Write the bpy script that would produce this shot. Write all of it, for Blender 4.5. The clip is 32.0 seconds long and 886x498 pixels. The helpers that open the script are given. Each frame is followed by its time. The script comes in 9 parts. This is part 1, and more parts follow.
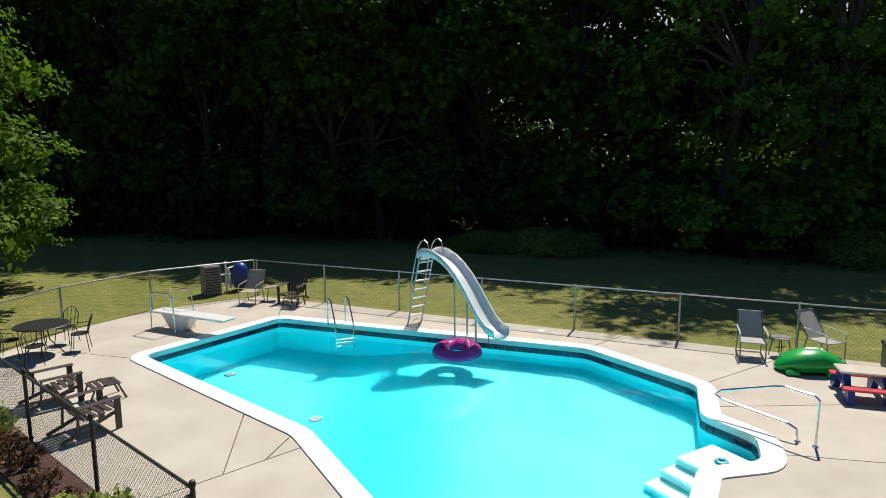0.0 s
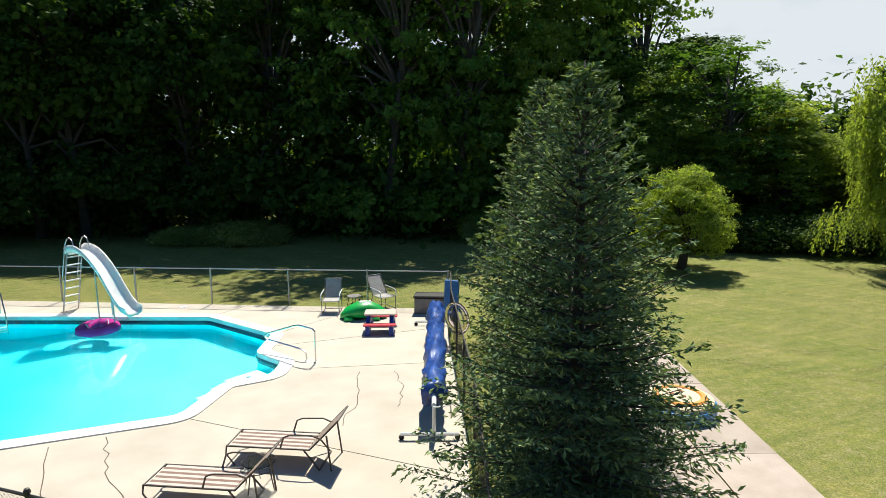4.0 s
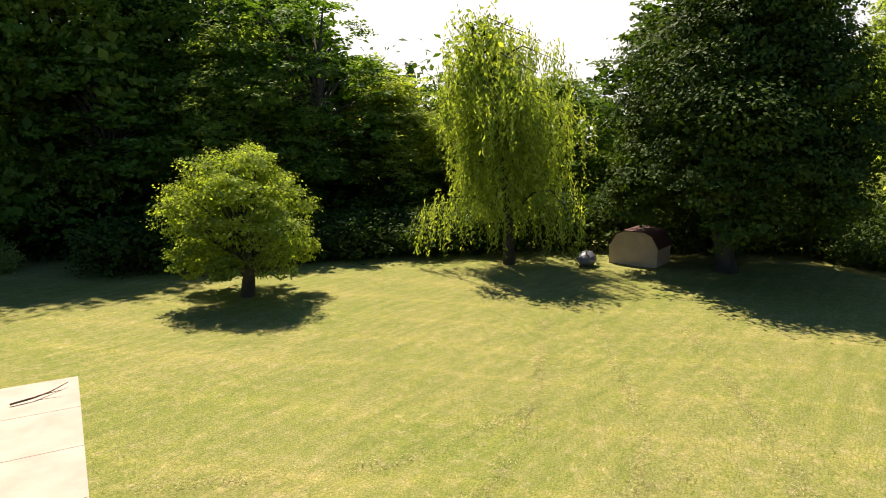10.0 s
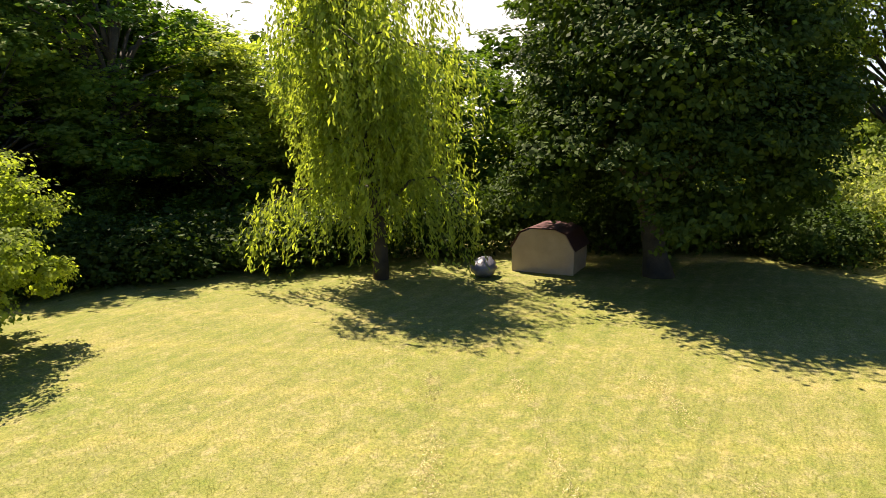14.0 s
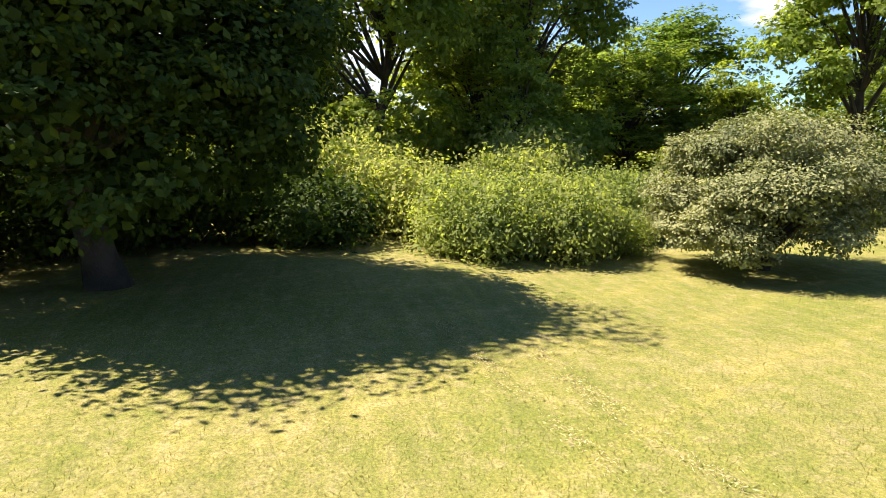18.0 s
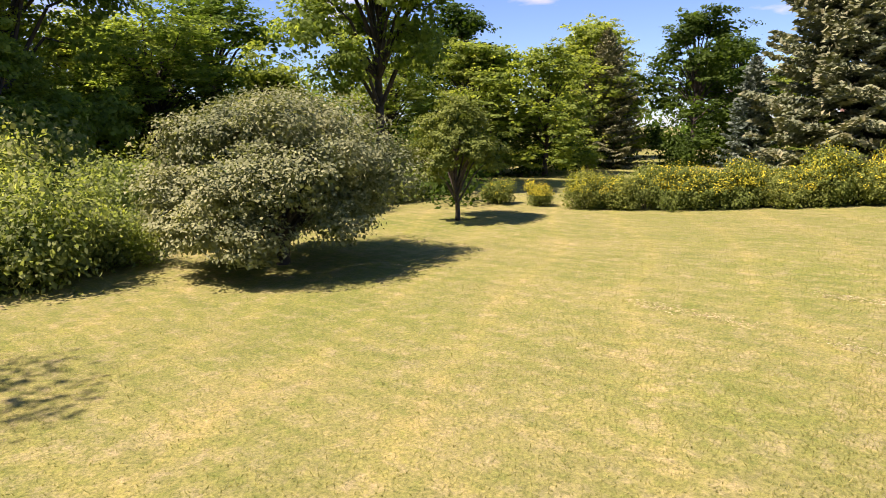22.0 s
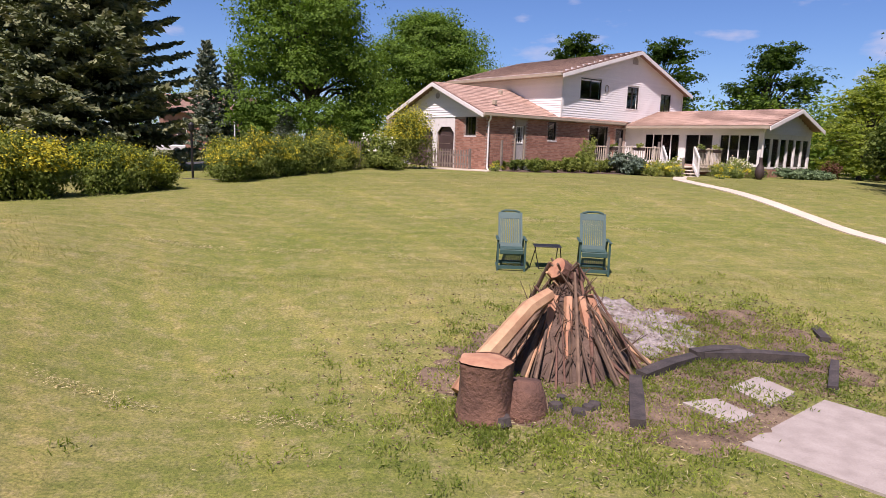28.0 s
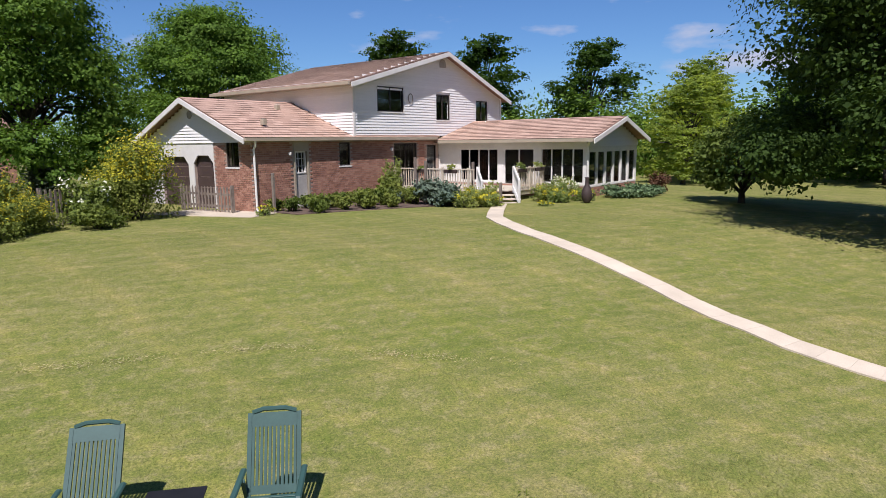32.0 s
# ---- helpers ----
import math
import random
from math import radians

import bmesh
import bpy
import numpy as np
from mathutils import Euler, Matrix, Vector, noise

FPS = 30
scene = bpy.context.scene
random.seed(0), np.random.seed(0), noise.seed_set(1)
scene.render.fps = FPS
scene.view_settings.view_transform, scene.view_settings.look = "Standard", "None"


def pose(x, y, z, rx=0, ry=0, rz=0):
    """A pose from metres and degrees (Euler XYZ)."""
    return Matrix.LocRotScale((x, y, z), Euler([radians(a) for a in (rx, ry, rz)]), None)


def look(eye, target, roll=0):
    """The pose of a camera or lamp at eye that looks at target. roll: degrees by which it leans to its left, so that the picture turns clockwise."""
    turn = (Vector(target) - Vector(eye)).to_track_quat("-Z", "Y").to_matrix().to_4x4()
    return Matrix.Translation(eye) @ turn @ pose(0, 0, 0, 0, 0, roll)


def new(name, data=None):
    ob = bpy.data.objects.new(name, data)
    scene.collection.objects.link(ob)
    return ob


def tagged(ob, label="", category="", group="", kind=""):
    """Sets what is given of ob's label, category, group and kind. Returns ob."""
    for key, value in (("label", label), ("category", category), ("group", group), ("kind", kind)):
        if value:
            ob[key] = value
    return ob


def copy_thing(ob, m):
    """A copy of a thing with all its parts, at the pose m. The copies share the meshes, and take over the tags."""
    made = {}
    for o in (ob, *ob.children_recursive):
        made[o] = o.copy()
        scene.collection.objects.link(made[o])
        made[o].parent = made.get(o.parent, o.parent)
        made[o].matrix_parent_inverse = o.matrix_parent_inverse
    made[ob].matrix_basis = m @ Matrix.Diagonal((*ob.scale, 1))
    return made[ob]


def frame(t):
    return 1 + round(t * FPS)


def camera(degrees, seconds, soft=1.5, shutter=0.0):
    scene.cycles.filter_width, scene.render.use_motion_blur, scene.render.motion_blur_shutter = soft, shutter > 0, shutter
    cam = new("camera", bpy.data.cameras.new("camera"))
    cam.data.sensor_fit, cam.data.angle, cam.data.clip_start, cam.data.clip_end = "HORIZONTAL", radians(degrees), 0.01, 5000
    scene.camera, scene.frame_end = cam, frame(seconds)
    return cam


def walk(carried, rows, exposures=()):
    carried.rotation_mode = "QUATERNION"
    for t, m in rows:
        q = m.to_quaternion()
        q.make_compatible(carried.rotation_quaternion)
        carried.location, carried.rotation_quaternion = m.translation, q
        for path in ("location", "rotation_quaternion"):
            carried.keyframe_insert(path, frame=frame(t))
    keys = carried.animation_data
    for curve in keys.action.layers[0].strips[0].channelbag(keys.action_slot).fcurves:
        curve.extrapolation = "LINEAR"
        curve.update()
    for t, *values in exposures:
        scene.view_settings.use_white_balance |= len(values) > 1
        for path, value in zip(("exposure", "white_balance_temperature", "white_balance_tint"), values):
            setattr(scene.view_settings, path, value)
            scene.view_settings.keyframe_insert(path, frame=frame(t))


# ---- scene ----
cam = camera(69.4, 32.0, soft=0.85)
PATH = [
    (0, (1.959, 1.087, 4.845), (2.043, 3.061, 4.535), -0.2),
    (1, (2.781, -0.825, 5.066), (2.964, 1.14, 4.741), -0.2),
    (1.5, (2.976, -1.445, 4.957), (3.222, 0.514, 4.634), -0.0),
    (2, (3.219, -2.079, 4.912), (3.561, -0.135, 4.588), -0.1),
    (2.5, (3.625, -2.945, 5.021), (4.09, -1.027, 4.697), 0.1),
    (4.5, (6.835, -4.7, 5.51), (7.611, -2.89, 5.163), -0.3),
    (5, (7.511, -4.570, 5.471), (8.386, -2.806, 5.124), -0.2),
    (5.5, (7.956, -4.274, 5.456), (8.993, -2.599, 5.110), 0.0),
    (6, (8.623, -3.744, 5.350), (9.813, -2.175, 5.002), 0.3),
    (6.5, (9.430, -3.029, 5.165), (10.713, -1.533, 4.825), 0.2),
    (7, (10.027, -2.449, 5.063), (11.382, -1.018, 4.725), 0.1),
    (7.5, (10.662, -1.75, 4.997), (12.065, -0.367, 4.654), 0.0),
    (8, (11.315, -1.182, 4.91), (12.758, 0.159, 4.567), -0.0),
    (9, (12.892, -0.092, 4.733), (14.404, 1.171, 4.386), -0.0),
    (10, (14.391, 0.882, 4.551), (15.926, 2.116, 4.201), 0.0),
    (11, (15.829, 1.79, 4.375), (17.381, 3.002, 4.023), 0.1),
    (12, (17.11, 2.705, 4.234), (18.708, 3.853, 3.877), 0.2),
    (13, (18.477, 3.227, 3.961), (20.125, 4.301, 3.599), -0.5),
    (13.5, (19.126, 3.515, 3.826), (20.809, 4.536, 3.47), -0.4),
    (15.5, (20.98, 4.678, 3.676), (22.894, 5.123, 3.306), -0.8),
    (16, (21.599, 4.652, 3.597), (23.551, 4.866, 3.219), -0.7),
    (16.5, (22.334, 4.462, 3.415), (24.298, 4.44, 3.036), -0.8),
    (17, (23.039, 3.979, 3.175), (24.999, 3.837, 2.807), -0.9),
    (18, (24.574, 3.0, 2.613), (26.506, 2.608, 2.278), -0.2),
    (19, (25.535, 2.145, 2.388), (27.407, 1.52, 2.065), 0.1),
    (20, (25.892, 1.446, 2.35), (27.654, 0.556, 2.029), -0.2),
    (20.5, (25.834, 1.117, 2.4), (27.545, 0.134, 2.073), -0.5),
    (21, (25.624, 0.817, 2.489), (27.268, -0.27, 2.151), -0.9),
    (21.5, (25.445, 0.685, 2.612), (26.953, -0.58, 2.26), -0.7),
    (22, (25.844, 0.258, 2.482), (27.178, -1.182, 2.100), -0.8),
    (23, (26.056, -0.137, 2.320), (26.987, -1.869, 1.952), 0.3),
    (24, (25.95, -0.203, 2.183), (26.383, -2.125, 1.842), 0.8),
    (24.5, (25.65, -0.48, 2.15), (25.873, -2.437, 1.805), 0.6),
    (25, (25.20, -0.963, 2.103), (25.215, -2.932, 1.754), 0.5),
    (25.5, (24.504, -1.603, 1.990), (24.389, -3.570, 1.649), 0.3),
    (27.5, (20.076, -3.923, 1.621), (19.85, -5.883, 1.294), 1.9),
    (28, (19.188, -4.79, 1.781), (18.946, -6.748, 1.457), 1.8),
    (28.5, (18.48, -5.676, 1.958), (18.173, -7.626, 1.639), 1.5),
    (29, (17.959, -6.423, 2.163), (17.607, -8.365, 1.842), 1.2),
    (29.5, (17.585, -7.087, 2.462), (17.221, -9.027, 2.136), 0.9),
    (30, (17.239, -7.921, 2.748), (16.823, -9.849, 2.418), 0.4),
    (30.5, (16.729, -8.854, 2.842), (16.185, -10.751, 2.514), 0.0),
    (31, (16.022, -9.739, 2.81), (15.375, -11.603, 2.486), -0.2),
    (31.5, (15.41, -10.511, 2.879), (14.723, -12.361, 2.554), -0.5),
    (32, (14.95, -11.29, 3.123), (14.268, -13.141, 2.792), -0.8),
]
walk(cam, [(t, look(eye, target, roll)) for t, eye, target, roll in PATH],
     exposures=[(0, 0.25, 6300, 10), (2.5, 0.3, 6300, 10), (5, 1.0, 6300, 3), (9, 1.13, 7200, 12), (13, 1.40, 7600, 19), (18, 1.66, 7100, 25), (23, 1.16, 6750, 41), (25.5, 0.78, 6400, 40), (28, 0.58, 6250, 35), (30, 0.45, 5900, 25), (32, 0.38, 5850, 21)])

# ---- daylight ----
SUN_ELEV, SUN_DIR = 58.0, Vector((0.45, 0.89)).normalized()
world = bpy.data.worlds.new("sky")
world.use_nodes = True
scene.world = world
wn = world.node_tree.nodes
sky = wn.new("ShaderNodeTexSky")
sky.sky_type, sky.sun_disc = "NISHITA", False
sky.sun_elevation, sky.sun_rotation = radians(SUN_ELEV), math.atan2(SUN_DIR.x, SUN_DIR.y)
sky.dust_density, sky.ozone_density = 0.1, 2.5
# thin white fair-weather clouds low over the horizon, and pale haze low down on the sun's side
wtc, wl = wn.new("ShaderNodeTexCoord"), world.node_tree.links


def sky_ramp(src, stops):
    r = wn.new("ShaderNodeValToRGB")
    for e, (p, v) in zip(r.color_ramp.elements, stops):
        e.position, e.color = p, (v, v, v, 1)
    wl.new(src, r.inputs["Fac"])
    return r.outputs["Color"]


def sky_mix(mode, a, b, fac):
    m = wn.new("ShaderNodeMixRGB")
    m.blend_type = mode
    for sock, v in (("Color1", a), ("Color2", b), ("Fac", fac)):
        if isinstance(v, tuple):
            m.inputs[sock].default_value = v
        elif isinstance(v, float):
            m.inputs[sock].default_value = v
        else:
            wl.new(v, m.inputs[sock])
    return m.outputs["Color"]


wmap = wn.new("ShaderNodeMapping")
wmap.inputs["Scale"].default_value = (3.0, 3.0, 9.0)
wnoise = wn.new("ShaderNodeTexNoise")
wnoise.inputs["Scale"].default_value, wnoise.inputs["Detail"].default_value = 1.6, 7
wsep = wn.new("ShaderNodeSeparateXYZ")
wdot = wn.new("ShaderNodeVectorMath")
wdot.operation = "DOT_PRODUCT"
wdot.inputs[1].default_value = (SUN_DIR.x, SUN_DIR.y, 0)
wl.new(wtc.outputs["Generated"], wmap.inputs["Vector"])
wl.new(wmap.outputs["Vector"], wnoise.inputs["Vector"])
wl.new(wtc.outputs["Generated"], wsep.inputs["Vector"])
wl.new(wtc.outputs["Generated"], wdot.inputs[0])
low = sky_ramp(wsep.outputs["Z"], ((0.22, 1.0), (0.50, 0.0)))
haze = sky_mix("MULTIPLY", low, sky_ramp(wdot.outputs["Value"], ((0.05, 0.0), (0.70, 1.0))), 1.0)
puffs = sky_mix("MULTIPLY", low, sky_ramp(wnoise.outputs["Fac"], ((0.60, 0.0), (0.72, 1.0))), 1.0)
clear = sky_mix("MULTIPLY", sky.outputs["Color"], (0.80, 1.12, 1.40, 1), 1.0)
tone = sky_mix("MIX", clear, (9.5, 9.8, 10.2, 1), haze)
tone = sky_mix("MIX", tone, (8.5, 8.9, 9.6, 1), puffs)
wl.new(tone, wn["Background"].inputs["Color"])
wn["Background"].inputs["Strength"].default_value = 0.05
sun = new("sun", bpy.data.lights.new("sun", "SUN"))
sun.data.energy, sun.data.angle, sun.data.color = 5.0, radians(0.55), (1.0, 0.93, 0.80)
sun.matrix_world = look(Vector((SUN_DIR.x * 40, SUN_DIR.y * 40, 40 * math.tan(radians(SUN_ELEV)))), (0, 0, 0))
sun.name = "sun"

# ---- materials ----
def nodes_of(name):
    m = bpy.data.materials.new(name)
    m.use_nodes = True
    nt = m.node_tree
    return m, nt.nodes, nt.links, nt.nodes["Principled BSDF"]


def noise_node(n, l, scale, detail=4, coord="Object", rough=0.55):
    tc = n.new("ShaderNodeTexCoord")
    tx = n.new("ShaderNodeTexNoise")
    tx.inputs["Scale"].default_value, tx.inputs["Detail"].default_value = scale, detail
    tx.inputs["Roughness"].default_value = rough
    l.new(tc.outputs[coord], tx.inputs["Vector"])
    return tx


def ramp_node(n, l, src, stops):
    r = n.new("ShaderNodeValToRGB")
    while len(r.color_ramp.elements) < len(stops):
        r.color_ramp.elements.new(0.5)
    for e, (p, c) in zip(r.color_ramp.elements, stops):
        e.position, e.color = p, (*c, 1)
    l.new(src, r.inputs["Fac"])
    return r


def blend_node(n, l, a, b, fac, mode="MULTIPLY"):
    m = n.new("ShaderNodeMixRGB")
    m.blend_type = mode
    for sock, v in (("Color1", a), ("Color2", b), ("Fac", fac)):
        if isinstance(v, (int, float)):
            m.inputs[sock].default_value = v
        elif isinstance(v, tuple):
            m.inputs[sock].default_value = (*v, 1)
        else:
            l.new(v, m.inputs[sock])
    return m.outputs["Color"]


def bump_node(n, l, b, src, strength, dist=0.01):
    bp = n.new("ShaderNodeBump")
    bp.inputs["Strength"].default_value, bp.inputs["Distance"].default_value = strength, dist
    l.new(src, bp.inputs["Height"])
    l.new(bp.outputs["Normal"], b.inputs["Normal"])


def mat(name, c1, c2=None, rough=0.6, metal=0.0, scale=3.0, fine=40.0, bump=0.15, vary=0.0, coord="Object", dist=0.01):
    """A surface with stains at one scale, grain at another, fine relief, and a shade of its own for each object."""
    m, n, l, b = nodes_of(name)
    c2 = c2 or tuple(v * 0.75 for v in c1)
    big, small = noise_node(n, l, scale, 5, coord), noise_node(n, l, fine, 3, coord)
    col = ramp_node(n, l, big.outputs["Fac"], [(0.3, c2), (0.7, c1)]).outputs["Color"]
    grain = ramp_node(n, l, small.outputs["Fac"], [(0.25, (0.78,) * 3), (0.75, (1.0,) * 3)]).outputs["Color"]
    col = blend_node(n, l, col, grain, 0.7)
    if vary:
        oi = n.new("ShaderNodeObjectInfo")
        tone = ramp_node(n, l, oi.outputs["Random"], [(0.0, (1 - vary,) * 3), (1.0, (1.0,) * 3)]).outputs["Color"]
        col = blend_node(n, l, col, tone, 1.0)
    l.new(col, b.inputs["Base Color"])
    b.inputs["Roughness"].default_value, b.inputs["Metallic"].default_value = rough, metal
    if bump:
        bump_node(n, l, b, small.outputs["Fac"], bump, dist)
    return m


def leaf_mat(name, dark, light, trans=0.35, rough=0.62, tint=(1.1, 1.15, 0.5), patch=0.6, mottle=0.8):
    """Leaves: every leaf and every plant has its own shade; some light passes through."""
    m, n, l, b = nodes_of(name)
    geo, oi = n.new("ShaderNodeNewGeometry"), n.new("ShaderNodeObjectInfo")
    col = ramp_node(n, l, geo.outputs["Random Per Island"], [(0.0, tuple(0.65 * u + 0.35 * v for u, v in zip(dark, light))), (0.7, tuple(0.1 * u + 0.9 * v for u, v in zip(dark, light))), (1.0, tuple(min(1, v * 1.2) for v in light))]).outputs["Color"]
    # dark and bright patches put the shading of leaf clumps into the colour
    clump = noise_node(n, l, patch, 3)
    shade = ramp_node(n, l, clump.outputs["Fac"], [(0.32, (0.48, 0.58, 0.5)), (0.68, (1.2, 1.16, 1.0))]).outputs["Color"]
    col = blend_node(n, l, col, shade, mottle)
    own = ramp_node(n, l, oi.outputs["Random"], [(0.0, (0.72, 0.8, 0.75)), (1.0, (1.12, 1.05, 0.95))]).outputs["Color"]
    col = blend_node(n, l, col, own, 1.0)
    l.new(col, b.inputs["Base Color"])
    b.inputs["Roughness"].default_value = rough
    b.inputs["Specular IOR Level"].default_value = 0.09
    tr = n.new("ShaderNodeBsdfTranslucent")
    l.new(blend_node(n, l, col, tint, 1.0), tr.inputs["Color"])
    mx = n.new("ShaderNodeMixShader")
    mx.inputs["Fac"].default_value = trans
    l.new(b.outputs["BSDF"], mx.inputs[1])
    l.new(tr.outputs["BSDF"], mx.inputs[2])
    l.new(mx.outputs["Shader"], n["Material Output"].inputs["Surface"])
    return m


def glass_mat(name, tint, rough=0.02):
    m, n, l, b = nodes_of(name)
    b.inputs["Base Color"].default_value, b.inputs["Roughness"].default_value = (*tint, 1), rough
    b.inputs["Transmission Weight"].default_value, b.inputs["IOR"].default_value = 1.0, 1.45
    return m


# woodland leaves in shaded, sunlit and middle copies: the light is in the colour
LEAF_SHADED = leaf_mat("shaded_wood_leaves", (0.022, 0.048, 0.012), (0.075, 0.130, 0.026), 0.42, tint=(1.3, 1.4, 0.4))
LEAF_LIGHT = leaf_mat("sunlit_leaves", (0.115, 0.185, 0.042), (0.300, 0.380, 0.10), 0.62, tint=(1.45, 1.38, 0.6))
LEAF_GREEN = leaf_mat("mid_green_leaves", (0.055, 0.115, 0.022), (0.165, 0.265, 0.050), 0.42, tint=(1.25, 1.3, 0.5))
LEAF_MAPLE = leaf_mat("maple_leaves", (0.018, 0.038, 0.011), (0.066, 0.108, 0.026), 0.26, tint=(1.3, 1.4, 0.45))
LEAF_WILLOW = leaf_mat("willow_leaves", (0.180, 0.255, 0.058), (0.360, 0.450, 0.115), 0.55, tint=(1.25, 1.25, 0.5))
LEAF_APPLE = leaf_mat("apple_leaves", (0.125, 0.185, 0.048), (0.350, 0.415, 0.115), 0.6, tint=(1.5, 1.5, 0.5))
LEAF_CRAB = leaf_mat("crab_apple_leaves", (0.090, 0.118, 0.062), (0.260, 0.295, 0.175), 0.28)
LEAF_BUSH = leaf_mat("thicket_leaves", (0.150, 0.190, 0.075), (0.400, 0.440, 0.190), 0.55, tint=(1.35, 1.4, 0.7))
LEAF_GOLD = leaf_mat("golden_leaves", (0.30, 0.32, 0.030), (0.74, 0.68, 0.075), 0.4, tint=(1.2, 1.05, 0.4), patch=1.6, mottle=0.4)
BROWN_LEAF = leaf_mat("reddish_leaves", (0.08, 0.03, 0.03), (0.20, 0.10, 0.07), 0.2)
LEAF_SHRUB = leaf_mat("shrub_leaves", (0.076, 0.119, 0.031), (0.221, 0.264, 0.068), 0.3)
LEAF_SPRUCE = leaf_mat("spruce_needles", (0.050, 0.082, 0.048), (0.180, 0.248, 0.145), 0.10, 0.75, patch=1.2)
LEAF_TIP = leaf_mat("spruce_tips", (0.150, 0.200, 0.095), (0.320, 0.380, 0.185), 0.2, 0.75, patch=1.2)
LEAF_BLUE = leaf_mat("blue_spruce_needles", (0.064, 0.096, 0.084), (0.192, 0.240, 0.210), 0.08, 0.75)
LEAF_OLDSP = leaf_mat("norway_spruce_needles", (0.095, 0.110, 0.068), (0.280, 0.290, 0.185), 0.10, 0.75)
PETAL_WHITE = leaf_mat("white_petals", (0.7, 0.7, 0.68), (0.85, 0.85, 0.82), 0.2)
PETAL_YELLOW = leaf_mat("yellow_petals", (0.6, 0.45, 0.02), (0.8, 0.65, 0.05), 0.2)
PETAL_BLUE = leaf_mat("blue_petals", (0.2, 0.2, 0.5), (0.3, 0.3, 0.6), 0.2)
BARK = mat("bark", (0.085, 0.068, 0.052), (0.035, 0.028, 0.022), 0.9, scale=2.5, fine=22, bump=0.8, dist=0.03)
BARK_RED = mat("stump_bark", (0.20, 0.105, 0.07), (0.085, 0.045, 0.032), 0.9, scale=5, fine=30, bump=0.9, dist=0.03)
WOOD_CUT = mat("cut_wood", (0.52, 0.30, 0.17), (0.36, 0.16, 0.09), 0.75, scale=6, fine=45, bump=0.3)
WOOD_PALE = mat("split_wood", (0.55, 0.36, 0.20), (0.30, 0.15, 0.08), 0.8, scale=4, fine=50, bump=0.3)
STICK = mat("stick_bark", (0.25, 0.165, 0.105), (0.10, 0.065, 0.045), 0.9, scale=8, fine=50, bump=0.5, vary=0.5)
CHAR = mat("charred_wood", (0.085, 0.070, 0.062), (0.028, 0.025, 0.024), 0.85, scale=5, fine=40, bump=0.6)
GREY_WOOD = mat("weathered_wood", (0.26, 0.22, 0.18), (0.15, 0.12, 0.10), 0.85, scale=4, fine=60, bump=0.3)
RAIL_WOOD = mat("painted_deck_wood", (0.62, 0.55, 0.44), (0.50, 0.43, 0.33), 0.7, scale=4, fine=60, bump=0.15)
CONCRETE = mat("pool_deck_concrete", (0.56, 0.50, 0.42), (0.46, 0.40, 0.33), 0.85, scale=0.9, fine=90, bump=0.12, vary=0.07)
PINK_CONC = mat("pinkish_concrete", (0.50, 0.415, 0.36), (0.37, 0.30, 0.25), 0.88, scale=1.4, fine=60, bump=0.25, vary=0.15)
WALK_CONC = mat("buff_walk_concrete", (0.66, 0.57, 0.44), (0.54, 0.46, 0.35), 0.88, scale=1.5, fine=60, bump=0.25, vary=0.12)
COPING = mat("white_coping", (0.80, 0.79, 0.77), (0.70, 0.69, 0.67), 0.6, scale=1.5, fine=80, bump=0.06)
TILE_BLUE = mat("dark_blue_tile", (0.02, 0.045, 0.10), (0.01, 0.02, 0.05), 0.15, scale=9, fine=60, bump=0.03, vary=0.5)
POOL_BLUE = mat("pool_plaster", (0.09, 0.80, 0.88), (0.05, 0.74, 0.86), 0.6, scale=0.7, fine=30, bump=0.02)
STEP_WHITE = mat("pool_step", (0.62, 0.80, 0.80), (0.55, 0.75, 0.76), 0.5, scale=2)
WHITE = mat("white_plastic", (0.78, 0.78, 0.76), (0.68, 0.68, 0.67), 0.35, scale=2, fine=30, bump=0.02)
SIDING = mat("white_siding", (0.86, 0.85, 0.83), (0.81, 0.80, 0.78), 0.55, scale=0.8, fine=25, bump=0.03, vary=0.05)
TRIM = mat("white_trim", (0.78, 0.76, 0.72), (0.68, 0.66, 0.62), 0.5, scale=2, bump=0.03)
GUTTER = mat("tan_gutter", (0.42, 0.36, 0.27), (0.36, 0.30, 0.22), 0.45, scale=2, bump=0.02)
BRICK = mat("red_brick", (0.42, 0.225, 0.155), (0.33, 0.165, 0.115), 0.88, scale=2.2, fine=55, bump=0.35, vary=0.28)
MORTAR = mat("mortar", (0.44, 0.35, 0.29), (0.36, 0.28, 0.23), 0.95, scale=3, fine=50, bump=0.3)
SHINGLE = mat("pinkish_brown_shingles", (0.44, 0.285, 0.205), (0.34, 0.215, 0.155), 0.92, scale=2, fine=45, bump=0.4, vary=0.28)
ROOF_BACK = mat("roof_underlay", (0.27, 0.165, 0.12), None, 0.92, scale=3)
DARK_WIN = mat("dark_window_frame", (0.030, 0.022, 0.018), None, 0.45, scale=3, bump=0.03)
GARAGE = mat("brown_garage_door", (0.085, 0.055, 0.050), (0.065, 0.042, 0.038), 0.5, scale=2, bump=0.05)
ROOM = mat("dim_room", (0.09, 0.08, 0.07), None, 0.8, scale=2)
CURTAIN = mat("curtain", (0.42, 0.40, 0.37), (0.33, 0.31, 0.29), 0.9, scale=4, fine=60)
BLIND = mat("window_blind", (0.22, 0.20, 0.19), (0.17, 0.16, 0.15), 0.8, scale=3, fine=50)
STEEL = mat("galvanised_steel", (0.42, 0.42, 0.43), (0.30, 0.30, 0.31), 0.42, 0.9, scale=6, fine=60, bump=0.05)
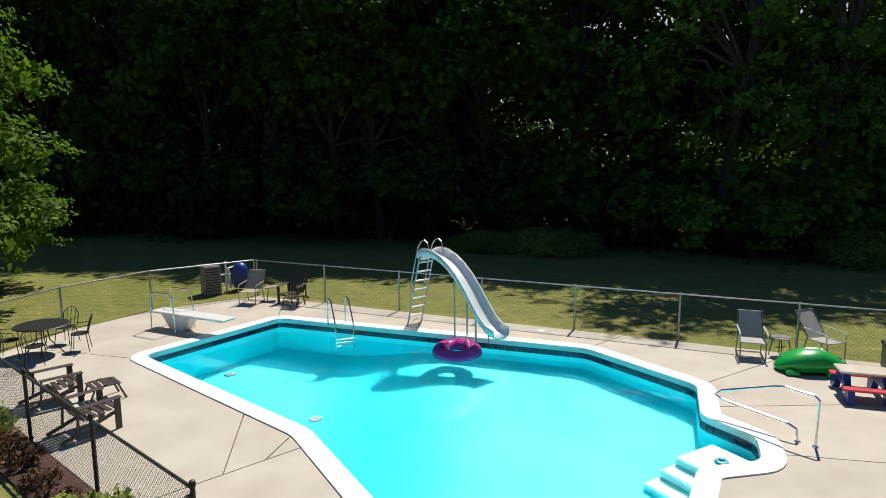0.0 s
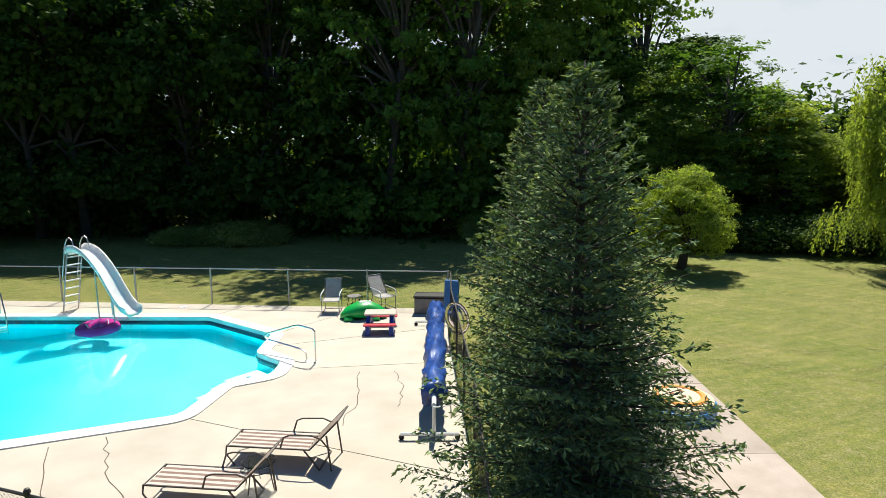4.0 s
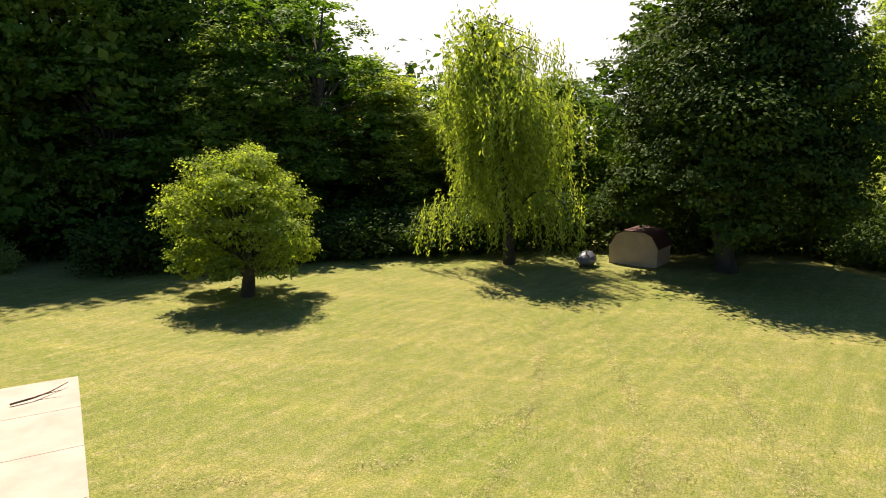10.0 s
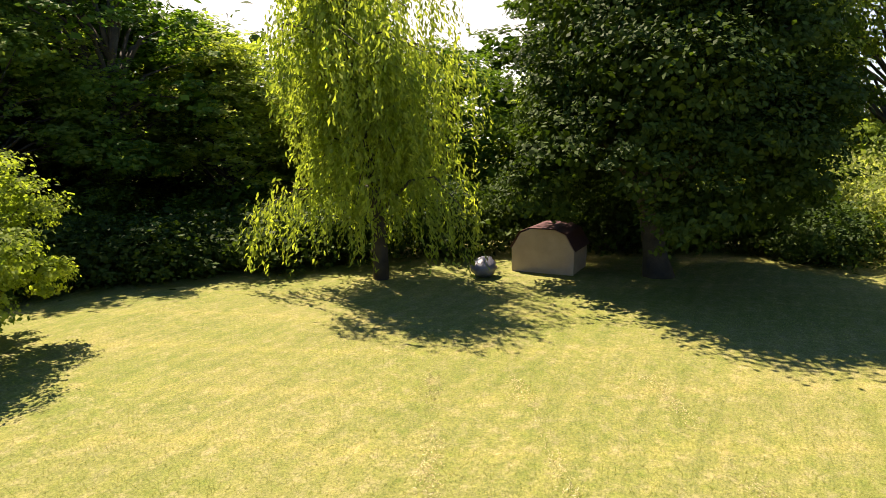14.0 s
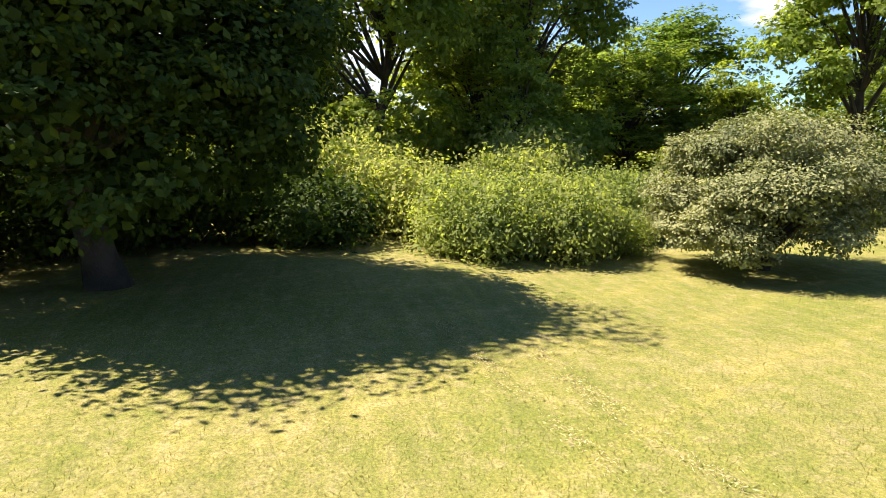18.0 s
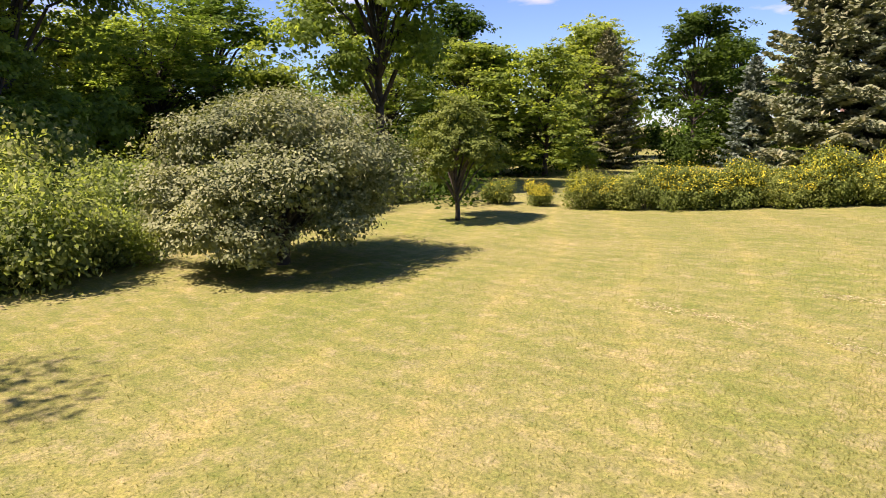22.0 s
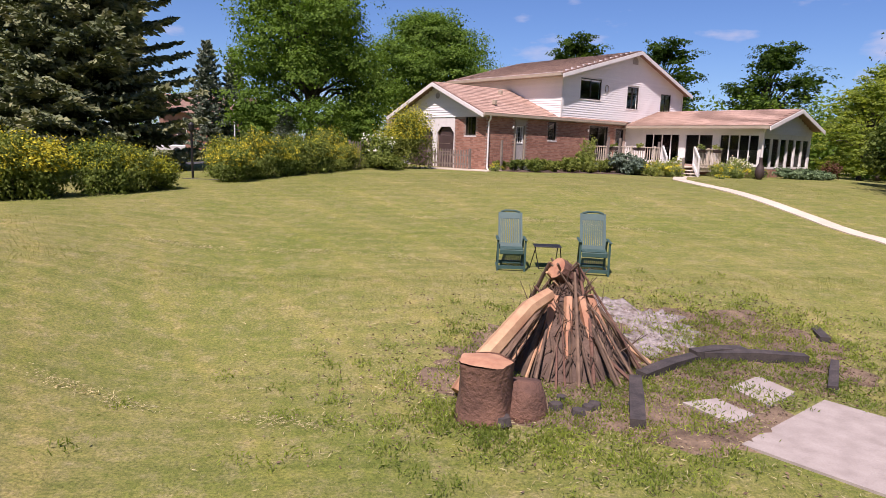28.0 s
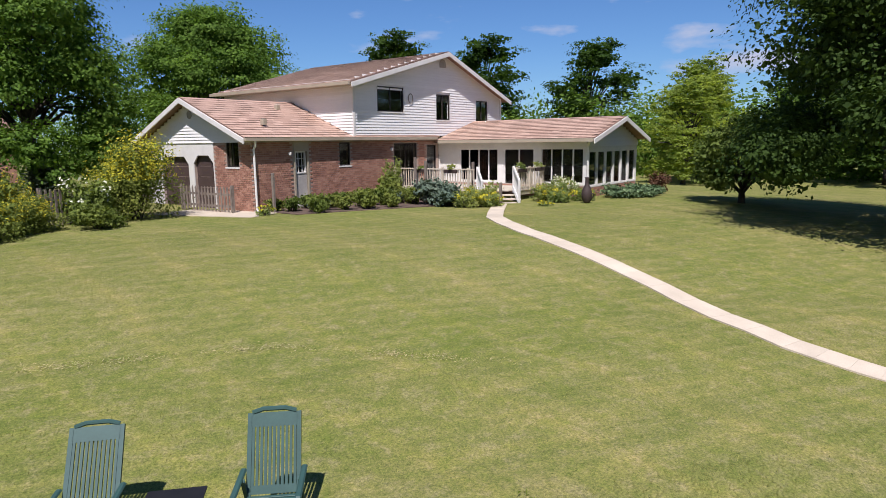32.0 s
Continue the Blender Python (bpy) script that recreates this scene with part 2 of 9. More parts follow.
CHROME = mat("polished_steel", (0.70, 0.70, 0.70), (0.58, 0.58, 0.58), 0.18, 1.0, scale=4, bump=0.0)
DARKWIRE = mat("dark_fence_steel", (0.10, 0.09, 0.085), (0.05, 0.045, 0.042), 0.55, 0.6, scale=6, fine=60, bump=0.05)
BLACK = mat("black_metal", (0.022, 0.021, 0.021), (0.014, 0.013, 0.013), 0.5, 0.3, scale=6, bump=0.04)
BROWN_PL = mat("brown_resin", (0.070, 0.048, 0.038), (0.050, 0.034, 0.027), 0.5, scale=4, bump=0.05)
TAUPE = mat("taupe_sling", (0.40, 0.33, 0.26), (0.33, 0.27, 0.21), 0.8, scale=5, fine=90, bump=0.1)
GREYSLING = mat("grey_sling", (0.40, 0.38, 0.36), (0.33, 0.31, 0.30), 0.75, scale=5, fine=90, bump=0.1)
STRIPE_A = mat("cream_stripe", (0.60, 0.52, 0.46), None, 0.85, scale=5, fine=90, bump=0.1)
STRIPE_B = mat("brown_stripe", (0.24, 0.15, 0.12), None, 0.85, scale=5, fine=90, bump=0.1)
GREENCHAIR = mat("dark_green_resin", (0.034, 0.088, 0.077), (0.026, 0.070, 0.061), 0.62, scale=4, bump=0.03)
KID_BLUE = mat("blue_plastic", (0.015, 0.05, 0.32), None, 0.35, scale=3, bump=0.02)
KID_RED = mat("red_plastic", (0.62, 0.06, 0.08), None, 0.35, scale=3, bump=0.02)
KID_TAN = mat("tan_plastic", (0.66, 0.58, 0.47), None, 0.4, scale=3, bump=0.02)
KID_GREEN = mat("bright_green_plastic", (0.01, 0.42, 0.07), (0.01, 0.34, 0.05), 0.35, scale=3, bump=0.03)
FOAM_BLUE = mat("blue_foam", (0.05, 0.20, 0.50), (0.03, 0.13, 0.38), 0.55, scale=3)
FOAM_PURPLE = mat("purple_foam", (0.09, 0.05, 0.28), None, 0.55, scale=3)
COVER = mat("blue_solar_cover", (0.035, 0.11, 0.42), (0.010, 0.025, 0.12), 0.28, scale=3.5, fine=70, bump=0.5)
TEAL = mat("teal_plastic", (0.03, 0.42, 0.45), (0.02, 0.33, 0.36), 0.4, scale=3)
TOY_BLUE = mat("sandbox_blue", (0.03, 0.22, 0.50), (0.02, 0.17, 0.42), 0.4, scale=3)
TOY_ORANGE = mat("sandbox_orange", (0.75, 0.33, 0.06), (0.65, 0.26, 0.04), 0.4, scale=3)
TOY_CREAM = mat("sandbox_cream", (0.78, 0.66, 0.45), None, 0.4, scale=3)
TOY_BROWN = mat("sandbox_brown", (0.32, 0.09, 0.03), None, 0.4, scale=3)
BOXGREY = mat("grey_deck_box", (0.22, 0.20, 0.19), (0.17, 0.155, 0.15), 0.55, scale=4, bump=0.04)
TENT = mat("tan_canvas", (0.52, 0.39, 0.27), (0.42, 0.31, 0.21), 0.9, scale=2, fine=60, bump=0.2)
TENT_DARK = mat("maroon_canvas", (0.10, 0.035, 0.035), None, 0.85, scale=2, fine=60, bump=0.1)
TARP = mat("grey_plastic_bag", (0.20, 0.20, 0.24), (0.10, 0.10, 0.13), 0.35, scale=5, fine=30, bump=0.5)
PIT_SOIL = mat("trodden_soil", (0.30, 0.215, 0.135), (0.115, 0.078, 0.048), 0.95, scale=4.2, fine=30, bump=1.0, dist=0.06)
SOIL = mat("soil", (0.15, 0.10, 0.072), (0.075, 0.05, 0.038), 0.95, scale=3, fine=35, bump=0.8, dist=0.03)
MULCH = mat("mulch", (0.11, 0.055, 0.040), (0.055, 0.028, 0.022), 0.95, scale=5, fine=30, bump=0.9, dist=0.03)
ASH = mat("pale_ash", (0.46, 0.42, 0.385), (0.15, 0.115, 0.09), 0.95, scale=9.0, fine=26, bump=1.0, dist=0.06)
ASPHALT = mat("asphalt", (0.060, 0.060, 0.063), (0.045, 0.045, 0.047), 0.9, scale=2, fine=80, bump=0.3)
PAVER = mat("pale_paver", (0.40, 0.355, 0.31), (0.30, 0.26, 0.225), 0.9, scale=4, fine=50, bump=0.3)
STONE = mat("grey_stone", (0.40, 0.38, 0.35), (0.28, 0.26, 0.24), 0.9, scale=5, fine=40, bump=0.4)
CLAY = mat("dark_clay", (0.055, 0.035, 0.030), (0.035, 0.022, 0.02), 0.7, scale=6, bump=0.2)
CAR_WHITE = mat("white_car_paint", (0.75, 0.75, 0.74), None, 0.25, scale=2, bump=0.0)
TINT_CAR = mat("car_glass", (0.02, 0.025, 0.03), None, 0.08, scale=2, bump=0.0)
TYRE = mat("tyre_rubber", (0.03, 0.03, 0.03), None, 0.85, scale=6)
FLAG_RED = mat("faded_flag", (0.50, 0.12, 0.10), (0.60, 0.45, 0.42), 0.85, scale=6)
GLASS = glass_mat("clear_glass", (0.9, 0.95, 0.95))
TINT_GLASS = glass_mat("dark_glass", (0.35, 0.38, 0.38))
VINYL_PINK = mat("pink_vinyl", (0.55, 0.05, 0.30), (0.45, 0.035, 0.25), 0.12, scale=2, bump=0.02)
VINYL_CLEAR = glass_mat("clear_vinyl", (0.95, 0.85, 0.92), 0.05)


def water_mat():
    m, n, l, b = nodes_of("pool_water")
    b.inputs["Base Color"].default_value = (0.62, 0.95, 1.0, 1)
    b.inputs["Roughness"].default_value = 0.0
    b.inputs["Transmission Weight"].default_value, b.inputs["IOR"].default_value = 1.0, 1.33
    rip = noise_node(n, l, 5.0, 3)
    bump_node(n, l, b, rip.outputs["Fac"], 0.10, 0.02)
    return m


def lawn_mat():
    """Mown lawn: green and straw patches, mowing tracks, blade grain."""
    m, n, l, b = nodes_of("lawn")
    tc = n.new("ShaderNodeTexCoord")
    big, mid, fine = noise_node(n, l, 0.22, 8, rough=0.72), noise_node(n, l, 3.6, 8, rough=0.82), noise_node(n, l, 30.0, 5, rough=0.8)
    col = ramp_node(n, l, big.outputs["Fac"], [(0.36, (0.138, 0.156, 0.036)), (0.64, (0.190, 0.180, 0.062))]).outputs["Color"]
    dry = ramp_node(n, l, mid.outputs["Fac"], [(0.50, (0, 0, 0)), (0.70, (0.85, 0.85, 0.85))]).outputs["Color"]
    col = blend_node(n, l, col, (0.275, 0.232, 0.130), dry, "MIX")
    lush = ramp_node(n, l, mid.outputs["Fac"], [(0.30, (0.85, 0.85, 0.85)), (0.48, (0, 0, 0))]).outputs["Color"]
    col = blend_node(n, l, col, (0.104, 0.140, 0.022), lush, "MIX")
    mp = n.new("ShaderNodeMapping")
    mp.inputs["Rotation"].default_value = (0, 0, radians(-28))
    wv = n.new("ShaderNodeTexWave")
    wv.inputs["Scale"].default_value, wv.inputs["Distortion"].default_value = 0.16, 5.0
    wv.inputs["Detail"].default_value, wv.inputs["Detail Scale"].default_value = 3, 0.6
    l.new(tc.outputs["Object"], mp.inputs["Vector"])
    l.new(mp.outputs["Vector"], wv.inputs["Vector"])
    track = ramp_node(n, l, wv.outputs["Fac"], [(0.0, (0.93, 0.96, 0.92)), (0.92, (1.0, 1.0, 1.0)), (1.0, (1.12, 1.08, 1.06))]).outputs["Color"]
    col = blend_node(n, l, col, track, 0.9)
    grain = ramp_node(n, l, fine.outputs["Fac"], [(0.30, (0.28, 0.34, 0.24)), (0.48, (0.95, 0.97, 0.92)), (0.68, (1.75, 1.66, 1.52))]).outputs["Color"]
    col = blend_node(n, l, col, grain, 0.85)
    mp2 = n.new("ShaderNodeMapping")
    mp2.inputs["Rotation"].default_value, mp2.inputs["Scale"].default_value = (0, 0, radians(-8)), (0.6, 4.0, 1.0)
    l.new(tc.outputs["Object"], mp2.inputs["Vector"])
    row = n.new("ShaderNodeTexNoise")
    row.inputs["Scale"].default_value, row.inputs["Detail"].default_value = 1.0, 9
    l.new(mp2.outputs["Vector"], row.inputs["Vector"])
    swath = ramp_node(n, l, row.outputs["Fac"], [(0.32, (0.82, 0.87, 0.80)), (0.5, (1.0, 1.0, 1.0)), (0.68, (1.18, 1.12, 1.13))]).outputs["Color"]
    col = blend_node(n, l, col, swath, 0.9)
    tuft = noise_node(n, l, 11.0, 6, rough=0.85)
    spot = ramp_node(n, l, tuft.outputs["Fac"], [(0.34, (0.76, 0.82, 0.72)), (0.5, (1.0, 1.0, 1.0)), (0.66, (1.26, 1.20, 1.20))]).outputs["Color"]
    col = blend_node(n, l, col, spot, 0.75)
    l.new(col, b.inputs["Base Color"])
    b.inputs["Roughness"].default_value = 0.9
    b.inputs["Specular IOR Level"].default_value = 0.15
    bump_node(n, l, b, fine.outputs["Fac"], 0.55, 0.02)
    return m


WATER, LAWN = water_mat(), lawn_mat()
GRASS = leaf_mat("grass_blades", (0.185, 0.220, 0.062), (0.360, 0.355, 0.140), 0.5, 0.6, tint=(1.0, 1.0, 0.6), patch=0.9, mottle=0.2)
STRAW = leaf_mat("dry_clippings", (0.40, 0.34, 0.21), (0.62, 0.55, 0.39), 0.3, 0.8, tint=(1.0, 0.9, 0.6))

# ---- building kit ----
class Geo:
    """Vertices and faces of one mesh, gathered before it is made."""

    def __init__(self):
        self.v, self.f = [], []

    def add(self, vs, fs, m=None):
        k = len(self.v)
        self.v += [tuple(m @ Vector(p)) for p in vs] if m is not None else [tuple(p) for p in vs]
        self.f += [tuple(i + k for i in face) for face in fs]
        return self

    def box(self, x0, y0, z0, x1, y1, z1, m=None, bev=0.0):
        if bev <= 0:
            vs = [(x, y, z) for z in (z0, z1) for y in (y0, y1) for x in (x0, x1)]
            return self.add(vs, [(0, 2, 3, 1), (4, 5, 7, 6), (0, 1, 5, 4), (2, 6, 7, 3), (0, 4, 6, 2), (1, 3, 7, 5)], m)
        b = min(bev, (x1 - x0) / 2.01, (y1 - y0) / 2.01, (z1 - z0) / 2.01)
        bm = bmesh.new()
        bmesh.ops.create_cube(bm, size=1)
        for p in bm.verts:
            p.co = ((x0 + x1) / 2 + p.co.x * (x1 - x0), (y0 + y1) / 2 + p.co.y * (y1 - y0), (z0 + z1) / 2 + p.co.z * (z1 - z0))
        bmesh.ops.bevel(bm, geom=list(bm.edges), offset=b, segments=1, affect="EDGES")
        bm.verts.index_update()
        self.add([p.co.copy() for p in bm.verts], [[q.index for q in face.verts] for face in bm.faces], m)
        bm.free()
        return self

    def tube(self, pts, r, n=6, m=None, cap=True):
        pts = [Vector(p) for p in pts]
        rs = r if isinstance(r, (list, tuple)) else [r] * len(pts)
        vs, fs = [], []
        side = None
        for i, p in enumerate(pts):
            t = (pts[min(i + 1, len(pts) - 1)] - pts[max(i - 1, 0)]).normalized()
            if side is None:
                side = t.orthogonal().normalized()
            else:
                side = side - t * side.dot(t)
                side = side.normalized() if side.length > 1e-6 else t.orthogonal().normalized()
            up = t.cross(side)
            for k in range(n):
                a = 2 * math.pi * k / n
                vs.append(p + (side * math.cos(a) + up * math.sin(a)) * rs[i])
        for i in range(len(pts) - 1):
            for k in range(n):
                fs.append((i * n + k, i * n + (k + 1) % n, (i + 1) * n + (k + 1) % n, (i + 1) * n + k))
        if cap:
            fs += [tuple(range(n - 1, -1, -1)), tuple(range((len(pts) - 1) * n, len(pts) * n))]
        return self.add(vs, fs, m)

    def prism(self, poly, z0, z1, m=None):
        n = len(poly)
        vs = [(x, y, z0) for x, y in poly] + [(x, y, z1) for x, y in poly]
        fs = [tuple(range(n - 1, -1, -1)), tuple(range(n, 2 * n))] + [(i, (i + 1) % n, n + (i + 1) % n, n + i) for i in range(n)]
        return self.add(vs, fs, m)

    def lathe(self, prof, n=20, m=None):
        vs = [(r * math.cos(2 * math.pi * k / n), r * math.sin(2 * math.pi * k / n), z) for r, z in prof for k in range(n)]
        fs = [(i * n + k, i * n + (k + 1) % n, (i + 1) * n + (k + 1) % n, (i + 1) * n + k) for i in range(len(prof) - 1) for k in range(n)]
        fs += [tuple(range(n - 1, -1, -1)), tuple(range((len(prof) - 1) * n, len(prof) * n))]
        return self.add(vs, fs, m)

    def torus(self, R, r, n=28, k=10, m=None, flat=1.0):
        vs = [((R + r * math.cos(b)) * math.cos(a), (R + r * math.cos(b)) * math.sin(a), r * flat * math.sin(b))
              for a in (2 * math.pi * i / n for i in range(n)) for b in (2 * math.pi * j / k for j in range(k))]
        fs = [(i * k + j, ((i + 1) % n) * k + j, ((i + 1) % n) * k + (j + 1) % k, i * k + (j + 1) % k) for i in range(n) for j in range(k)]
        return self.add(vs, fs, m)

    def mesh(self, name, material, smooth=False):
        me = bpy.data.meshes.new(name)
        me.from_pydata(self.v, [], self.f)
        me.materials.append(material)
        if smooth:
            me.polygons.foreach_set("use_smooth", [True] * len(me.polygons))
        me.update()
        return me


def part(name, geo, material, parent=None, label="", smooth=False, kind=""):
    """One mesh object, under a thing or under a part."""
    me = geo.mesh(name, material, smooth) if isinstance(geo, Geo) else geo
    ob = new(name, me)
    ob.parent = parent
    return tagged(ob, label, kind=kind)


def thing(name, m, label, category, group="", kind=""):
    ob = new(name)
    ob.empty_display_size = 0.2
    ob.matrix_world = m
    return tagged(ob, label, category, group, kind)


def solo(name, geo, material, label, category, m=None, group="", kind="", smooth=False):
    ob = part(name, geo, material, None, "", smooth)
    if m is not None:
        ob.matrix_world = m
    return tagged(ob, label, category, group, kind)


def quads_mesh(name, corners, material, tri=False):
    """A mesh of loose small faces from an array (faces, corners, 3)."""
    nf, k = corners.shape[0], corners.shape[1]
    me = bpy.data.meshes.new(name)
    me.vertices.add(nf * k)
    me.vertices.foreach_set("co", corners.astype(np.float32).ravel())
    me.loops.add(nf * k)
    me.loops.foreach_set("vertex_index", np.arange(nf * k, dtype=np.int32))
    me.polygons.add(nf)
    me.polygons.foreach_set("loop_start", np.arange(0, nf * k, k, dtype=np.int32))
    me.polygons.foreach_set("loop_total", np.full(nf, k, dtype=np.int32))
    me.materials.append(material)
    me.update(calc_edges=True)
    return me


def leaf_quads(rng, pts, size, aspect=0.55, droop=0.0, along=None, face=None, loose=0.5):
    """A bent lozenge leaf at each point. face: the side to which a sprig's leaves turn."""
    n = len(pts)
    a = rng.normal(size=(n, 3)) if along is None else along + 0.35 * rng.normal(size=(n, 3))
    a[:, 2] -= droop
    a /= np.linalg.norm(a, axis=1, keepdims=True)
    b = np.cross(a, rng.normal(size=(n, 3)))
    b /= np.linalg.norm(b, axis=1, keepdims=True) + 1e-9
    if face is not None:
        nf = face / (np.linalg.norm(face, axis=1, keepdims=True) + 1e-9) + rng.normal(size=(n, 3)) * loose
        nf /= np.linalg.norm(nf, axis=1, keepdims=True) + 1e-9
        a = np.cross(nf, b)
        a /= np.linalg.norm(a, axis=1, keepdims=True) + 1e-9
        b = np.cross(nf, a)
    nrm = np.cross(a, b)
    s = size * rng.uniform(0.6, 1.25, (n, 1))
    c = np.empty((n, 4, 3))
    c[:, 0] = pts - a * s * 0.5
    c[:, 1] = pts + b * s * aspect * 0.5 + nrm * s * 0.08
    c[:, 2] = pts + a * s * 0.5
    c[:, 3] = pts - b * s * aspect * 0.5 + nrm * s * 0.08
    return c


def inside(poly, x, y):
    hit = False
    for (x0, y0), (x1, y1) in zip(poly, poly[1:] + poly[:1]):
        if (y0 > y) != (y1 > y) and x < (x1 - x0) * (y - y0) / (y1 - y0) + x0:
            hit = not hit
    return hit


def grow(poly, d):
    """The outline moved outwards by d (counter-clockwise outlines)."""
    out, n = [], len(poly)
    for i in range(n):
        p, a, b = Vector(poly[i]), Vector(poly[i - 1]), Vector(poly[(i + 1) % n])
        e0, e1 = (p - a).normalized(), (b - p).normalized()
        n0, n1 = Vector((e0.y, -e0.x)), Vector((e1.y, -e1.x))
        k = (n0 + n1).normalized()
        out.append(tuple(p + k * d / max(0.5, k.dot(n0))))
    return out


def rounded(poly, r, n=4):
    """The outline with its corners rounded."""
    out, c = [], len(poly)
    for i in range(c):
        p, a, b = Vector(poly[i]), Vector(poly[i - 1]), Vector(poly[(i + 1) % c])
        k = min(r, (p - a).length * 0.4, (b - p).length * 0.4)
        s, e = p + (a - p).normalized() * k, p + (b - p).normalized() * k
        for j in range(n + 1):
            t = j / n
            out.append(tuple(s * (1 - t) ** 2 + p * 2 * t * (1 - t) + e * t * t))
    return out


def ring(geo, inner, outer, z0, z1):
    """A flat band between two outlines with as many corners."""
    n = len(inner)
    vs = [(x, y, z) for z in (z0, z1) for o in (inner, outer) for x, y in o]
    fs = []
    for i in range(n):
        j = (i + 1) % n
        fs += [(2 * n + i, 2 * n + j, 3 * n + j, 3 * n + i)[::-1], (i, j, 2 * n + j, 2 * n + i)[::-1], (n + i, n + j, 3 * n + j, 3 * n + i)]
    return geo.add(vs, fs)

# ---- ground ----
HOUSE_AT, HOUSE_U, HOUSE_W = Vector((13.22, -36.72)), Vector((-0.8458, -0.5334)), Vector((-0.5334, 0.8458))


def house_xy(s, q):
    p = HOUSE_AT + HOUSE_U * s + HOUSE_W * q
    return p.x, p.y


HOLLOW = [(-27, 0.0), (-20.5, 0.45), (-17, 0.72), (-13, 1.36), (-8, 1.25), (-3, 0.0)]


def ease(k):
    k = max(0.0, min(1.0, k))
    return k * k * (3 - 2 * k)


def hollow(x, y):
    """Depth of the low ground where the fire pit lies."""
    for (a, u), (b, v) in zip(HOLLOW, HOLLOW[1:]):
        if a <= y <= b:
            return (u + (v - u) * ease((y - a) / (b - a))) * ease((27 - x) / 6) * ease((x + 6) / 8)
    return 0.0


def ground_z(x, y):
    """Lawn, level by the pool, rising a little to the house, with a hollow round the fire pit."""
    d = Vector((x, y)) - Vector(house_xy(8, -3))
    k = max(0.0, min(1.0, (27.0 - d.length) / 14.0))
    return 0.56 * k * k * (3 - 2 * k) + 0.02 * math.sin(x * 0.5) * math.cos(y * 0.43) * (0 if (-9 < x < 20 and 0 < y < 23) else 1) - 0.01 - hollow(x, y) - 0.38 * ease((x - 27) / 9) * ease((3 - y) / 9)


POOL_IN = rounded([(-4.50, 15.98), (0.08, 11.72), (1.80, 8.55), (5.36, 8.58), (6.22, 10.05), (7.33, 10.22), (7.66, 11.00), (7.12, 11.95), (7.70, 13.42), (6.08, 15.95), (-2.00, 19.22)], 0.22)
COPE_OUT = grow(POOL_IN, 0.36)
DECK = [(-8.45, 15.25), (-0.6, 7.75), (1.6, 5.8), (6.0, 2.25), (8.55, 1.15), (10.3, 5.4), (12.45, 11.9), (13.25, 14.2), (-3.3, 22.2), (-6.05, 20.5), (-7.5, 18.3)]
xs = [-320, -240, -180, -130, -95, -70, -50, -38, -30] + [-24 + i * 1.0 for i in range(73)] + [52, 58, 66, 78, 95, 130, 180, 240, 320]
ys = [-320, -240, -180, -130, -105, -90, -78, -68, -60, -54] + [-48 + i * 1.0 for i in range(81)] + [36, 42, 50, 62, 80, 110, 160, 230, 320]
inset = grow(DECK, -0.35)
gv = [(x, y, ground_z(x, y)) for y in ys for x in xs]
gf, nx = [], len(xs)
for j in range(len(ys) - 1):
    for i in range(nx - 1):
        x0, x1, y0, y1 = xs[i], xs[i + 1], ys[j], ys[j + 1]
        if x1 - x0 < 2 and y1 - y0 < 2 and all(inside(inset, x, y) for x in (x0, x1) for y in (y0, y1)):
            continue
        gf.append((j * nx + i, j * nx + i + 1, (j + 1) * nx + i + 1, (j + 1) * nx + i))
g = Geo()
g.v, g.f = gv, gf
solo("ground", g, LAWN, "mown green lawn with straw-coloured patches", "lawn", kind="structure", smooth=True)

# ---- pool ----
pool = thing("pool", pose(0, 0, 0), "cyan swimming pool with white coping and dark tile band", "swimming pool", kind="structure")


def pool_depth(x, y):
    k = max(0.0, min(1.0, (x + 0.4) / 3.2))
    return -2.35 + 1.2 * k * k * (3 - 2 * k)


g = Geo()
wall_n = len(POOL_IN)
g.add([(x, y, z) for z in (-0.36, -2.6) for x, y in POOL_IN], [(i, (i + 1) % wall_n, wall_n + (i + 1) % wall_n, wall_n + i) for i in range(wall_n)])
part("pool_wall", g, POOL_BLUE, pool, smooth=True)
g = Geo()
px, py = [-5 + 0.4 * i for i in range(34)], [8.2 + 0.4 * i for i in range(29)]
g.add([(x, y, pool_depth(x, y)) for y in py for x in px], [(j * 34 + i, j * 34 + i + 1, (j + 1) * 34 + i + 1, (j + 1) * 34 + i) for j in range(28) for i in range(33)])
part("pool_floor", g, POOL_BLUE, pool, smooth=True)
g = Geo()
ring(g, POOL_IN, COPE_OUT, -0.10, 0.025)
part("coping", g, COPING, pool, "white poured coping")
# waterline tiles, one by one
loop = [Vector(p) for p in POOL_IN]
tile_g = Geo()
tile_g.box(-0.072, -0.012, -0.135, 0.072, 0.012, 0.135, None)
tile_me = tile_g.mesh("tile", TILE_BLUE)
band = thing("tile_band", pose(0, 0, 0), "", "")
band.parent = pool
g = Geo()
ring(g, grow(POOL_IN, 0.004), grow(POOL_IN, 0.10), -0.40, -0.10)
part("tile_backing", g, MORTAR, band)
count, carry = 0, 0.0
for a, b in zip(loop, loop[1:] + loop[:1]):
    e = b - a
    ln = e.length
    pos = carry
    while pos < ln and count < 290:
        p = a + e * (pos / ln)
        ob = new("tile", tile_me)
        ob.parent = band
        ob.matrix_world = Matrix.Translation((p.x, p.y, -0.24)) @ Matrix.Rotation(math.atan2(e.y, e.x), 4, "Z")
        pos += 0.152
        count += 1
    carry = pos - ln
g = Geo()
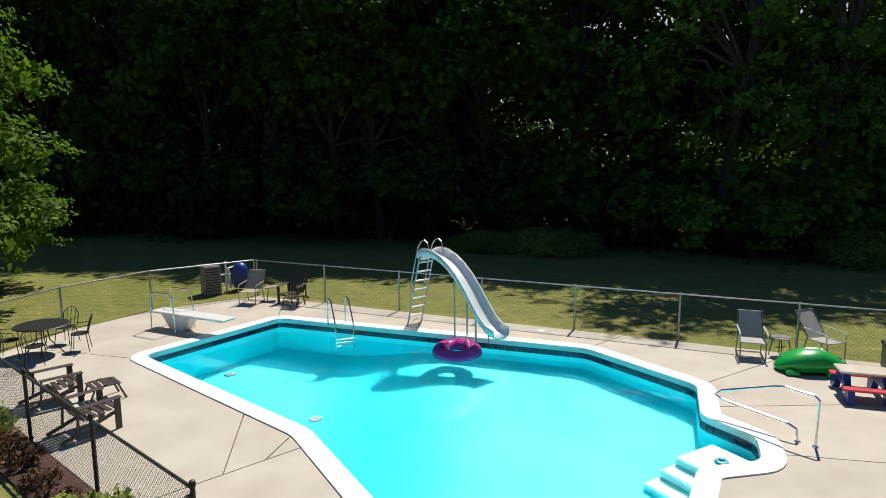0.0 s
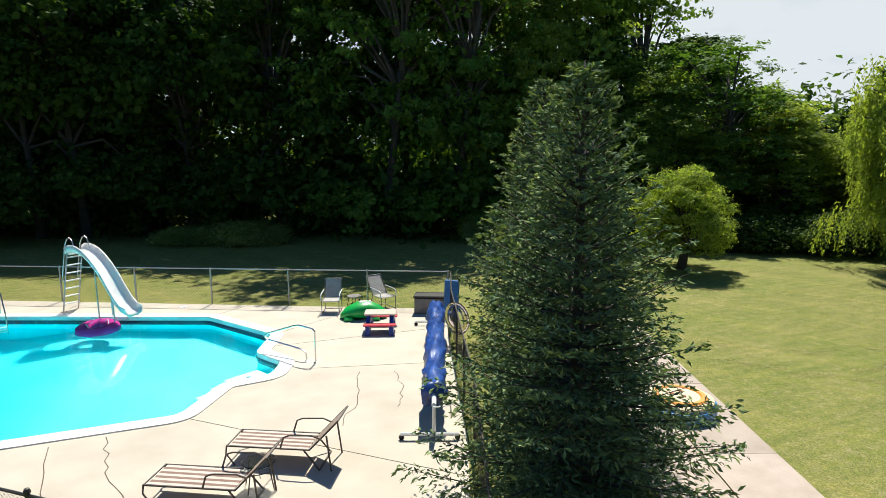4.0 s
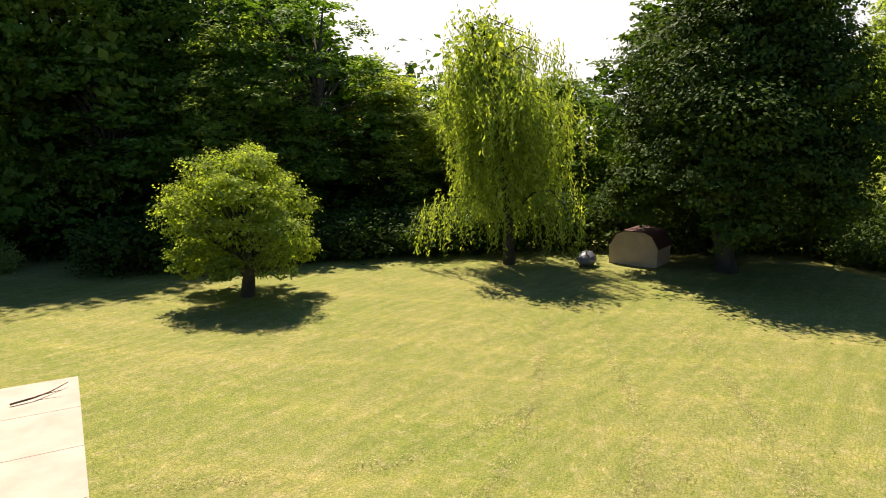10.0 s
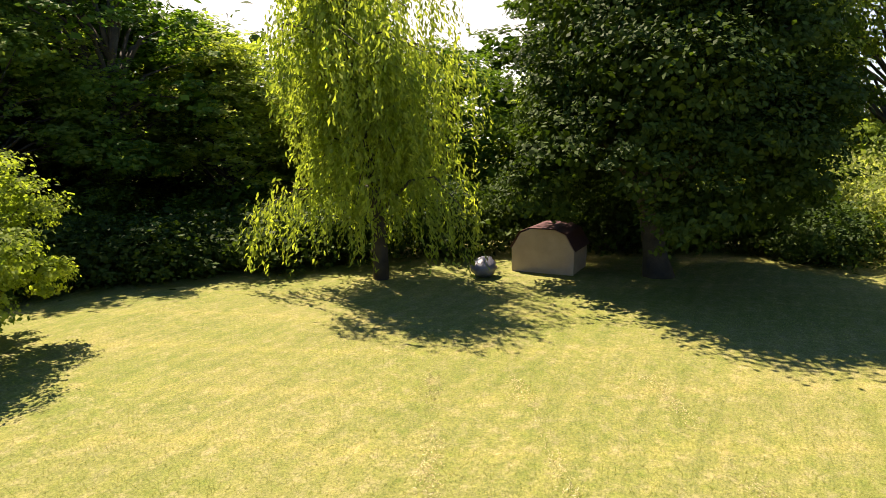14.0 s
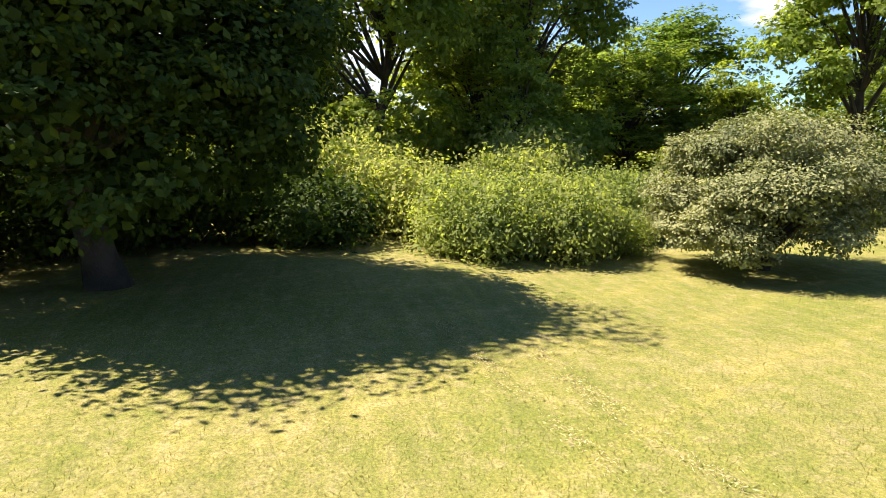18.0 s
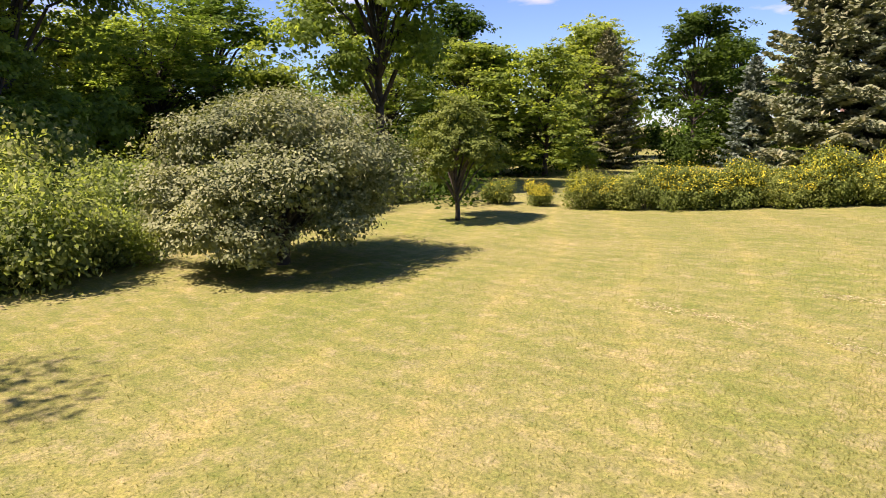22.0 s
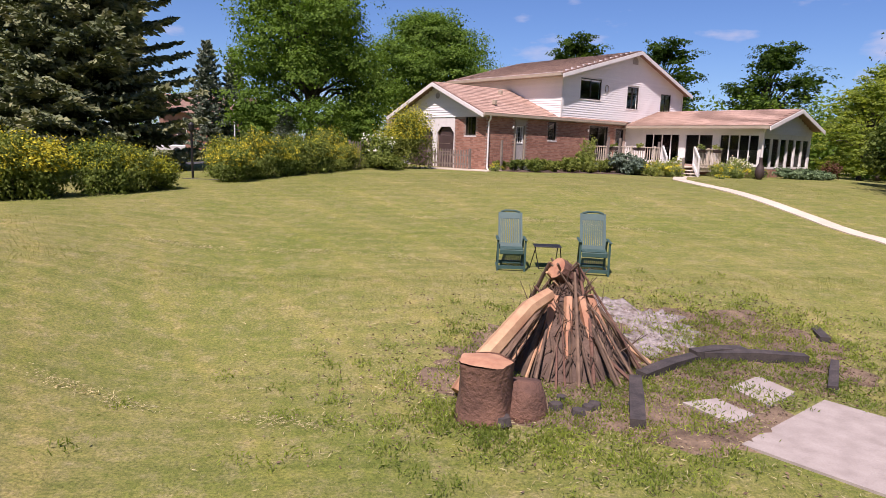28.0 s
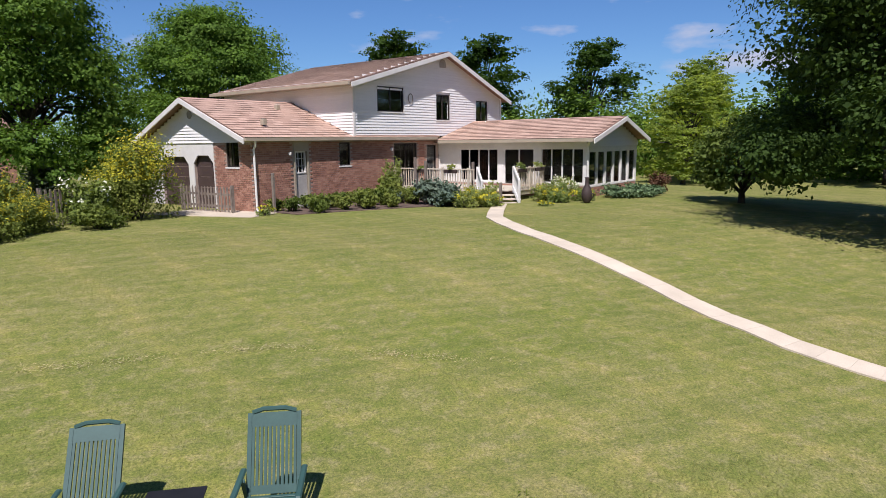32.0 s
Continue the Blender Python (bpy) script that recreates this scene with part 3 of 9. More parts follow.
g.add([(x, y, -0.17) for x, y in grow(POOL_IN, 0.01)], [tuple(range(wall_n))])
water = part("water", g, WATER, None)
tagged(water, "clear still pool water", "water", kind="structure")
water.visible_shadow = False
steps = thing("pool_steps", pose(7.0, 10.75, 0, 0, 0, 28), "white moulded corner steps inside the pool", "pool steps")
for i, (r, z) in enumerate(((0.55, -0.42), (0.92, -0.68), (1.3, -0.94))):
    g = Geo()
    g.box(-r, -0.52, z - 0.26, 0.42, 0.55, z, None, 0.04)
    part("tread", g, STEP_WHITE, steps)
float_ob = thing("chlorine_float", pose(6.85, 10.55, -0.17), "small light-blue floating chlorine dispenser on the water", "float")
g = Geo()
g.lathe([(0.02, -0.05), (0.11, -0.04), (0.12, 0.0), (0.10, 0.03), (0.05, 0.04), (0.045, 0.07), (0.01, 0.075)], 16)
part("body", g, TEAL, float_ob)
raft = thing("swim_ring", pose(2.95, 16.35, -0.12, 4, -3, 20), "pink translucent inflatable ring floating on the water", "pool float")
g = Geo()
g.torus(0.42, 0.20, 32, 12, None, 0.8)
part("tube", g, VINYL_PINK, raft, smooth=True)
g = Geo()
g.torus(0.42, 0.205, 32, 6, Matrix.Translation((0, 0, -0.06)), 0.55)
part("base", g, VINYL_CLEAR, raft, "clear vinyl underside", smooth=True)
for k in (0, 1):
    g = Geo()
    g.tube([(0.30 * math.cos(k * 3.14 + a), 0.30 * math.sin(k * 3.14 + a), 0.13 + 0.08 * math.sin((a + 0.5) / 1.0 * 3.14)) for a in np.linspace(-0.5, 0.5, 7)], 0.015, 5)
    part("grip", g, WHITE, raft)
for x, y in ((-2.9, 17.2), (-0.3, 14.6)):
    drain = thing("pool_fitting", pose(x, y, pool_depth(x, y) + 0.01), "dark round drain fitting on the pool floor", "drain")
    g = Geo()
    g.lathe([(0.03, 0.05), (0.13, 0.05), (0.16, 0.0)], 16)
    part("grate", g, STEEL, drain)

# ---- pool deck, cut along its joints ----
deck = thing("pavement", pose(0, 0, 0), "buff concrete pool deck with dark joints and hairline cracks", "pool deck", kind="structure")
FIRST = Vector((-0.06, 10.98)), Vector((1.44, 1.18)).normalized()
CUTS = [((-1.5, 9.8), (-0.06, 10.98), 0), ((2.3, 8.05), (2.9, 5.0), 1), ((5.6, 8.3), (8.9, 5.2), 1), ((7.9, 10.4), (12, 9.4), 1), ((8.2, 12.35), (12.6, 12.3), 1),
        ((8, 13.6), (11, 15.4), 1), ((-2.1, 19.5), (-2.4, 22), -1), ((-4.9, 15.9), (-8, 16.9), -1), ((1.7, 18.2), (2.3, 20.3), -1)]


def half_of(bm):
    c = sum((f.calc_center_median() for f in bm.faces), Vector()) / len(bm.faces)
    return 1 if FIRST[1].cross(Vector((c.x, c.y)) - FIRST[0]) < 0 else -1


def hole_sheet(outer, inner):
    bm = bmesh.new()
    for o in (outer, inner):
        vs = [bm.verts.new((x, y, 0)) for x, y in o]
        for a, b in zip(vs, vs[1:] + vs[:1]):
            bm.edges.new((a, b))
    bmesh.ops.triangle_fill(bm, use_beauty=True, use_dissolve=False, edges=list(bm.edges))
    for face in bm.faces:
        if face.normal.z < 0:
            face.normal_flip()
    return bm


pieces = [hole_sheet(DECK, COPE_OUT)]
for (x0, y0), (x1, y1), only in CUTS:
    nrm = Vector((y0 - y1, x1 - x0, 0)).normalized()
    mid = Vector((x0, y0, 0))
    made = []
    for bm in pieces:
        if only and half_of(bm) != only:
            made.append(bm)
            continue
        for sign in (1, -1):
            c = bm.copy()
            bmesh.ops.bisect_plane(c, geom=c.verts[:] + c.edges[:] + c.faces[:], plane_co=mid + nrm * sign * 0.011, plane_no=nrm * sign, clear_inner=True)
            if len(c.faces):
                made.append(c)
            else:
                c.free()
        bm.free()
    pieces = made
for bm in pieces:
    res = bmesh.ops.extrude_face_region(bm, geom=bm.faces[:])
    bmesh.ops.translate(bm, vec=(0, 0, -0.09), verts=[v for v in res["geom"] if isinstance(v, bmesh.types.BMVert)])
    bmesh.ops.recalc_face_normals(bm, faces=bm.faces[:])
    me = bpy.data.meshes.new("slab")
    bm.to_mesh(me)
    bm.free()
    me.materials.append(CONCRETE)
    part("slab", me, CONCRETE, deck)
bm = hole_sheet(grow(DECK, -0.02), grow(POOL_IN, 0.2))
me = bpy.data.meshes.new("joint_bed")
bm.to_mesh(me)
bm.free()
me.materials.append(SOIL)
ob = part("joint_bed", me, SOIL, deck)
ob.location.z = -0.045
# hairline cracks, thin raised seams of dirt
rng = np.random.default_rng(5)
for pts in (((12.0, 12.2), (11.6, 11.0), (11.3, 9.6)), ((9.3, 9.6), (8.9, 8.0), (8.2, 6.8)), ((10.1, 9.4), (9.9, 8.2), (9.5, 7.2)), ((4.1, 8.1), (4.3, 6.6), (4.9, 4.8)), ((3.2, 8.0), (3.4, 6.0), (3.6, 4.6))):
    pl = []
    for (x0, y0), (x1, y1) in zip(pts, pts[1:]):
        for t in np.linspace(0, 1, 7)[:-1]:
            pl.append((x0 + (x1 - x0) * t + rng.normal() * 0.04, y0 + (y1 - y0) * t + rng.normal() * 0.04))
    g = Geo()
    for (x0, y0), (x1, y1) in zip(pl, pl[1:]):
        e = Vector((y0 - y1, x1 - x0)).normalized() * 0.008
        g.add([(x0 - e.x, y0 - e.y, 0.002), (x1 - e.x, y1 - e.y, 0.002), (x1 + e.x, y1 + e.y, 0.002), (x0 + e.x, y0 + e.y, 0.002)], [(0, 1, 2, 3)])
    part("crack", g, SOIL, deck, "dirt-filled hairline crack")

# ---- concrete walks ----
def slab_row(name, label, quads, material, z=0.03, parent=None):
    top = thing(name, pose(0, 0, 0), label, "path", kind="structure")
    for q in quads:
        c = Vector((sum(p[0] for p in q) / len(q), sum(p[1] for p in q) / len(q)))
        q = [tuple(c + (Vector(p) - c) * 0.992) for p in q]
        tops = [(p[0], p[1], ground_z(*p) + z) for p in q]
        n = len(q)
        g = Geo()
        g.add(tops + [(x, y, h - 0.12) for x, y, h in tops], [tuple(range(n)), tuple(range(2 * n - 1, n - 1, -1))] + [(i, i + n, (i + 1) % n + n, (i + 1) % n) for i in range(n)])
        part("slab", g, material, top)
    return top


a, b = Vector((19.08, 13.6)), Vector((12.9, -3.0))
dv = (b - a)
lv = Vector((dv.y, -dv.x)).normalized() * 1.0
quads = []
for i in range(11):
    p, q = a + dv * (i / 11), a + dv * ((i + 1) / 11)
    quads.append([tuple(p), tuple(q), tuple(q + lv * 1.32), tuple(p + lv * 1.32)])
    if i > 1:
        quads.append([tuple(p + lv * 1.34), tuple(q + lv * 1.34), tuple(q + lv * 2.5), tuple(p + lv * 2.5)])
quads = [q if (Vector(q[1]) - Vector(q[0])).cross(Vector(q[2]) - Vector(q[1])) > 0 else q[::-1] for q in quads]
slab_row("path", "worn pinkish concrete path along the pool fence", quads, PINK_CONC)
slab_row("gate_path", "concrete landing outside the pool gate", [[(-0.66, 7.68), (-2.1, 6.3), (0.5, 3.9), (1.54, 5.74)], [(-2.15, 6.25), (-4.0, 4.5), (-1.4, 2.0), (0.45, 3.85)]], CONCRETE, 0.015)
slab_row("fire_pit_slab", "grey concrete slab beside the fire pit", [[(15.16, -10.8), (13.27, -12.0), (12.1, -10.0), (13.8, -8.75)], [(13.75, -8.7), (12.05, -9.95), (10.7, -7.9), (12.4, -6.6)]], PAVER, 0.03)
# the curved garden walk to the house steps
cl = [(3.6, -35.2), (4.3, -33.9), (5.1, -32.4), (5.8, -31.0), (6.1, -29.6), (6.25, -27.8), (6.15, -26.2), (5.85, -24.4), (5.65, -22.7), (5.65, -20.8), (5.5, -19.3), (5.15, -18.4), (4.8, -17.6), (4.0, -16.0), (3.1, -14.4)]
quads = []
for i in range(len(cl) - 1):
    p, q = Vector(cl[i]), Vector(cl[i + 1])
    t0 = (Vector(cl[min(i + 1, len(cl) - 1)]) - Vector(cl[max(i - 1, 0)])).normalized()
    t1 = (Vector(cl[min(i + 2, len(cl) - 1)]) - Vector(cl[i])).normalized()
    n0, n1 = Vector((-t0.y, t0.x)) * 0.29, Vector((-t1.y, t1.x)) * 0.29
    for k in (0, 1):
        u0, u1 = k / 2, (k + 1) / 2
        pa, pb, na, nb = p.lerp(q, u0), p.lerp(q, u1), n0.lerp(n1, u0), n0.lerp(n1, u1)
        quads.append([tuple(pa - na), tuple(pb - nb), tuple(pb + nb), tuple(pa + na)])
quads = [q if (Vector(q[1]) - Vector(q[0])).cross(Vector(q[2]) - Vector(q[1])) > 0 else q[::-1] for q in quads]
slab_row("garden_walk", "narrow buff concrete walk curving to the house steps", quads, WALK_CONC, 0.03)
slab_row("driveway", "dark asphalt driveway beyond the shrubs", [[(24.3, -29.6), (26.2, -30.6), (30.5, -40), (25.5, -42)], [(25.5, -42), (30.5, -40), (36, -56), (28, -60)], [(17.5, -44), (25.2, -41.5), (28, -52), (20, -54)]], ASPHALT, 0.012)

# ---- chain-link fence ----
FENCE_H = 1.2


def chain_panel(parent, a, b, step, r, z0, z1, material):
    a, b = Vector(a), Vector(b)
    ln, h = (b - a).length, z1 - z0
    ex = (b - a).normalized()
    g = Geo()
    for sgn in (1, -1):
        t = -h
        while t < ln:
            lo, hi = max(0.0, t), min(ln, t + h)
            if hi - lo > 0.01:
                za, zb = z0 + (lo - t), z0 + (hi - t)
                if sgn < 0:
                    za, zb = z0 + z1 - za, z0 + z1 - zb
                pa, pb = a + ex * lo, a + ex * hi
                g.tube([(pa.x, pa.y, za), (pb.x, pb.y, zb)], r, 3, None, False)
            t += step
    return part("wire_mesh", g, material, parent)


def fence(name, pts, label, material, step=0.085, r=0.0022, wire=None, caps=False):
    top = thing(name, pose(pts[0][0], pts[0][1], 0), label, "fence", "pool fences")
    inv = top.matrix_world.inverted()
    loc = [tuple(inv @ Vector((x, y, 0)))[:2] for x, y in pts]
    for x, y in loc:
        g = Geo()
        g.tube([(x, y, -0.1), (x, y, FENCE_H + 0.03)], 0.03, 8)
        if caps:
            g.lathe([(0.035, FENCE_H + 0.02), (0.045, FENCE_H + 0.05), (0.03, FENCE_H + 0.09), (0.006, FENCE_H + 0.10)], 8, Matrix.Translation((x, y, 0)))
        part("post", g, material, top)
    for a, b in zip(loc, loc[1:]):
        g = Geo()
        g.tube([(*a, FENCE_H), (*b, FENCE_H)], 0.021, 6)
        part("top_rail", g, material, top)
        chain_panel(top, a, b, step, r, 0.05, FENCE_H - 0.02, wire or material)
    return top


def spread(a, b, n):
    return [(a[0] + (b[0] - a[0]) * i / n, a[1] + (b[1] - a[1]) * i / n) for i in range(n + 1)]


fence("pool_fence", spread((-3.35, 22.3), (13.4, 14.3), 7), "galvanised chain-link fence behind the pool deck", STEEL, 0.10, 0.0018, DARKWIRE)
fence("pool_fence", [(-8.55, 15.2), (-7.6, 18.3), (-6.15, 20.55), (-3.45, 22.35)], "galvanised chain-link fence beside the metal table", STEEL, 0.10, 0.0018, DARKWIRE)
fence("pool_fence", spread((13.45, 14.2), (12.55, 11.9), 1) + spread((12.55, 11.9), (10.42, 5.4), 3)[1:] + [(8.72, 1.0)], "dark chain-link fence beside the spruces", DARKWIRE, 0.10, 0.0018)
fence("pool_fence", spread((-8.5, 15.2), (-0.5, 7.68), 4), "dark chain-link fence along the planting bed", DARKWIRE, 0.075, 0.0024, None, True)
fence("pool_fence", spread((1.64, 5.72), (6.0, 2.1), 2) + [(8.62, 1.0)], "dark chain-link fence beside the gate", DARKWIRE, 0.075, 0.0024, None, True)


def gate(hinge, tip, curl):
    top = thing("fence_gate", pose(hinge[0], hinge[1], 0), "dark chain-link gate leaf standing open", "gate", "gate leaves")
    e = Vector(tip) - Vector(hinge)
    g = Geo()
    g.tube([(e.x * 0.04, e.y * 0.04, 0.08), (e.x * 0.04, e.y * 0.04, 1.15), (e.x, e.y, 1.15), (e.x, e.y, 0.08), (e.x * 0.04, e.y * 0.04, 0.08)], 0.018, 6)
    part("gate_frame", g, DARKWIRE, top)
    chain_panel(top, (e.x * 0.04, e.y * 0.04), tuple(e), 0.075, 0.0024, 0.09, 1.14, DARKWIRE)
    for z in (0.3, 0.95):
        g = Geo()
        g.tube([(0, 0, z), (e.x * 0.06, e.y * 0.06, z)], 0.022, 6)
        part("hinge", g, DARKWIRE, top)
    if curl:
        g = Geo()
        for c in (0.45, 0.62):
            p = e * c
            g.tube([(p.x + 0.10 * math.cos(a) * e.x / e.length, p.y + 0.10 * math.cos(a) * e.y / e.length, 1.22 + 0.07 * math.sin(a * 1.2)) for a in np.linspace(-1.2, 4.2, 14)], 0.009, 5)
        part("scroll", g, DARKWIRE, top, "curled iron scroll")
    return top


gate((-0.5, 7.68), (-1.0, 6.5), False)
gate((1.64, 5.72), (0.62, 5.05), True)

# ---- trees ----
def limb_path(rng, start, direction, length, n=5, wander=0.18, lift=0.0):
    pts, p, d = [Vector(start)], Vector(start), Vector(direction).normalized()
    for _ in range(n):
        d = (d + Vector(rng.normal(size=3)) * wander + Vector((0, 0, lift))).normalized()
        p = p + d * (length / n)
        pts.append(p.copy())
    return pts


def broadleaf(seed, height, radius, base, leaves, size, trunk_r, lobes=26, flat=0.8, low=0.0, top=0.55, fork=False, shape="round", stems=1, skirt=0.12, core=1.0):
    """Trunk with limbs, and a crown of leaves on many uneven lobes with gaps between. Returns (bark geometry, leaf corners)."""
    rng = np.random.default_rng(seed)
    g, centres = Geo(), []
    tips = height * top
    for s in range(stems):
        off = Vector((0, 0, 0)) if stems == 1 else Vector((math.cos(s * 2.4), math.sin(s * 2.4), 0)) * trunk_r * 1.3
        lean = (rng.normal() * 0.06 + off.x * 0.3, rng.normal() * 0.06 + off.y * 0.3, 1)
        path = limb_path(rng, off + Vector((0, 0, -0.15)), lean, tips, 7, 0.05)
        rs = [trunk_r * (1.35 if i == 0 else 1.0 - 0.085 * i) for i in range(8)]
        g.tube(path, rs, 9)
        main = path
        for i in range(lobes // stems):
            k = 0.25 + 0.75 * (i + rng.uniform(0, 1)) / (lobes / stems)
            hz = base + (height - base) * k
            if shape == "round":
                prof = math.sin(math.pi * min(1, 0.18 + 0.80 * k)) ** 0.7
            elif shape == "column":
                prof = 0.55 + 0.45 * math.sin(math.pi * min(1, 0.1 + 0.85 * k))
            else:
                prof = 1.0 - 0.75 * k
            a = i * 2.39996 + rng.uniform(-0.5, 0.5)
            rr = radius * prof * rng.uniform(0.55, 1.0)
            c = Vector((math.cos(a) * rr, math.sin(a) * rr, hz + rng.normal() * 0.05 * height))
            src = main[min(7, max(2, int(7 * min(1.0, (0.35 + 0.6 * k)))))]
            midp = src.lerp(c, 0.5) + Vector((0, 0, 0.06 * height))
            g.tube([src, midp, c], [trunk_r * 0.42, trunk_r * 0.26, trunk_r * 0.08], 5, None, False)
            centres.append((c, radius * rng.uniform(0.28, 0.46)))
            if low and i % 3 == 0:
                c2 = Vector((math.cos(a + 0.3) * radius * 0.9, math.sin(a + 0.3) * radius * 0.9, base + low * rng.uniform(0, 1)))
                centres.append((c2, radius * rng.uniform(0.22, 0.34)))
    centres.append((Vector((0, 0, height - radius * 0.25)), radius * 0.35))
    per = max(8, leaves // len(centres))
    out = []
    for c, r in centres:
        # leaves gather in sprigs, most of them on the outer and upper side of each lobe
        n = max(3, per // 30)
        d = rng.normal(size=(n, 3)) + np.array([0, 0, 0.45])
        d /= np.linalg.norm(d, axis=1, keepdims=True)
        hub = np.array(c) + d * r * (0.55 + 0.5 * rng.uniform(0, 1, (n, 1)) ** 0.6) * np.array([1.1, 1.1, flat])
        pick = rng.integers(0, n, per)
        p = hub[pick] + rng.normal(size=(per, 3)) * np.array([1, 1, 0.45]) * max(size * 0.9, r * 0.17)
        side = d[pick] * 0.8 + np.array([0, 0, 0.6])
        lowp = p[:, 2] < skirt
        p[lowp, 2] = skirt + rng.uniform(0, 0.5, lowp.sum()) * min(1.0, height * 0.12)
        out.append(leaf_quads(rng, p, size * 1.05, 0.66, face=side, loose=0.4))
        # the close inner leaves that shut the light out
        m = int(core * max(10, (r / size) ** 2 * 4.0))
        if m:
            q = np.array(c) + np.clip(rng.normal(size=(m, 3)), -1.7, 1.7) * r * 0.32 * np.array([1.1, 1.1, flat]) - np.array([0, 0, 0.12 * r])
            q = q[q[:, 2] > skirt + size]
            out.append(leaf_quads(rng, q, min(r * 0.4, size * 1.6), 0.8))
    return g, np.concatenate(out)


def tree(name, m, label, made, leaf_material, bark=None, category="tree", group=""):
    g, leaves = made
    top = thing(name, m, label, category, group)
    part("trunk", g, bark or BARK, top, smooth=True)
    part("crown", quads_mesh("crown", leaves, leaf_material), leaf_material, top)
    return top


def on_ground(x, y, rz=0.0, s=1.0, sz=None):
    return Matrix.Translation((x, y, ground_z(x, y) - 0.03)) @ Matrix.Rotation(radians(rz), 4, "Z") @ Matrix.Diagonal((s, s, sz or s, 1))


def place(src, x, y, rz, s, sz=None, label=""):
    ob = copy_thing(src, Matrix.Identity(4))
    ob.matrix_basis = on_ground(x, y, rz, s, sz)
    if label:
        ob["label"] = label
    return ob


# woods: four grown trees, copied with their own turn and size
rng = np.random.default_rng(11)
TALL = "tall dark-green broadleaf tree in the woods"
KINDS = [
    tree("woodland_tree", on_ground(33, 31.5, 0), TALL, broadleaf(1, 16.5, 4.6, 2.0, 18000, 0.25, 0.26, 50, low=1.5, top=0.7, core=0.25), LEAF_GREEN, group="woodland trees"),
    tree("woodland_tree", on_ground(20, 30, 0), "tall dense broadleaf tree in the woods", broadleaf(2, 18, 4.2, 1.6, 18000, 0.25, 0.28, 40, low=1.0, top=0.72, shape="column", core=0.25), LEAF_GREEN, group="woodland trees"),
    tree("woodland_tree", on_ground(50, 1, 0), "tall light-green broadleaf tree in the woods", broadleaf(3, 15, 3.8, 2.0, 42000, 0.20, 0.22, 52, low=1.5, top=0.62, flat=1.15, core=0.55), LEAF_LIGHT, group="woodland trees"),
    tree("woodland_tree", on_ground(51, -6, 0), "slim tree with a bare lower trunk and airy crown", broadleaf(4, 16, 3.2, 2.4, 38000, 0.18, 0.2, 50, low=1.0, top=0.65, shape="column", flat=1.15, core=0.5), LEAF_LIGHT, group="woodland trees"),
    tree("woodland_tree", on_ground(-10, 44, 0), "tall dark tree deeper in the woods", broadleaf(5, 18, 4.6, 1.8, 10000, 0.40, 0.24, 34, low=1.5, top=0.7, core=1.0), LEAF_SHADED, group="woodland trees"),
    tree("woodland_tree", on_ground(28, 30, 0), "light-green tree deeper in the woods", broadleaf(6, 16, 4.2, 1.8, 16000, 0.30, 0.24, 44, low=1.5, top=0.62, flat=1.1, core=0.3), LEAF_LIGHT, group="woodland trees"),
    tree("woodland_tree", on_ground(0, 36, 0), "tall dark tree at the shaded edge of the woods", broadleaf(7, 17.5, 4.6, 2.2, 13000, 0.30, 0.26, 36, low=1.2, top=0.7, core=0.8), LEAF_SHADED, group="woodland trees"),
]
EDGE = [(-46, 42), (-26, 40), (-12, 38), (0, 36), (8, 33.8), (17.5, 29), (23, 24.5), (30, 20.5), (37, 17.5), (43, 13), (47.5, 5), (48.5, -3), (49, -10), (50, -16), (54, -21), (62, -27)]
DARK = "tall dark-green tree in the woods"
ti = 0
for row, (back, gap, jit) in enumerate(((0.0, 4.6, 1.0), (5.0, 5.0, 1.5), (10.5, 6.0, 2.2))):
    for (x0, y0), (x1, y1) in zip(EDGE, EDGE[1:]):
        e = Vector((x1 - x0, y1 - y0))
        nrm = Vector((-e.y, e.x)).normalized()
        if nrm.dot(Vector((20, 5)) - Vector((x0, y0))) > 0:
            nrm = -nrm
        n = max(1, round(e.length / gap))
        for i in range(n):
            if (row == 2 and (x0 < 17 or x0 > 40)) or (x0 > 40 and i % 2):
                continue
            p = Vector((x0, y0)) + e * ((i + 0.5) / n) + nrm * (back + (4.5 if x0 > 16 else 1.0)) + Vector(rng.normal(size=2)) * jit * 0.5
            east = p.x > 24
            s = rng.uniform(0.85, 1.12)
            # shade-dark leaves behind the pool, mostly sun-bright ones to the east
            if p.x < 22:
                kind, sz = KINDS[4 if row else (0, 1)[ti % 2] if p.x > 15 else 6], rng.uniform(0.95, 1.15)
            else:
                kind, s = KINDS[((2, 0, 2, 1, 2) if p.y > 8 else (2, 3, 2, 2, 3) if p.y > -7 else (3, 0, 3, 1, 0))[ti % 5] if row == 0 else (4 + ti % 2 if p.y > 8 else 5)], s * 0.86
                sz = s * (0.60 if p.y > 6 else 0.70 if p.y > -8 else 0.56) * rng.uniform(0.82, 1.12)
                if 24 < p.x < 31 and p.y > 14:
                    sz = s * rng.uniform(0.56, 0.68)
                if 16 < p.x < 26 and row == 0:
                    sz = s * 1.05
            place(kind, p.x, p.y, rng.uniform(0, 360), s, sz)
            ti += 1
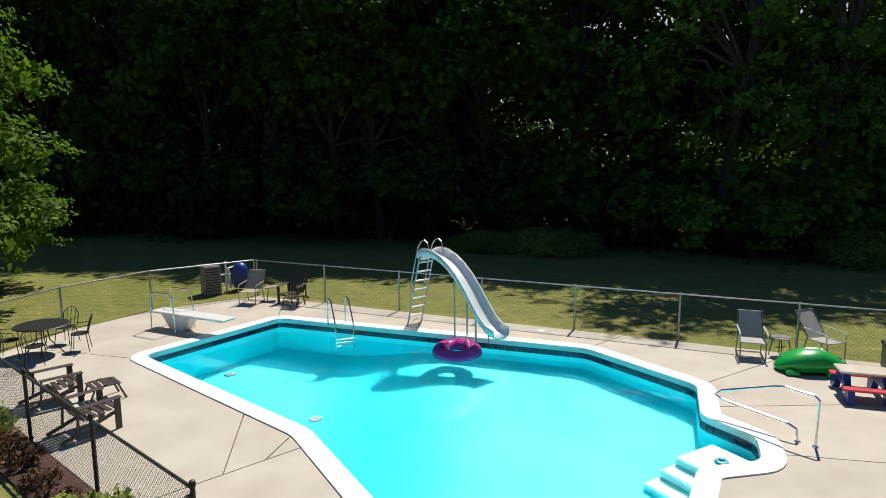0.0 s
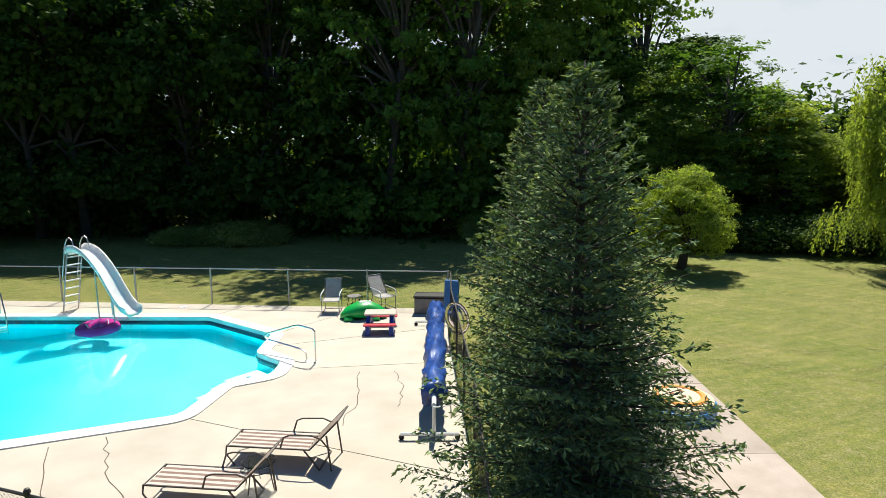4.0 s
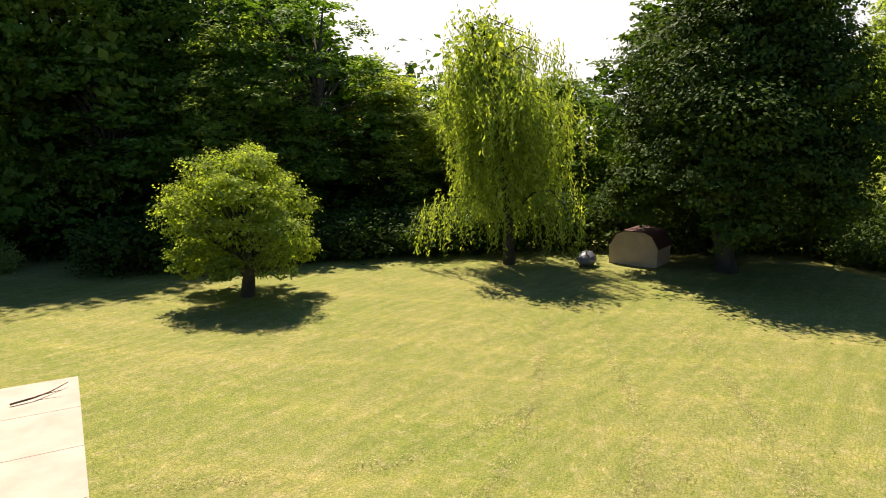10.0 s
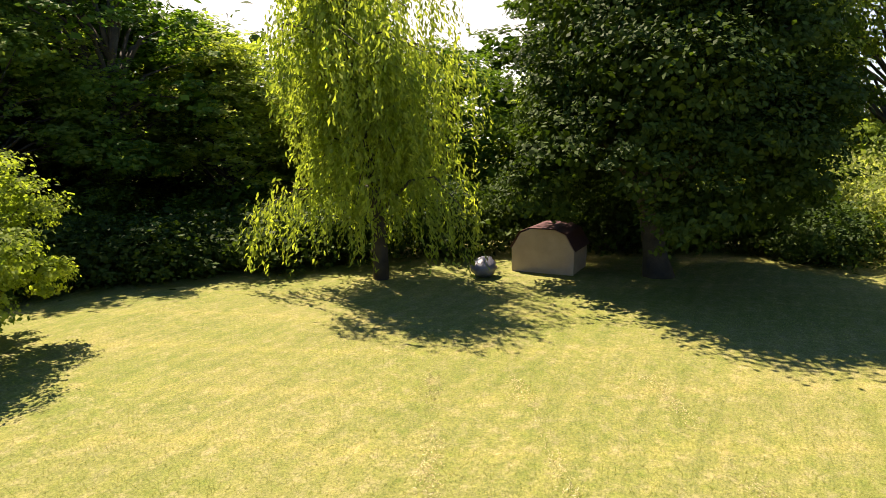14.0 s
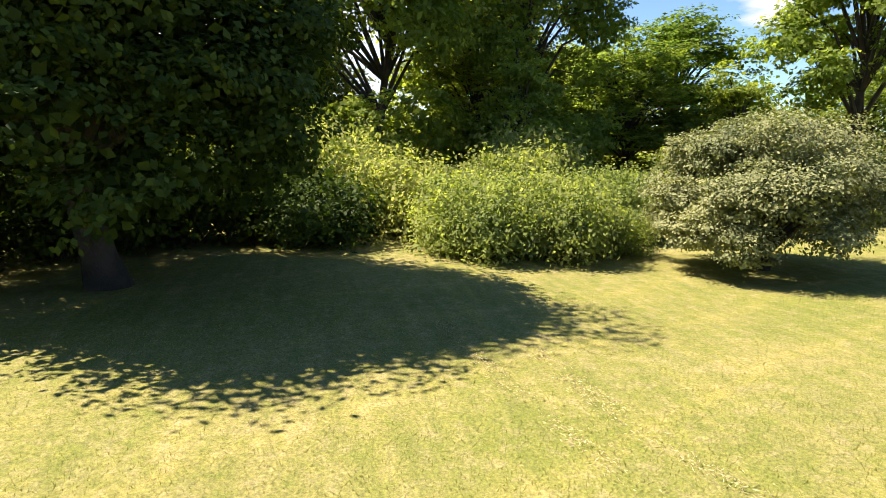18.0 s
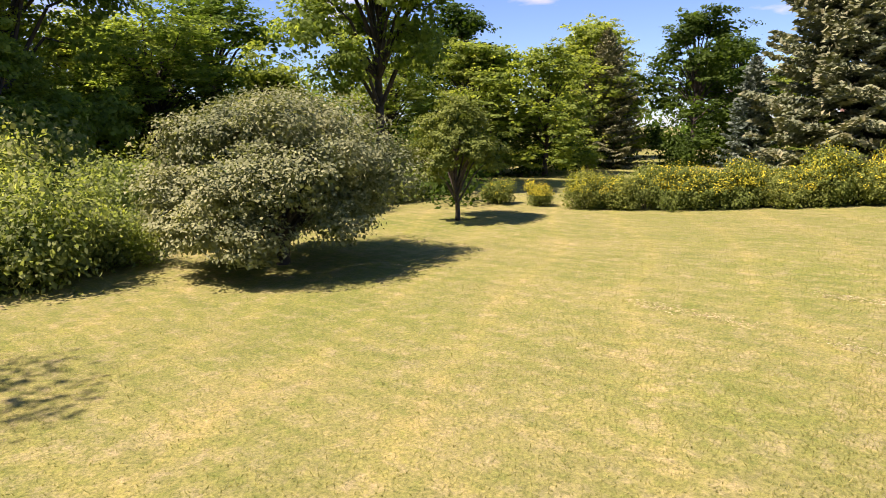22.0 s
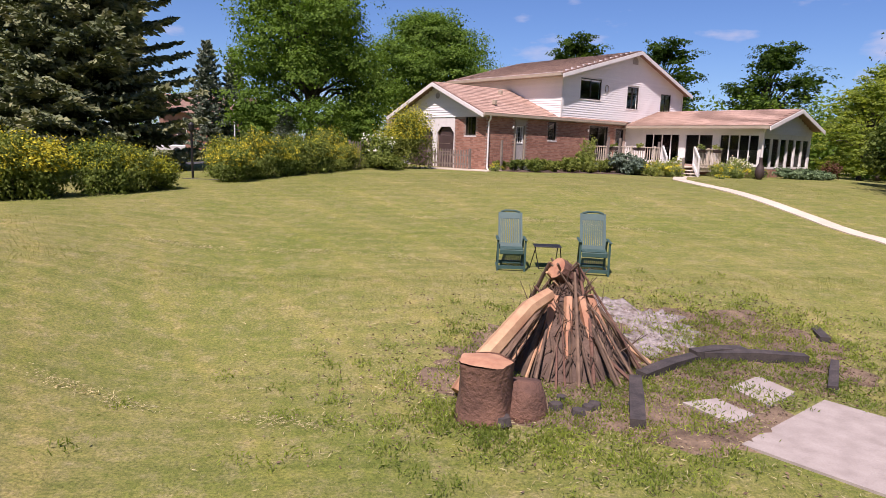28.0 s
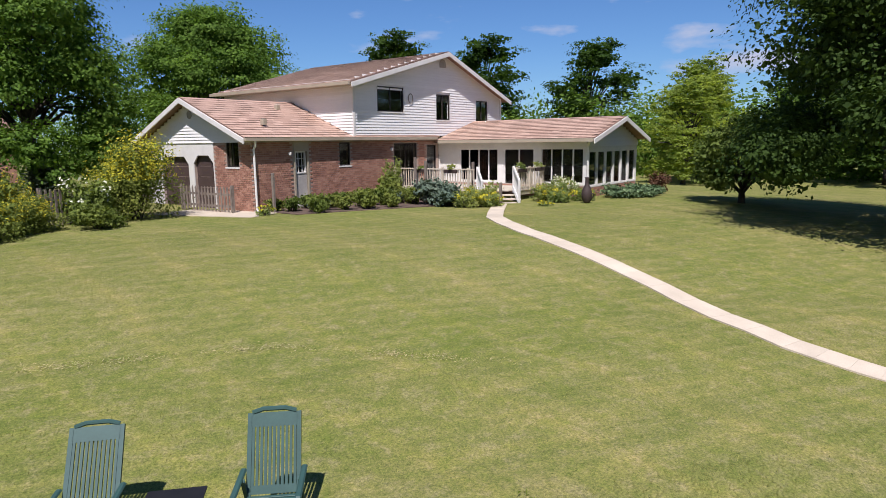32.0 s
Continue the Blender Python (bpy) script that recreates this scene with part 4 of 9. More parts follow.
# dense dark undergrowth along the wood's foot, and the woods beyond
def mass_leaves(rng, line, depth, h0, h1, n, size, spread=0.2):
    pts, sides = [], []
    line = [Vector(p) for p in line]
    lens = [(b - a).length for a, b in zip(line, line[1:])]
    total = sum(lens)
    cl = []
    for _ in range(max(6, int(total / 1.1))):
        t = rng.uniform(0, total)
        k = 0
        while t > lens[k]:
            t -= lens[k]
            k += 1
        e = (line[k + 1] - line[k]).normalized()
        nn = Vector((-e.y, e.x))
        p = line[k] + e * t + nn * rng.uniform(-depth, depth) * 0.5
        hh = rng.uniform(h0, h1)
        cl.append((p.x, p.y, hh))
    per = n // len(cl)
    for x, y, hh in cl:
        d = rng.normal(size=(per, 3))
        d /= np.linalg.norm(d, axis=1, keepdims=True)
        d = d[rng.integers(0, max(1, per // 10), per)]
        sides.append(d + np.array([0, 0, 0.5]))
        d = d + rng.normal(size=(per, 3)) * spread
        r = hh * 0.55 * (0.6 + 0.5 * rng.uniform(0, 1, (per, 1)))
        q = np.array([x, y, ground_z(x, y) + hh * 0.45]) + d * r * np.array([1.15, 1.15, 1.0])
        q[:, 2] = np.maximum(q[:, 2], ground_z(x, y) + 0.03)
        pts.append(q)
    return leaf_quads(rng, np.concatenate(pts), size, face=np.concatenate(sides))


shifted = []
for (x0, y0) in EDGE:
    d = (Vector((x0, y0)) - Vector((15, 0))).normalized()
    shifted.append((x0 + d.x * 2.0, y0 + d.y * 2.0))
# the undergrowth's shade is put into its dark leaf colour
part("undergrowth", quads_mesh("undergrowth", mass_leaves(rng, shifted[:10], 5.0, 1.2, 3.2, 26000, 0.36), LEAF_SHADED), LEAF_SHADED)
ob = part("undergrowth", quads_mesh("young_growth", mass_leaves(rng, [(x, y + 5) for x, y in EDGE[1:7]], 3.0, 6.0, 11.0, 34000, 0.55), LEAF_SHADED), LEAF_SHADED)
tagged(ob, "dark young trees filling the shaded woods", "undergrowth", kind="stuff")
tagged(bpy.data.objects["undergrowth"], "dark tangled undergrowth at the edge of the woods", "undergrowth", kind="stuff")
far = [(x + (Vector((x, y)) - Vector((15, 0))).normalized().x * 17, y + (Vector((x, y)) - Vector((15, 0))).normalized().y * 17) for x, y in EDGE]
ob = part("distant_woods", quads_mesh("distant_woods", mass_leaves(rng, far[:9], 5.0, 6.5, 10.0, 56000, 0.60), LEAF_SHADED), LEAF_SHADED)
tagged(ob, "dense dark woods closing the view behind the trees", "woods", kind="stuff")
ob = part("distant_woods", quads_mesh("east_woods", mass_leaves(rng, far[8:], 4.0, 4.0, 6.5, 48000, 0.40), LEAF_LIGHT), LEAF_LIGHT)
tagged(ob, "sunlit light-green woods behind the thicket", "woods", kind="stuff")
house_wood = [(2, -76), (-12, -70), (-24, -60), (-33, -46), (-32, -30), (-30, -16)]
ob = part("distant_woods", quads_mesh("house_woods", mass_leaves(rng, house_wood, 7.0, 5.0, 7.5, 40000, 0.42, 0.09), LEAF_GREEN), LEAF_GREEN)
tagged(ob, "dense green trees standing behind the house", "woods", kind="stuff")
ring_far = [(70, -30), (66, -52), (58, -76), (36, -92), (8, -96), (-22, -88), (-46, -70), (-60, -44), (-66, -10), (-60, 20), (-48, 40)]
ob = part("distant_woods", quads_mesh("far_woods", mass_leaves(rng, ring_far, 8.0, 6.0, 10.0, 52000, 0.6, 0.09), LEAF_GREEN), LEAF_GREEN)
hedge_back = [(42, -16), (46, -21), (49, -28), (48, -36), (44, -42), (39, -47)]
ob_back = part("undergrowth", quads_mesh("hedge_undergrowth", mass_leaves(rng, hedge_back, 3.0, 1.6, 3.4, 16000, 0.24), LEAF_SHADED), LEAF_SHADED)
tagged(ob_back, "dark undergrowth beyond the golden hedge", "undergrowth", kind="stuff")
tagged(ob, "distant green tree line round the grounds", "woods", kind="stuff")

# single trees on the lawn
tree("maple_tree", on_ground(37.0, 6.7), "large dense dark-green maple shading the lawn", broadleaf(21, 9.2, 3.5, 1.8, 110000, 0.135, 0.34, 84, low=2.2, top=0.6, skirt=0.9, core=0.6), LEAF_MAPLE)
tree("apple_tree", on_ground(24.85, 16.55, 40), "small spreading apple tree with a short dark trunk", broadleaf(62, 3.7, 1.78, 1.0, 42000, 0.085, 0.24, 24, low=0.5, top=0.45, flat=0.8, skirt=0.85, core=0.3), LEAF_APPLE)
tree("crab_apple_tree", on_ground(37.4, -7.2, 10), "low rounded grey-green crab apple tree", broadleaf(23, 3.15, 2.2, 0.8, 76000, 0.075, 0.17, 30, low=0.4, top=0.42, flat=0.75, skirt=0.42, core=0.8), LEAF_CRAB)
tree("young_tree", on_ground(38.6, -14.2, 80), "small open-crowned tree on the lawn", broadleaf(24, 3.2, 1.35, 1.2, 14000, 0.085, 0.09, 24, top=0.5, skirt=0.8), LEAF_SHRUB)
tree("ash_tree", on_ground(-14.2, 21.5, 60), "leafy tree with drooping branches beside the pool lawn", broadleaf(25, 11, 4.3, 1.2, 26000, 0.19, 0.24, 44, low=1.8, top=0.65), LEAF_GREEN)
tree("woodland_tree", on_ground(47.5, -19.0, 60), "tall open tree above the crab apple", broadleaf(26, 12.5, 3.2, 3.2, 26000, 0.20, 0.24, 34, top=0.7, core=0.8), LEAF_LIGHT, group="woodland trees")
young = tree("woodland_tree", on_ground(47.0, -4.4, 0), "bushy light-green young tree behind the thicket", broadleaf(91, 5.6, 1.7, 0.9, 14000, 0.135, 0.2, 30, low=1.0, top=0.7, skirt=0.7, core=0.3), LEAF_LIGHT, group="woodland trees")
place(young, 50.5, -15.5, 20, 1.1, 0.95)
tree("shade_tree", on_ground(-6.2, -24.6, 20), "large dark-leaved shade tree beside the house lawn", broadleaf(27, 12.5, 5.2, 2.4, 80000, 0.135, 0.32, 64, low=1.6, top=0.6, core=0.6), LEAF_MAPLE)
tree("apple_tree", on_ground(-6.3, -32.3, 20), "small dark apple tree on the house lawn", broadleaf(28, 3.3, 1.9, 0.9, 9000, 0.15, 0.17, 22, low=0.5, top=0.4), LEAF_SHRUB)
tree("maple_tree", on_ground(23.0, -48.5, 20), "big bright-green maple beside the garage drive", broadleaf(29, 12.4, 4.4, 1.6, 70000, 0.17, 0.3, 56, low=2.0, top=0.6, core=0.5), LEAF_GREEN)
tree("locust_tree", on_ground(14.0, -60.0, 20), "tall feathery green tree behind the garage", broadleaf(30, 11.5, 5.0, 2.0, 50000, 0.20, 0.3, 46, top=0.65, flat=0.55, core=0.5), LEAF_GREEN)
for i, (x, y, s, sz, rz) in enumerate(((-12, -72, 0.85, 0.70, 20), (-21, -66, 0.9, 0.66, 80), (-27, -58, 0.75, 0.55, 140), (-3, -74, 0.8, 0.72, 10), (-32, -49, 0.95, 0.6, 30), (-20, -50, 0.7, 0.42, 200), (-26, -40, 0.8, 0.45, 70), (-34, -36, 0.9, 0.5, 300), (-15, -46, 0.6, 0.36, 100), (-24, -31, 0.8, 0.5, 45), (-19, -22, 0.9, 0.6, 190))):
    place(KINDS[(6, 6, 5)[i % 3]], x, y, rz, s, sz * 1.05, "rounded green tree behind the house")
for i, (x, y, s, sz, rz) in enumerate(((48, -38, 0.75, 0.52, 20), (43, -43, 0.7, 0.55, 80), (52, -46, 0.8, 0.6, 140), (38, -47, 0.5, 0.4, 10), (57, -35, 0.8, 0.6, 30), (46, -30, 0.6, 0.40, 200), (50, -28, 0.6, 0.42, 70), (44, -52, 0.8, 0.5, 0))):
    place(KINDS[(5, 6, 5)[i % 3]], x, y, rz, s, sz, "light-green tree beyond the hedge")


def willow(seed, height, radius):
    """Arching boughs at several heights, each hung with a curtain of trailing strands, with gaps between the tiers."""
    rng = np.random.default_rng(seed)
    g, out = Geo(), []
    path = limb_path(rng, (0, 0, -0.1), (0.03, 0, 1), height * 0.8, 8, 0.05)
    g.tube(path, [0.22 - 0.02 * i for i in range(9)], 9)
    boughs = 44
    for i in range(boughs):
        k = ((i + rng.uniform(0, 1)) / boughs) ** 0.8
        src = path[min(8, 2 + int(6.6 * k))]
        a = i * 2.39996 + rng.uniform(-0.3, 0.3)
        wide = 1.0 - 0.45 * math.sin(math.pi * min(1, max(0, (k - 0.1) / 0.5))) if k < 0.6 else 1.0 - 0.75 * ((k - 0.6) / 0.4) ** 2
        rr = radius * rng.uniform(0.45, 1.0) * wide
        peak = src + Vector((math.cos(a) * rr * 0.7, math.sin(a) * rr * 0.7, 0.07 * height + rng.uniform(0.1, 0.7)))
        end = Vector((math.cos(a) * rr, math.sin(a) * rr, peak.z - rng.uniform(0.4, 0.8)))
        g.tube([src, src.lerp(peak, 0.6) + Vector((0, 0, 0.3)), peak, end], [0.06, 0.04, 0.02, 0.008], 4, None, False)
        for s in range(34):
            f0 = peak.lerp(end, rng.uniform(-0.25, 1.15)) + Vector(rng.normal(size=3) * np.array([0.3, 0.3, 0.14]))
            ln = min(rng.uniform(0.5, 2.3) * (0.75 + 0.5 * rng.uniform()), f0.z - rng.uniform(0.35, 1.2))
            if ln < 0.3:
                continue
            n = max(5, int(ln / 0.06))
            t = np.linspace(0, 1, n)[:, None] ** 0.9
            sway = rng.normal(size=2) * 0.16
            p = np.array(f0) + np.hstack([t * sway[0], t * sway[1], -t * ln]) + rng.normal(size=(n, 3)) * 0.045
            along = np.tile(np.array([0.35 * math.cos(a), 0.35 * math.sin(a), -1.0]), (n, 1)) + rng.normal(size=(n, 3)) * 0.3
            out.append(leaf_quads(rng, p, 0.17, 0.34, 0, along))
        inner = np.array(src.lerp(peak, 0.7)) + rng.normal(size=(60, 3)) * np.array([0.4, 0.4, 0.35])
        out.append(leaf_quads(rng, inner, 0.24, 0.5, 0.6))
    return g, np.concatenate(out)


tree("willow_tree", on_ground(33.5, 13.2), "yellow-green weeping willow with trailing strands", willow(31, 9.2, 3.1), LEAF_WILLOW)


def spruce(seed, height, radius, whorls, per, size, thin=1.0, tipfrac=0.28, droop=0.12, bare=0.0):
    """Whorls of branches with side twigs, all set with needle sprays. Returns bark, inner needles, tip needles."""
    rng = np.random.default_rng(seed)
    g, inner, tips = Geo(), [], []
    g.tube([(0, 0, -0.1), (0.02, 0, height * 0.5), (0, 0.01, height)], [radius * 0.055, radius * 0.035, 0.008], 8)
    for wi in range(whorls):
        k = wi / (whorls - 1)
        z = bare + (height * 0.975 - bare) * (k ** 0.92)
        ln0 = radius * (1.0 - k) ** 0.85 + 0.10
        for b in range(per if k < 0.8 else max(4, per - 2)):
            a = b * 2 * math.pi / per + wi * 1.1 + rng.uniform(-0.3, 0.3)
            ln = ln0 * rng.uniform(0.72, 1.12)
            rise = 0.55 * k + 0.05 - droop * (1 - k)
            d = Vector((math.cos(a), math.sin(a), rise))
            n = max(4, int(ln / 0.16))
            pts = [Vector((0, 0, z)) + d * ln * t + Vector((0, 0, 0.16 * ln * t * t * (1 if droop < 0.3 else 0.6))) for t in np.linspace(0.0, 1, n + 1)]
            g.tube([pts[0], pts[n // 2], pts[-1]], [0.02 + 0.012 * ln, 0.014, 0.004], 4, None, False)
            side = Vector((-math.sin(a), math.cos(a), 0))
            for i, p in enumerate(pts):
                t = i / n
                if t < 0.12:
                    continue
                dirs = [d.normalized()] if i == n else []
                tl = ln * 0.42 * (1.05 - t) + 0.10
                for sg in (1, -1):
                    q = (side * sg + d.normalized() * 0.75 + Vector((0, 0, rng.uniform(-0.25, 0.15)))).normalized()
                    m = max(2, int(tl / (size * 0.62)))
                    for s in range(1, m + 1):
                        c = p + q * (tl * s / m) + Vector(rng.normal(size=3)) * 0.02
                        (tips if (s == m and rng.uniform() < tipfrac * 2 and t > 0.35) else inner).append((c, q))
                for q in dirs:
                    tips.append((p + q * size * 0.4, q))
                inner.append((p, d.normalized()))

    # dead inner twigs and close old needles round the trunk
    for z in np.linspace(bare + 0.1, height * 0.85, int(height * 26)):
        rr = radius * (1 - z / height) * 0.42
        a = rng.uniform(0, 2 * math.pi)
        inner.append((Vector((math.cos(a) * rr * rng.uniform(0.2, 1), math.sin(a) * rr * rng.uniform(0.2, 1), z)), Vector((math.cos(a), math.sin(a), 0.1))))

    def sprays(lst, sz):
        c = np.array([list(x) for x, _ in lst])
        al = np.array([list(x) for _, x in lst])
        r = [leaf_quads(rng, c + rng.normal(size=c.shape) * 0.015, sz, 0.30 * thin, 0.05, al + rng.normal(size=al.shape) * 0.16) for _ in range(2)]
        return np.concatenate(r)

    return g, sprays(inner, size), sprays(tips, size * 1.15)


def conifer(name, m, label, made, inner_m, tip_m, group=""):
    g, inner, tips = made
    top = thing(name, m, label, "spruce", group)
    part("trunk", g, BARK, top, smooth=True)
    part("foliage", quads_mesh("foliage", inner, inner_m), inner_m, top)
    part("new_growth", quads_mesh("new_growth", tips, tip_m), tip_m, top, "paler needle tips")
    return top


conifer("spruce_tree", on_ground(10.85, 2.85, 15), "full blue-green spruce with pale tips beside the pool fence", spruce(41, 6.5, 2.25, 28, 9, 0.118), LEAF_SPRUCE, LEAF_TIP, "pool-side spruces")
second = conifer("spruce_tree", on_ground(12.5, 5.3, 70), "slightly shorter spruce beside the pool fence", spruce(42, 6.0, 1.9, 26, 8, 0.118), LEAF_SPRUCE, LEAF_TIP, "pool-side spruces")
place(second, 14.2, 9.8, 200, 1.1, 1.16, "dark spruce at the corner of the pool fence")
old = conifer("spruce_tree", on_ground(32.0, -36.0), "very large old spruce with drooping grey-green boughs", spruce(43, 17.5, 5.6, 34, 9, 0.42, 1.3, 0.2, 0.22, 0.6), LEAF_OLDSP, LEAF_OLDSP)
blue = conifer("spruce_tree", on_ground(37.5, -37.0), "narrow silvery blue spruce", spruce(44, 6.2, 1.5, 20, 7, 0.30, 1.3), LEAF_BLUE, LEAF_BLUE)
place(blue, 32.5, -62, 40, 1.35, 1.6, "tall narrow blue-green spruce behind the drive")
place(blue, 30.6, -63.5, 90, 1.25, 1.5, "tall narrow blue-green spruce behind the drive")
place(blue, 24.0, -44.5, 90, 0.75, 0.5, "low spreading blue spruce beside the drive")
place(blue, 21.8, -45.5, 10, 0.85, 0.42, "low spreading blue spruce beside the drive")
place(old, 46.5, -37.5, 50, 0.48, 0.5, "dark green spruce beyond the hedge")


# ---- shrubs ----
def shrub(seed, height, radius, leaves, size, lobes=12, gold=0.0):
    rng = np.random.default_rng(seed)
    g, out, lit = Geo(), [], []
    for i in range(lobes):
        a, k = i * 2.4, rng.uniform(0.0, 1.0)
        c = np.array([math.cos(a) * radius * rng.uniform(0.1, 0.75), math.sin(a) * radius * rng.uniform(0.1, 0.75), height * (0.24 + 0.56 * k)])
        g.tube([(c[0] * 0.2, c[1] * 0.2, -0.05), (c[0] * 0.7, c[1] * 0.7, c[2] * 0.6), tuple(c)], [0.02, 0.014, 0.005], 4, None, False)
        n = leaves // lobes
        d = rng.normal(size=(n, 3))
        d /= np.linalg.norm(d, axis=1, keepdims=True)
        sprig = rng.integers(0, max(1, n // 12), n)
        d = d[sprig]
        side = d + np.array([0, 0, 0.5])
        d = d + rng.normal(size=(n, 3)) * 0.16
        p = c + d * np.array([radius * 0.48, radius * 0.48, height * 0.36]) * rng.uniform(0.4, 1.05, (n, 1))
        p[:, 2] = np.maximum(p[:, 2], 0.02)
        q = leaf_quads(rng, p, size, face=side)
        # sprigs in the upper half are split off for the second leaf colour
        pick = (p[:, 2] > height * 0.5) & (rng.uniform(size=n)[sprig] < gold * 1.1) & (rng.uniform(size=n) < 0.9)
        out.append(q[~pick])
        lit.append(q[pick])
        inner = c + np.clip(rng.normal(size=(max(8, n // 5), 3)), -1.5, 1.5) * np.array([radius * 0.2, radius * 0.2, height * 0.15])
        inner[:, 2] = np.maximum(inner[:, 2], size)
        out.append(leaf_quads(rng, inner, size * 1.3, 0.75))
    return g, np.concatenate(out), np.concatenate(lit)


def bush(name, m, label, made, leaf_m, lit_m=None, category="shrub", group="", lit_name="new_growth"):
    g, a, b = made
    top = thing(name, m, label, category, group)
    part("stem", g, BARK, top)
    part("foliage", quads_mesh("foliage", a, leaf_m), leaf_m, top)
    if lit_m and len(b):
        part(lit_name, quads_mesh(lit_name, b, lit_m), lit_m, top, kind="stuff")
    return top


HG = "drive hedge"
H1 = bush("hedge_shrub", on_ground(29.3, -23.0), "green hedge shrub with golden tips", shrub(51, 1.15, 0.9, 9000, 0.068, 22, 0.34), LEAF_SHRUB, LEAF_GOLD, group=HG)
H2 = bush("hedge_shrub", on_ground(31.6, -21.4), "green hedge shrub with few golden tips", shrub(52, 1.1, 0.85, 8500, 0.066, 20, 0.16), LEAF_SHRUB, LEAF_GOLD, group=HG)
H3 = bush("hedge_shrub", on_ground(25.9, -26.6), "bright golden-yellow hedge shrub", shrub(53, 1.15, 0.78, 8000, 0.066, 20, 0.85), LEAF_SHRUB, LEAF_GOLD, group=HG)
for i, (x, y, s) in enumerate(((38.6, -18.6, 0.7), (37.0, -18.9, 0.75), (35.9, -19.5, 0.85), (34.5, -20.0, 0.9), (33.3, -20.7, 1.0), (32.2, -21.9, 1.0), (30.5, -22.2, 1.05), (28.2, -23.9, 1.15), (27.2, -25.2, 1.0), (40.2, -18.2, 0.8),
                               (24.0, -29.4, 1.1), (23.3, -30.4, 1.15), (22.4, -31.3, 1.05), (21.6, -32.2, 1.15), (20.8, -33.1, 1.05), (20.0, -34.1, 1.0), (24.6, -30.9, 1.0), (22.0, -33.2, 1.2), (21.0, -34.6, 1.25), (19.0, -36.0, 1.1),
                               (36.4, -19.3, 0.85), (35.2, -19.9, 0.9), (33.9, -20.5, 0.95), (32.7, -21.3, 0.95), (31.1, -21.9, 1.05), (29.9, -22.8, 1.0), (28.7, -23.5, 1.05), (26.5, -25.9, 1.0))):
    place((H3, H1, H2, H1, H1, H2, H1)[i % 7] if i < 10 else (H1, H2, H1, H1)[i % 4], x, y, i * 67, s * (0.92, 1.06, 0.98)[i % 3] * (1.12 if i < 10 or i > 19 else 1.0), s * (0.95, 1.3, 1.08, 1.2, 0.9)[i % 5] * (1.12 if i < 10 or i > 19 else 1.0))
gold = bush("golden_shrub", on_ground(17.4, -36.6), "tall golden-topped shrub at the garage corner", shrub(54, 2.9, 1.6, 16000, 0.095, 26, 0.6), LEAF_SHRUB, LEAF_GOLD)
bush("white_flower_shrub", on_ground(18.5, -35.2), "shrub with cream-white blossom beside the plank fence", shrub(55, 1.6, 0.9, 2200, 0.13, 10, 0.3), LEAF_SHRUB, PETAL_WHITE, lit_name="blossom")
bush("low_shrub", on_ground(18.2, -34.2), "low green shrub at the plank fence", shrub(56, 0.8, 0.9, 1800, 0.12, 10), LEAF_SHRUB)
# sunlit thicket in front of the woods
# sun on the thicket's top is put into the colour of its upper leaves
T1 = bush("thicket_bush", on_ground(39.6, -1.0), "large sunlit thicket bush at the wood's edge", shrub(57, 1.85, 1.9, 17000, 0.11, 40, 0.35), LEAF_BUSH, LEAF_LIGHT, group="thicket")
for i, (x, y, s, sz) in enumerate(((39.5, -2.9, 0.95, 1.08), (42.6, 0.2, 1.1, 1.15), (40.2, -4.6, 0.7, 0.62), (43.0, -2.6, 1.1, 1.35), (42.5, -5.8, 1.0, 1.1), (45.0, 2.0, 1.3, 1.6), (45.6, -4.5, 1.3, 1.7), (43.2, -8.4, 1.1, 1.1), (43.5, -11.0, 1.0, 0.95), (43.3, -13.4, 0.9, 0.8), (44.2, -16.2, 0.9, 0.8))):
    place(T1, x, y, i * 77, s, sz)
# shade behind the maple and along the wood's foot, put into dark bush leaves
TD = bush("thicket_bush", on_ground(40.6, 8.8), "thicket bush behind the maple, its leaves coloured dark for shade", shrub(58, 2.3, 2.0, 7000, 0.18, 36), LEAF_MAPLE, group="thicket")
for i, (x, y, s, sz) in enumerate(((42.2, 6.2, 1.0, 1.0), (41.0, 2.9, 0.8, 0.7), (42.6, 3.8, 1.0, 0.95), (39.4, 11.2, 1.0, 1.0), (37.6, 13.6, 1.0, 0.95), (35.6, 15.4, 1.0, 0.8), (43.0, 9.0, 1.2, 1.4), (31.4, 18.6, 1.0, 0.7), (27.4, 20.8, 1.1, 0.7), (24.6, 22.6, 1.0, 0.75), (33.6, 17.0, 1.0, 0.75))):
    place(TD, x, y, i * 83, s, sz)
place(T1, 20.5, 26.5, 40, 1.0, 0.8, "dark thicket bush at the wood's edge")
place(T1, 8.5, 30.6, 140, 1.2, 0.62, "leafy thicket catching light at the wood's edge")
place(T1, 5.4, 31.5, 240, 1.1, 0.5, "leafy thicket catching light at the wood's edge")
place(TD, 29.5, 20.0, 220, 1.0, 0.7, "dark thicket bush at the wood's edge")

# ---- house ----
HOUSE_M = Matrix(((HOUSE_U.x, HOUSE_W.x, 0, HOUSE_AT.x), (HOUSE_U.y, HOUSE_W.y, 0, HOUSE_AT.y), (0, 0, 1, 0.2), (0, 0, 0, 1)))
# local axes: x along the brick front, y towards the lawn (mirrored frame, so faces are built two-sided)
house = thing("house", Matrix.Identity(4), "two-storey brick and white-siding house with low pinkish roofs", "house")
GZ, EAVE, SC, QE, SE = 0.30, 3.18, 11.5, 8.3, 17.4


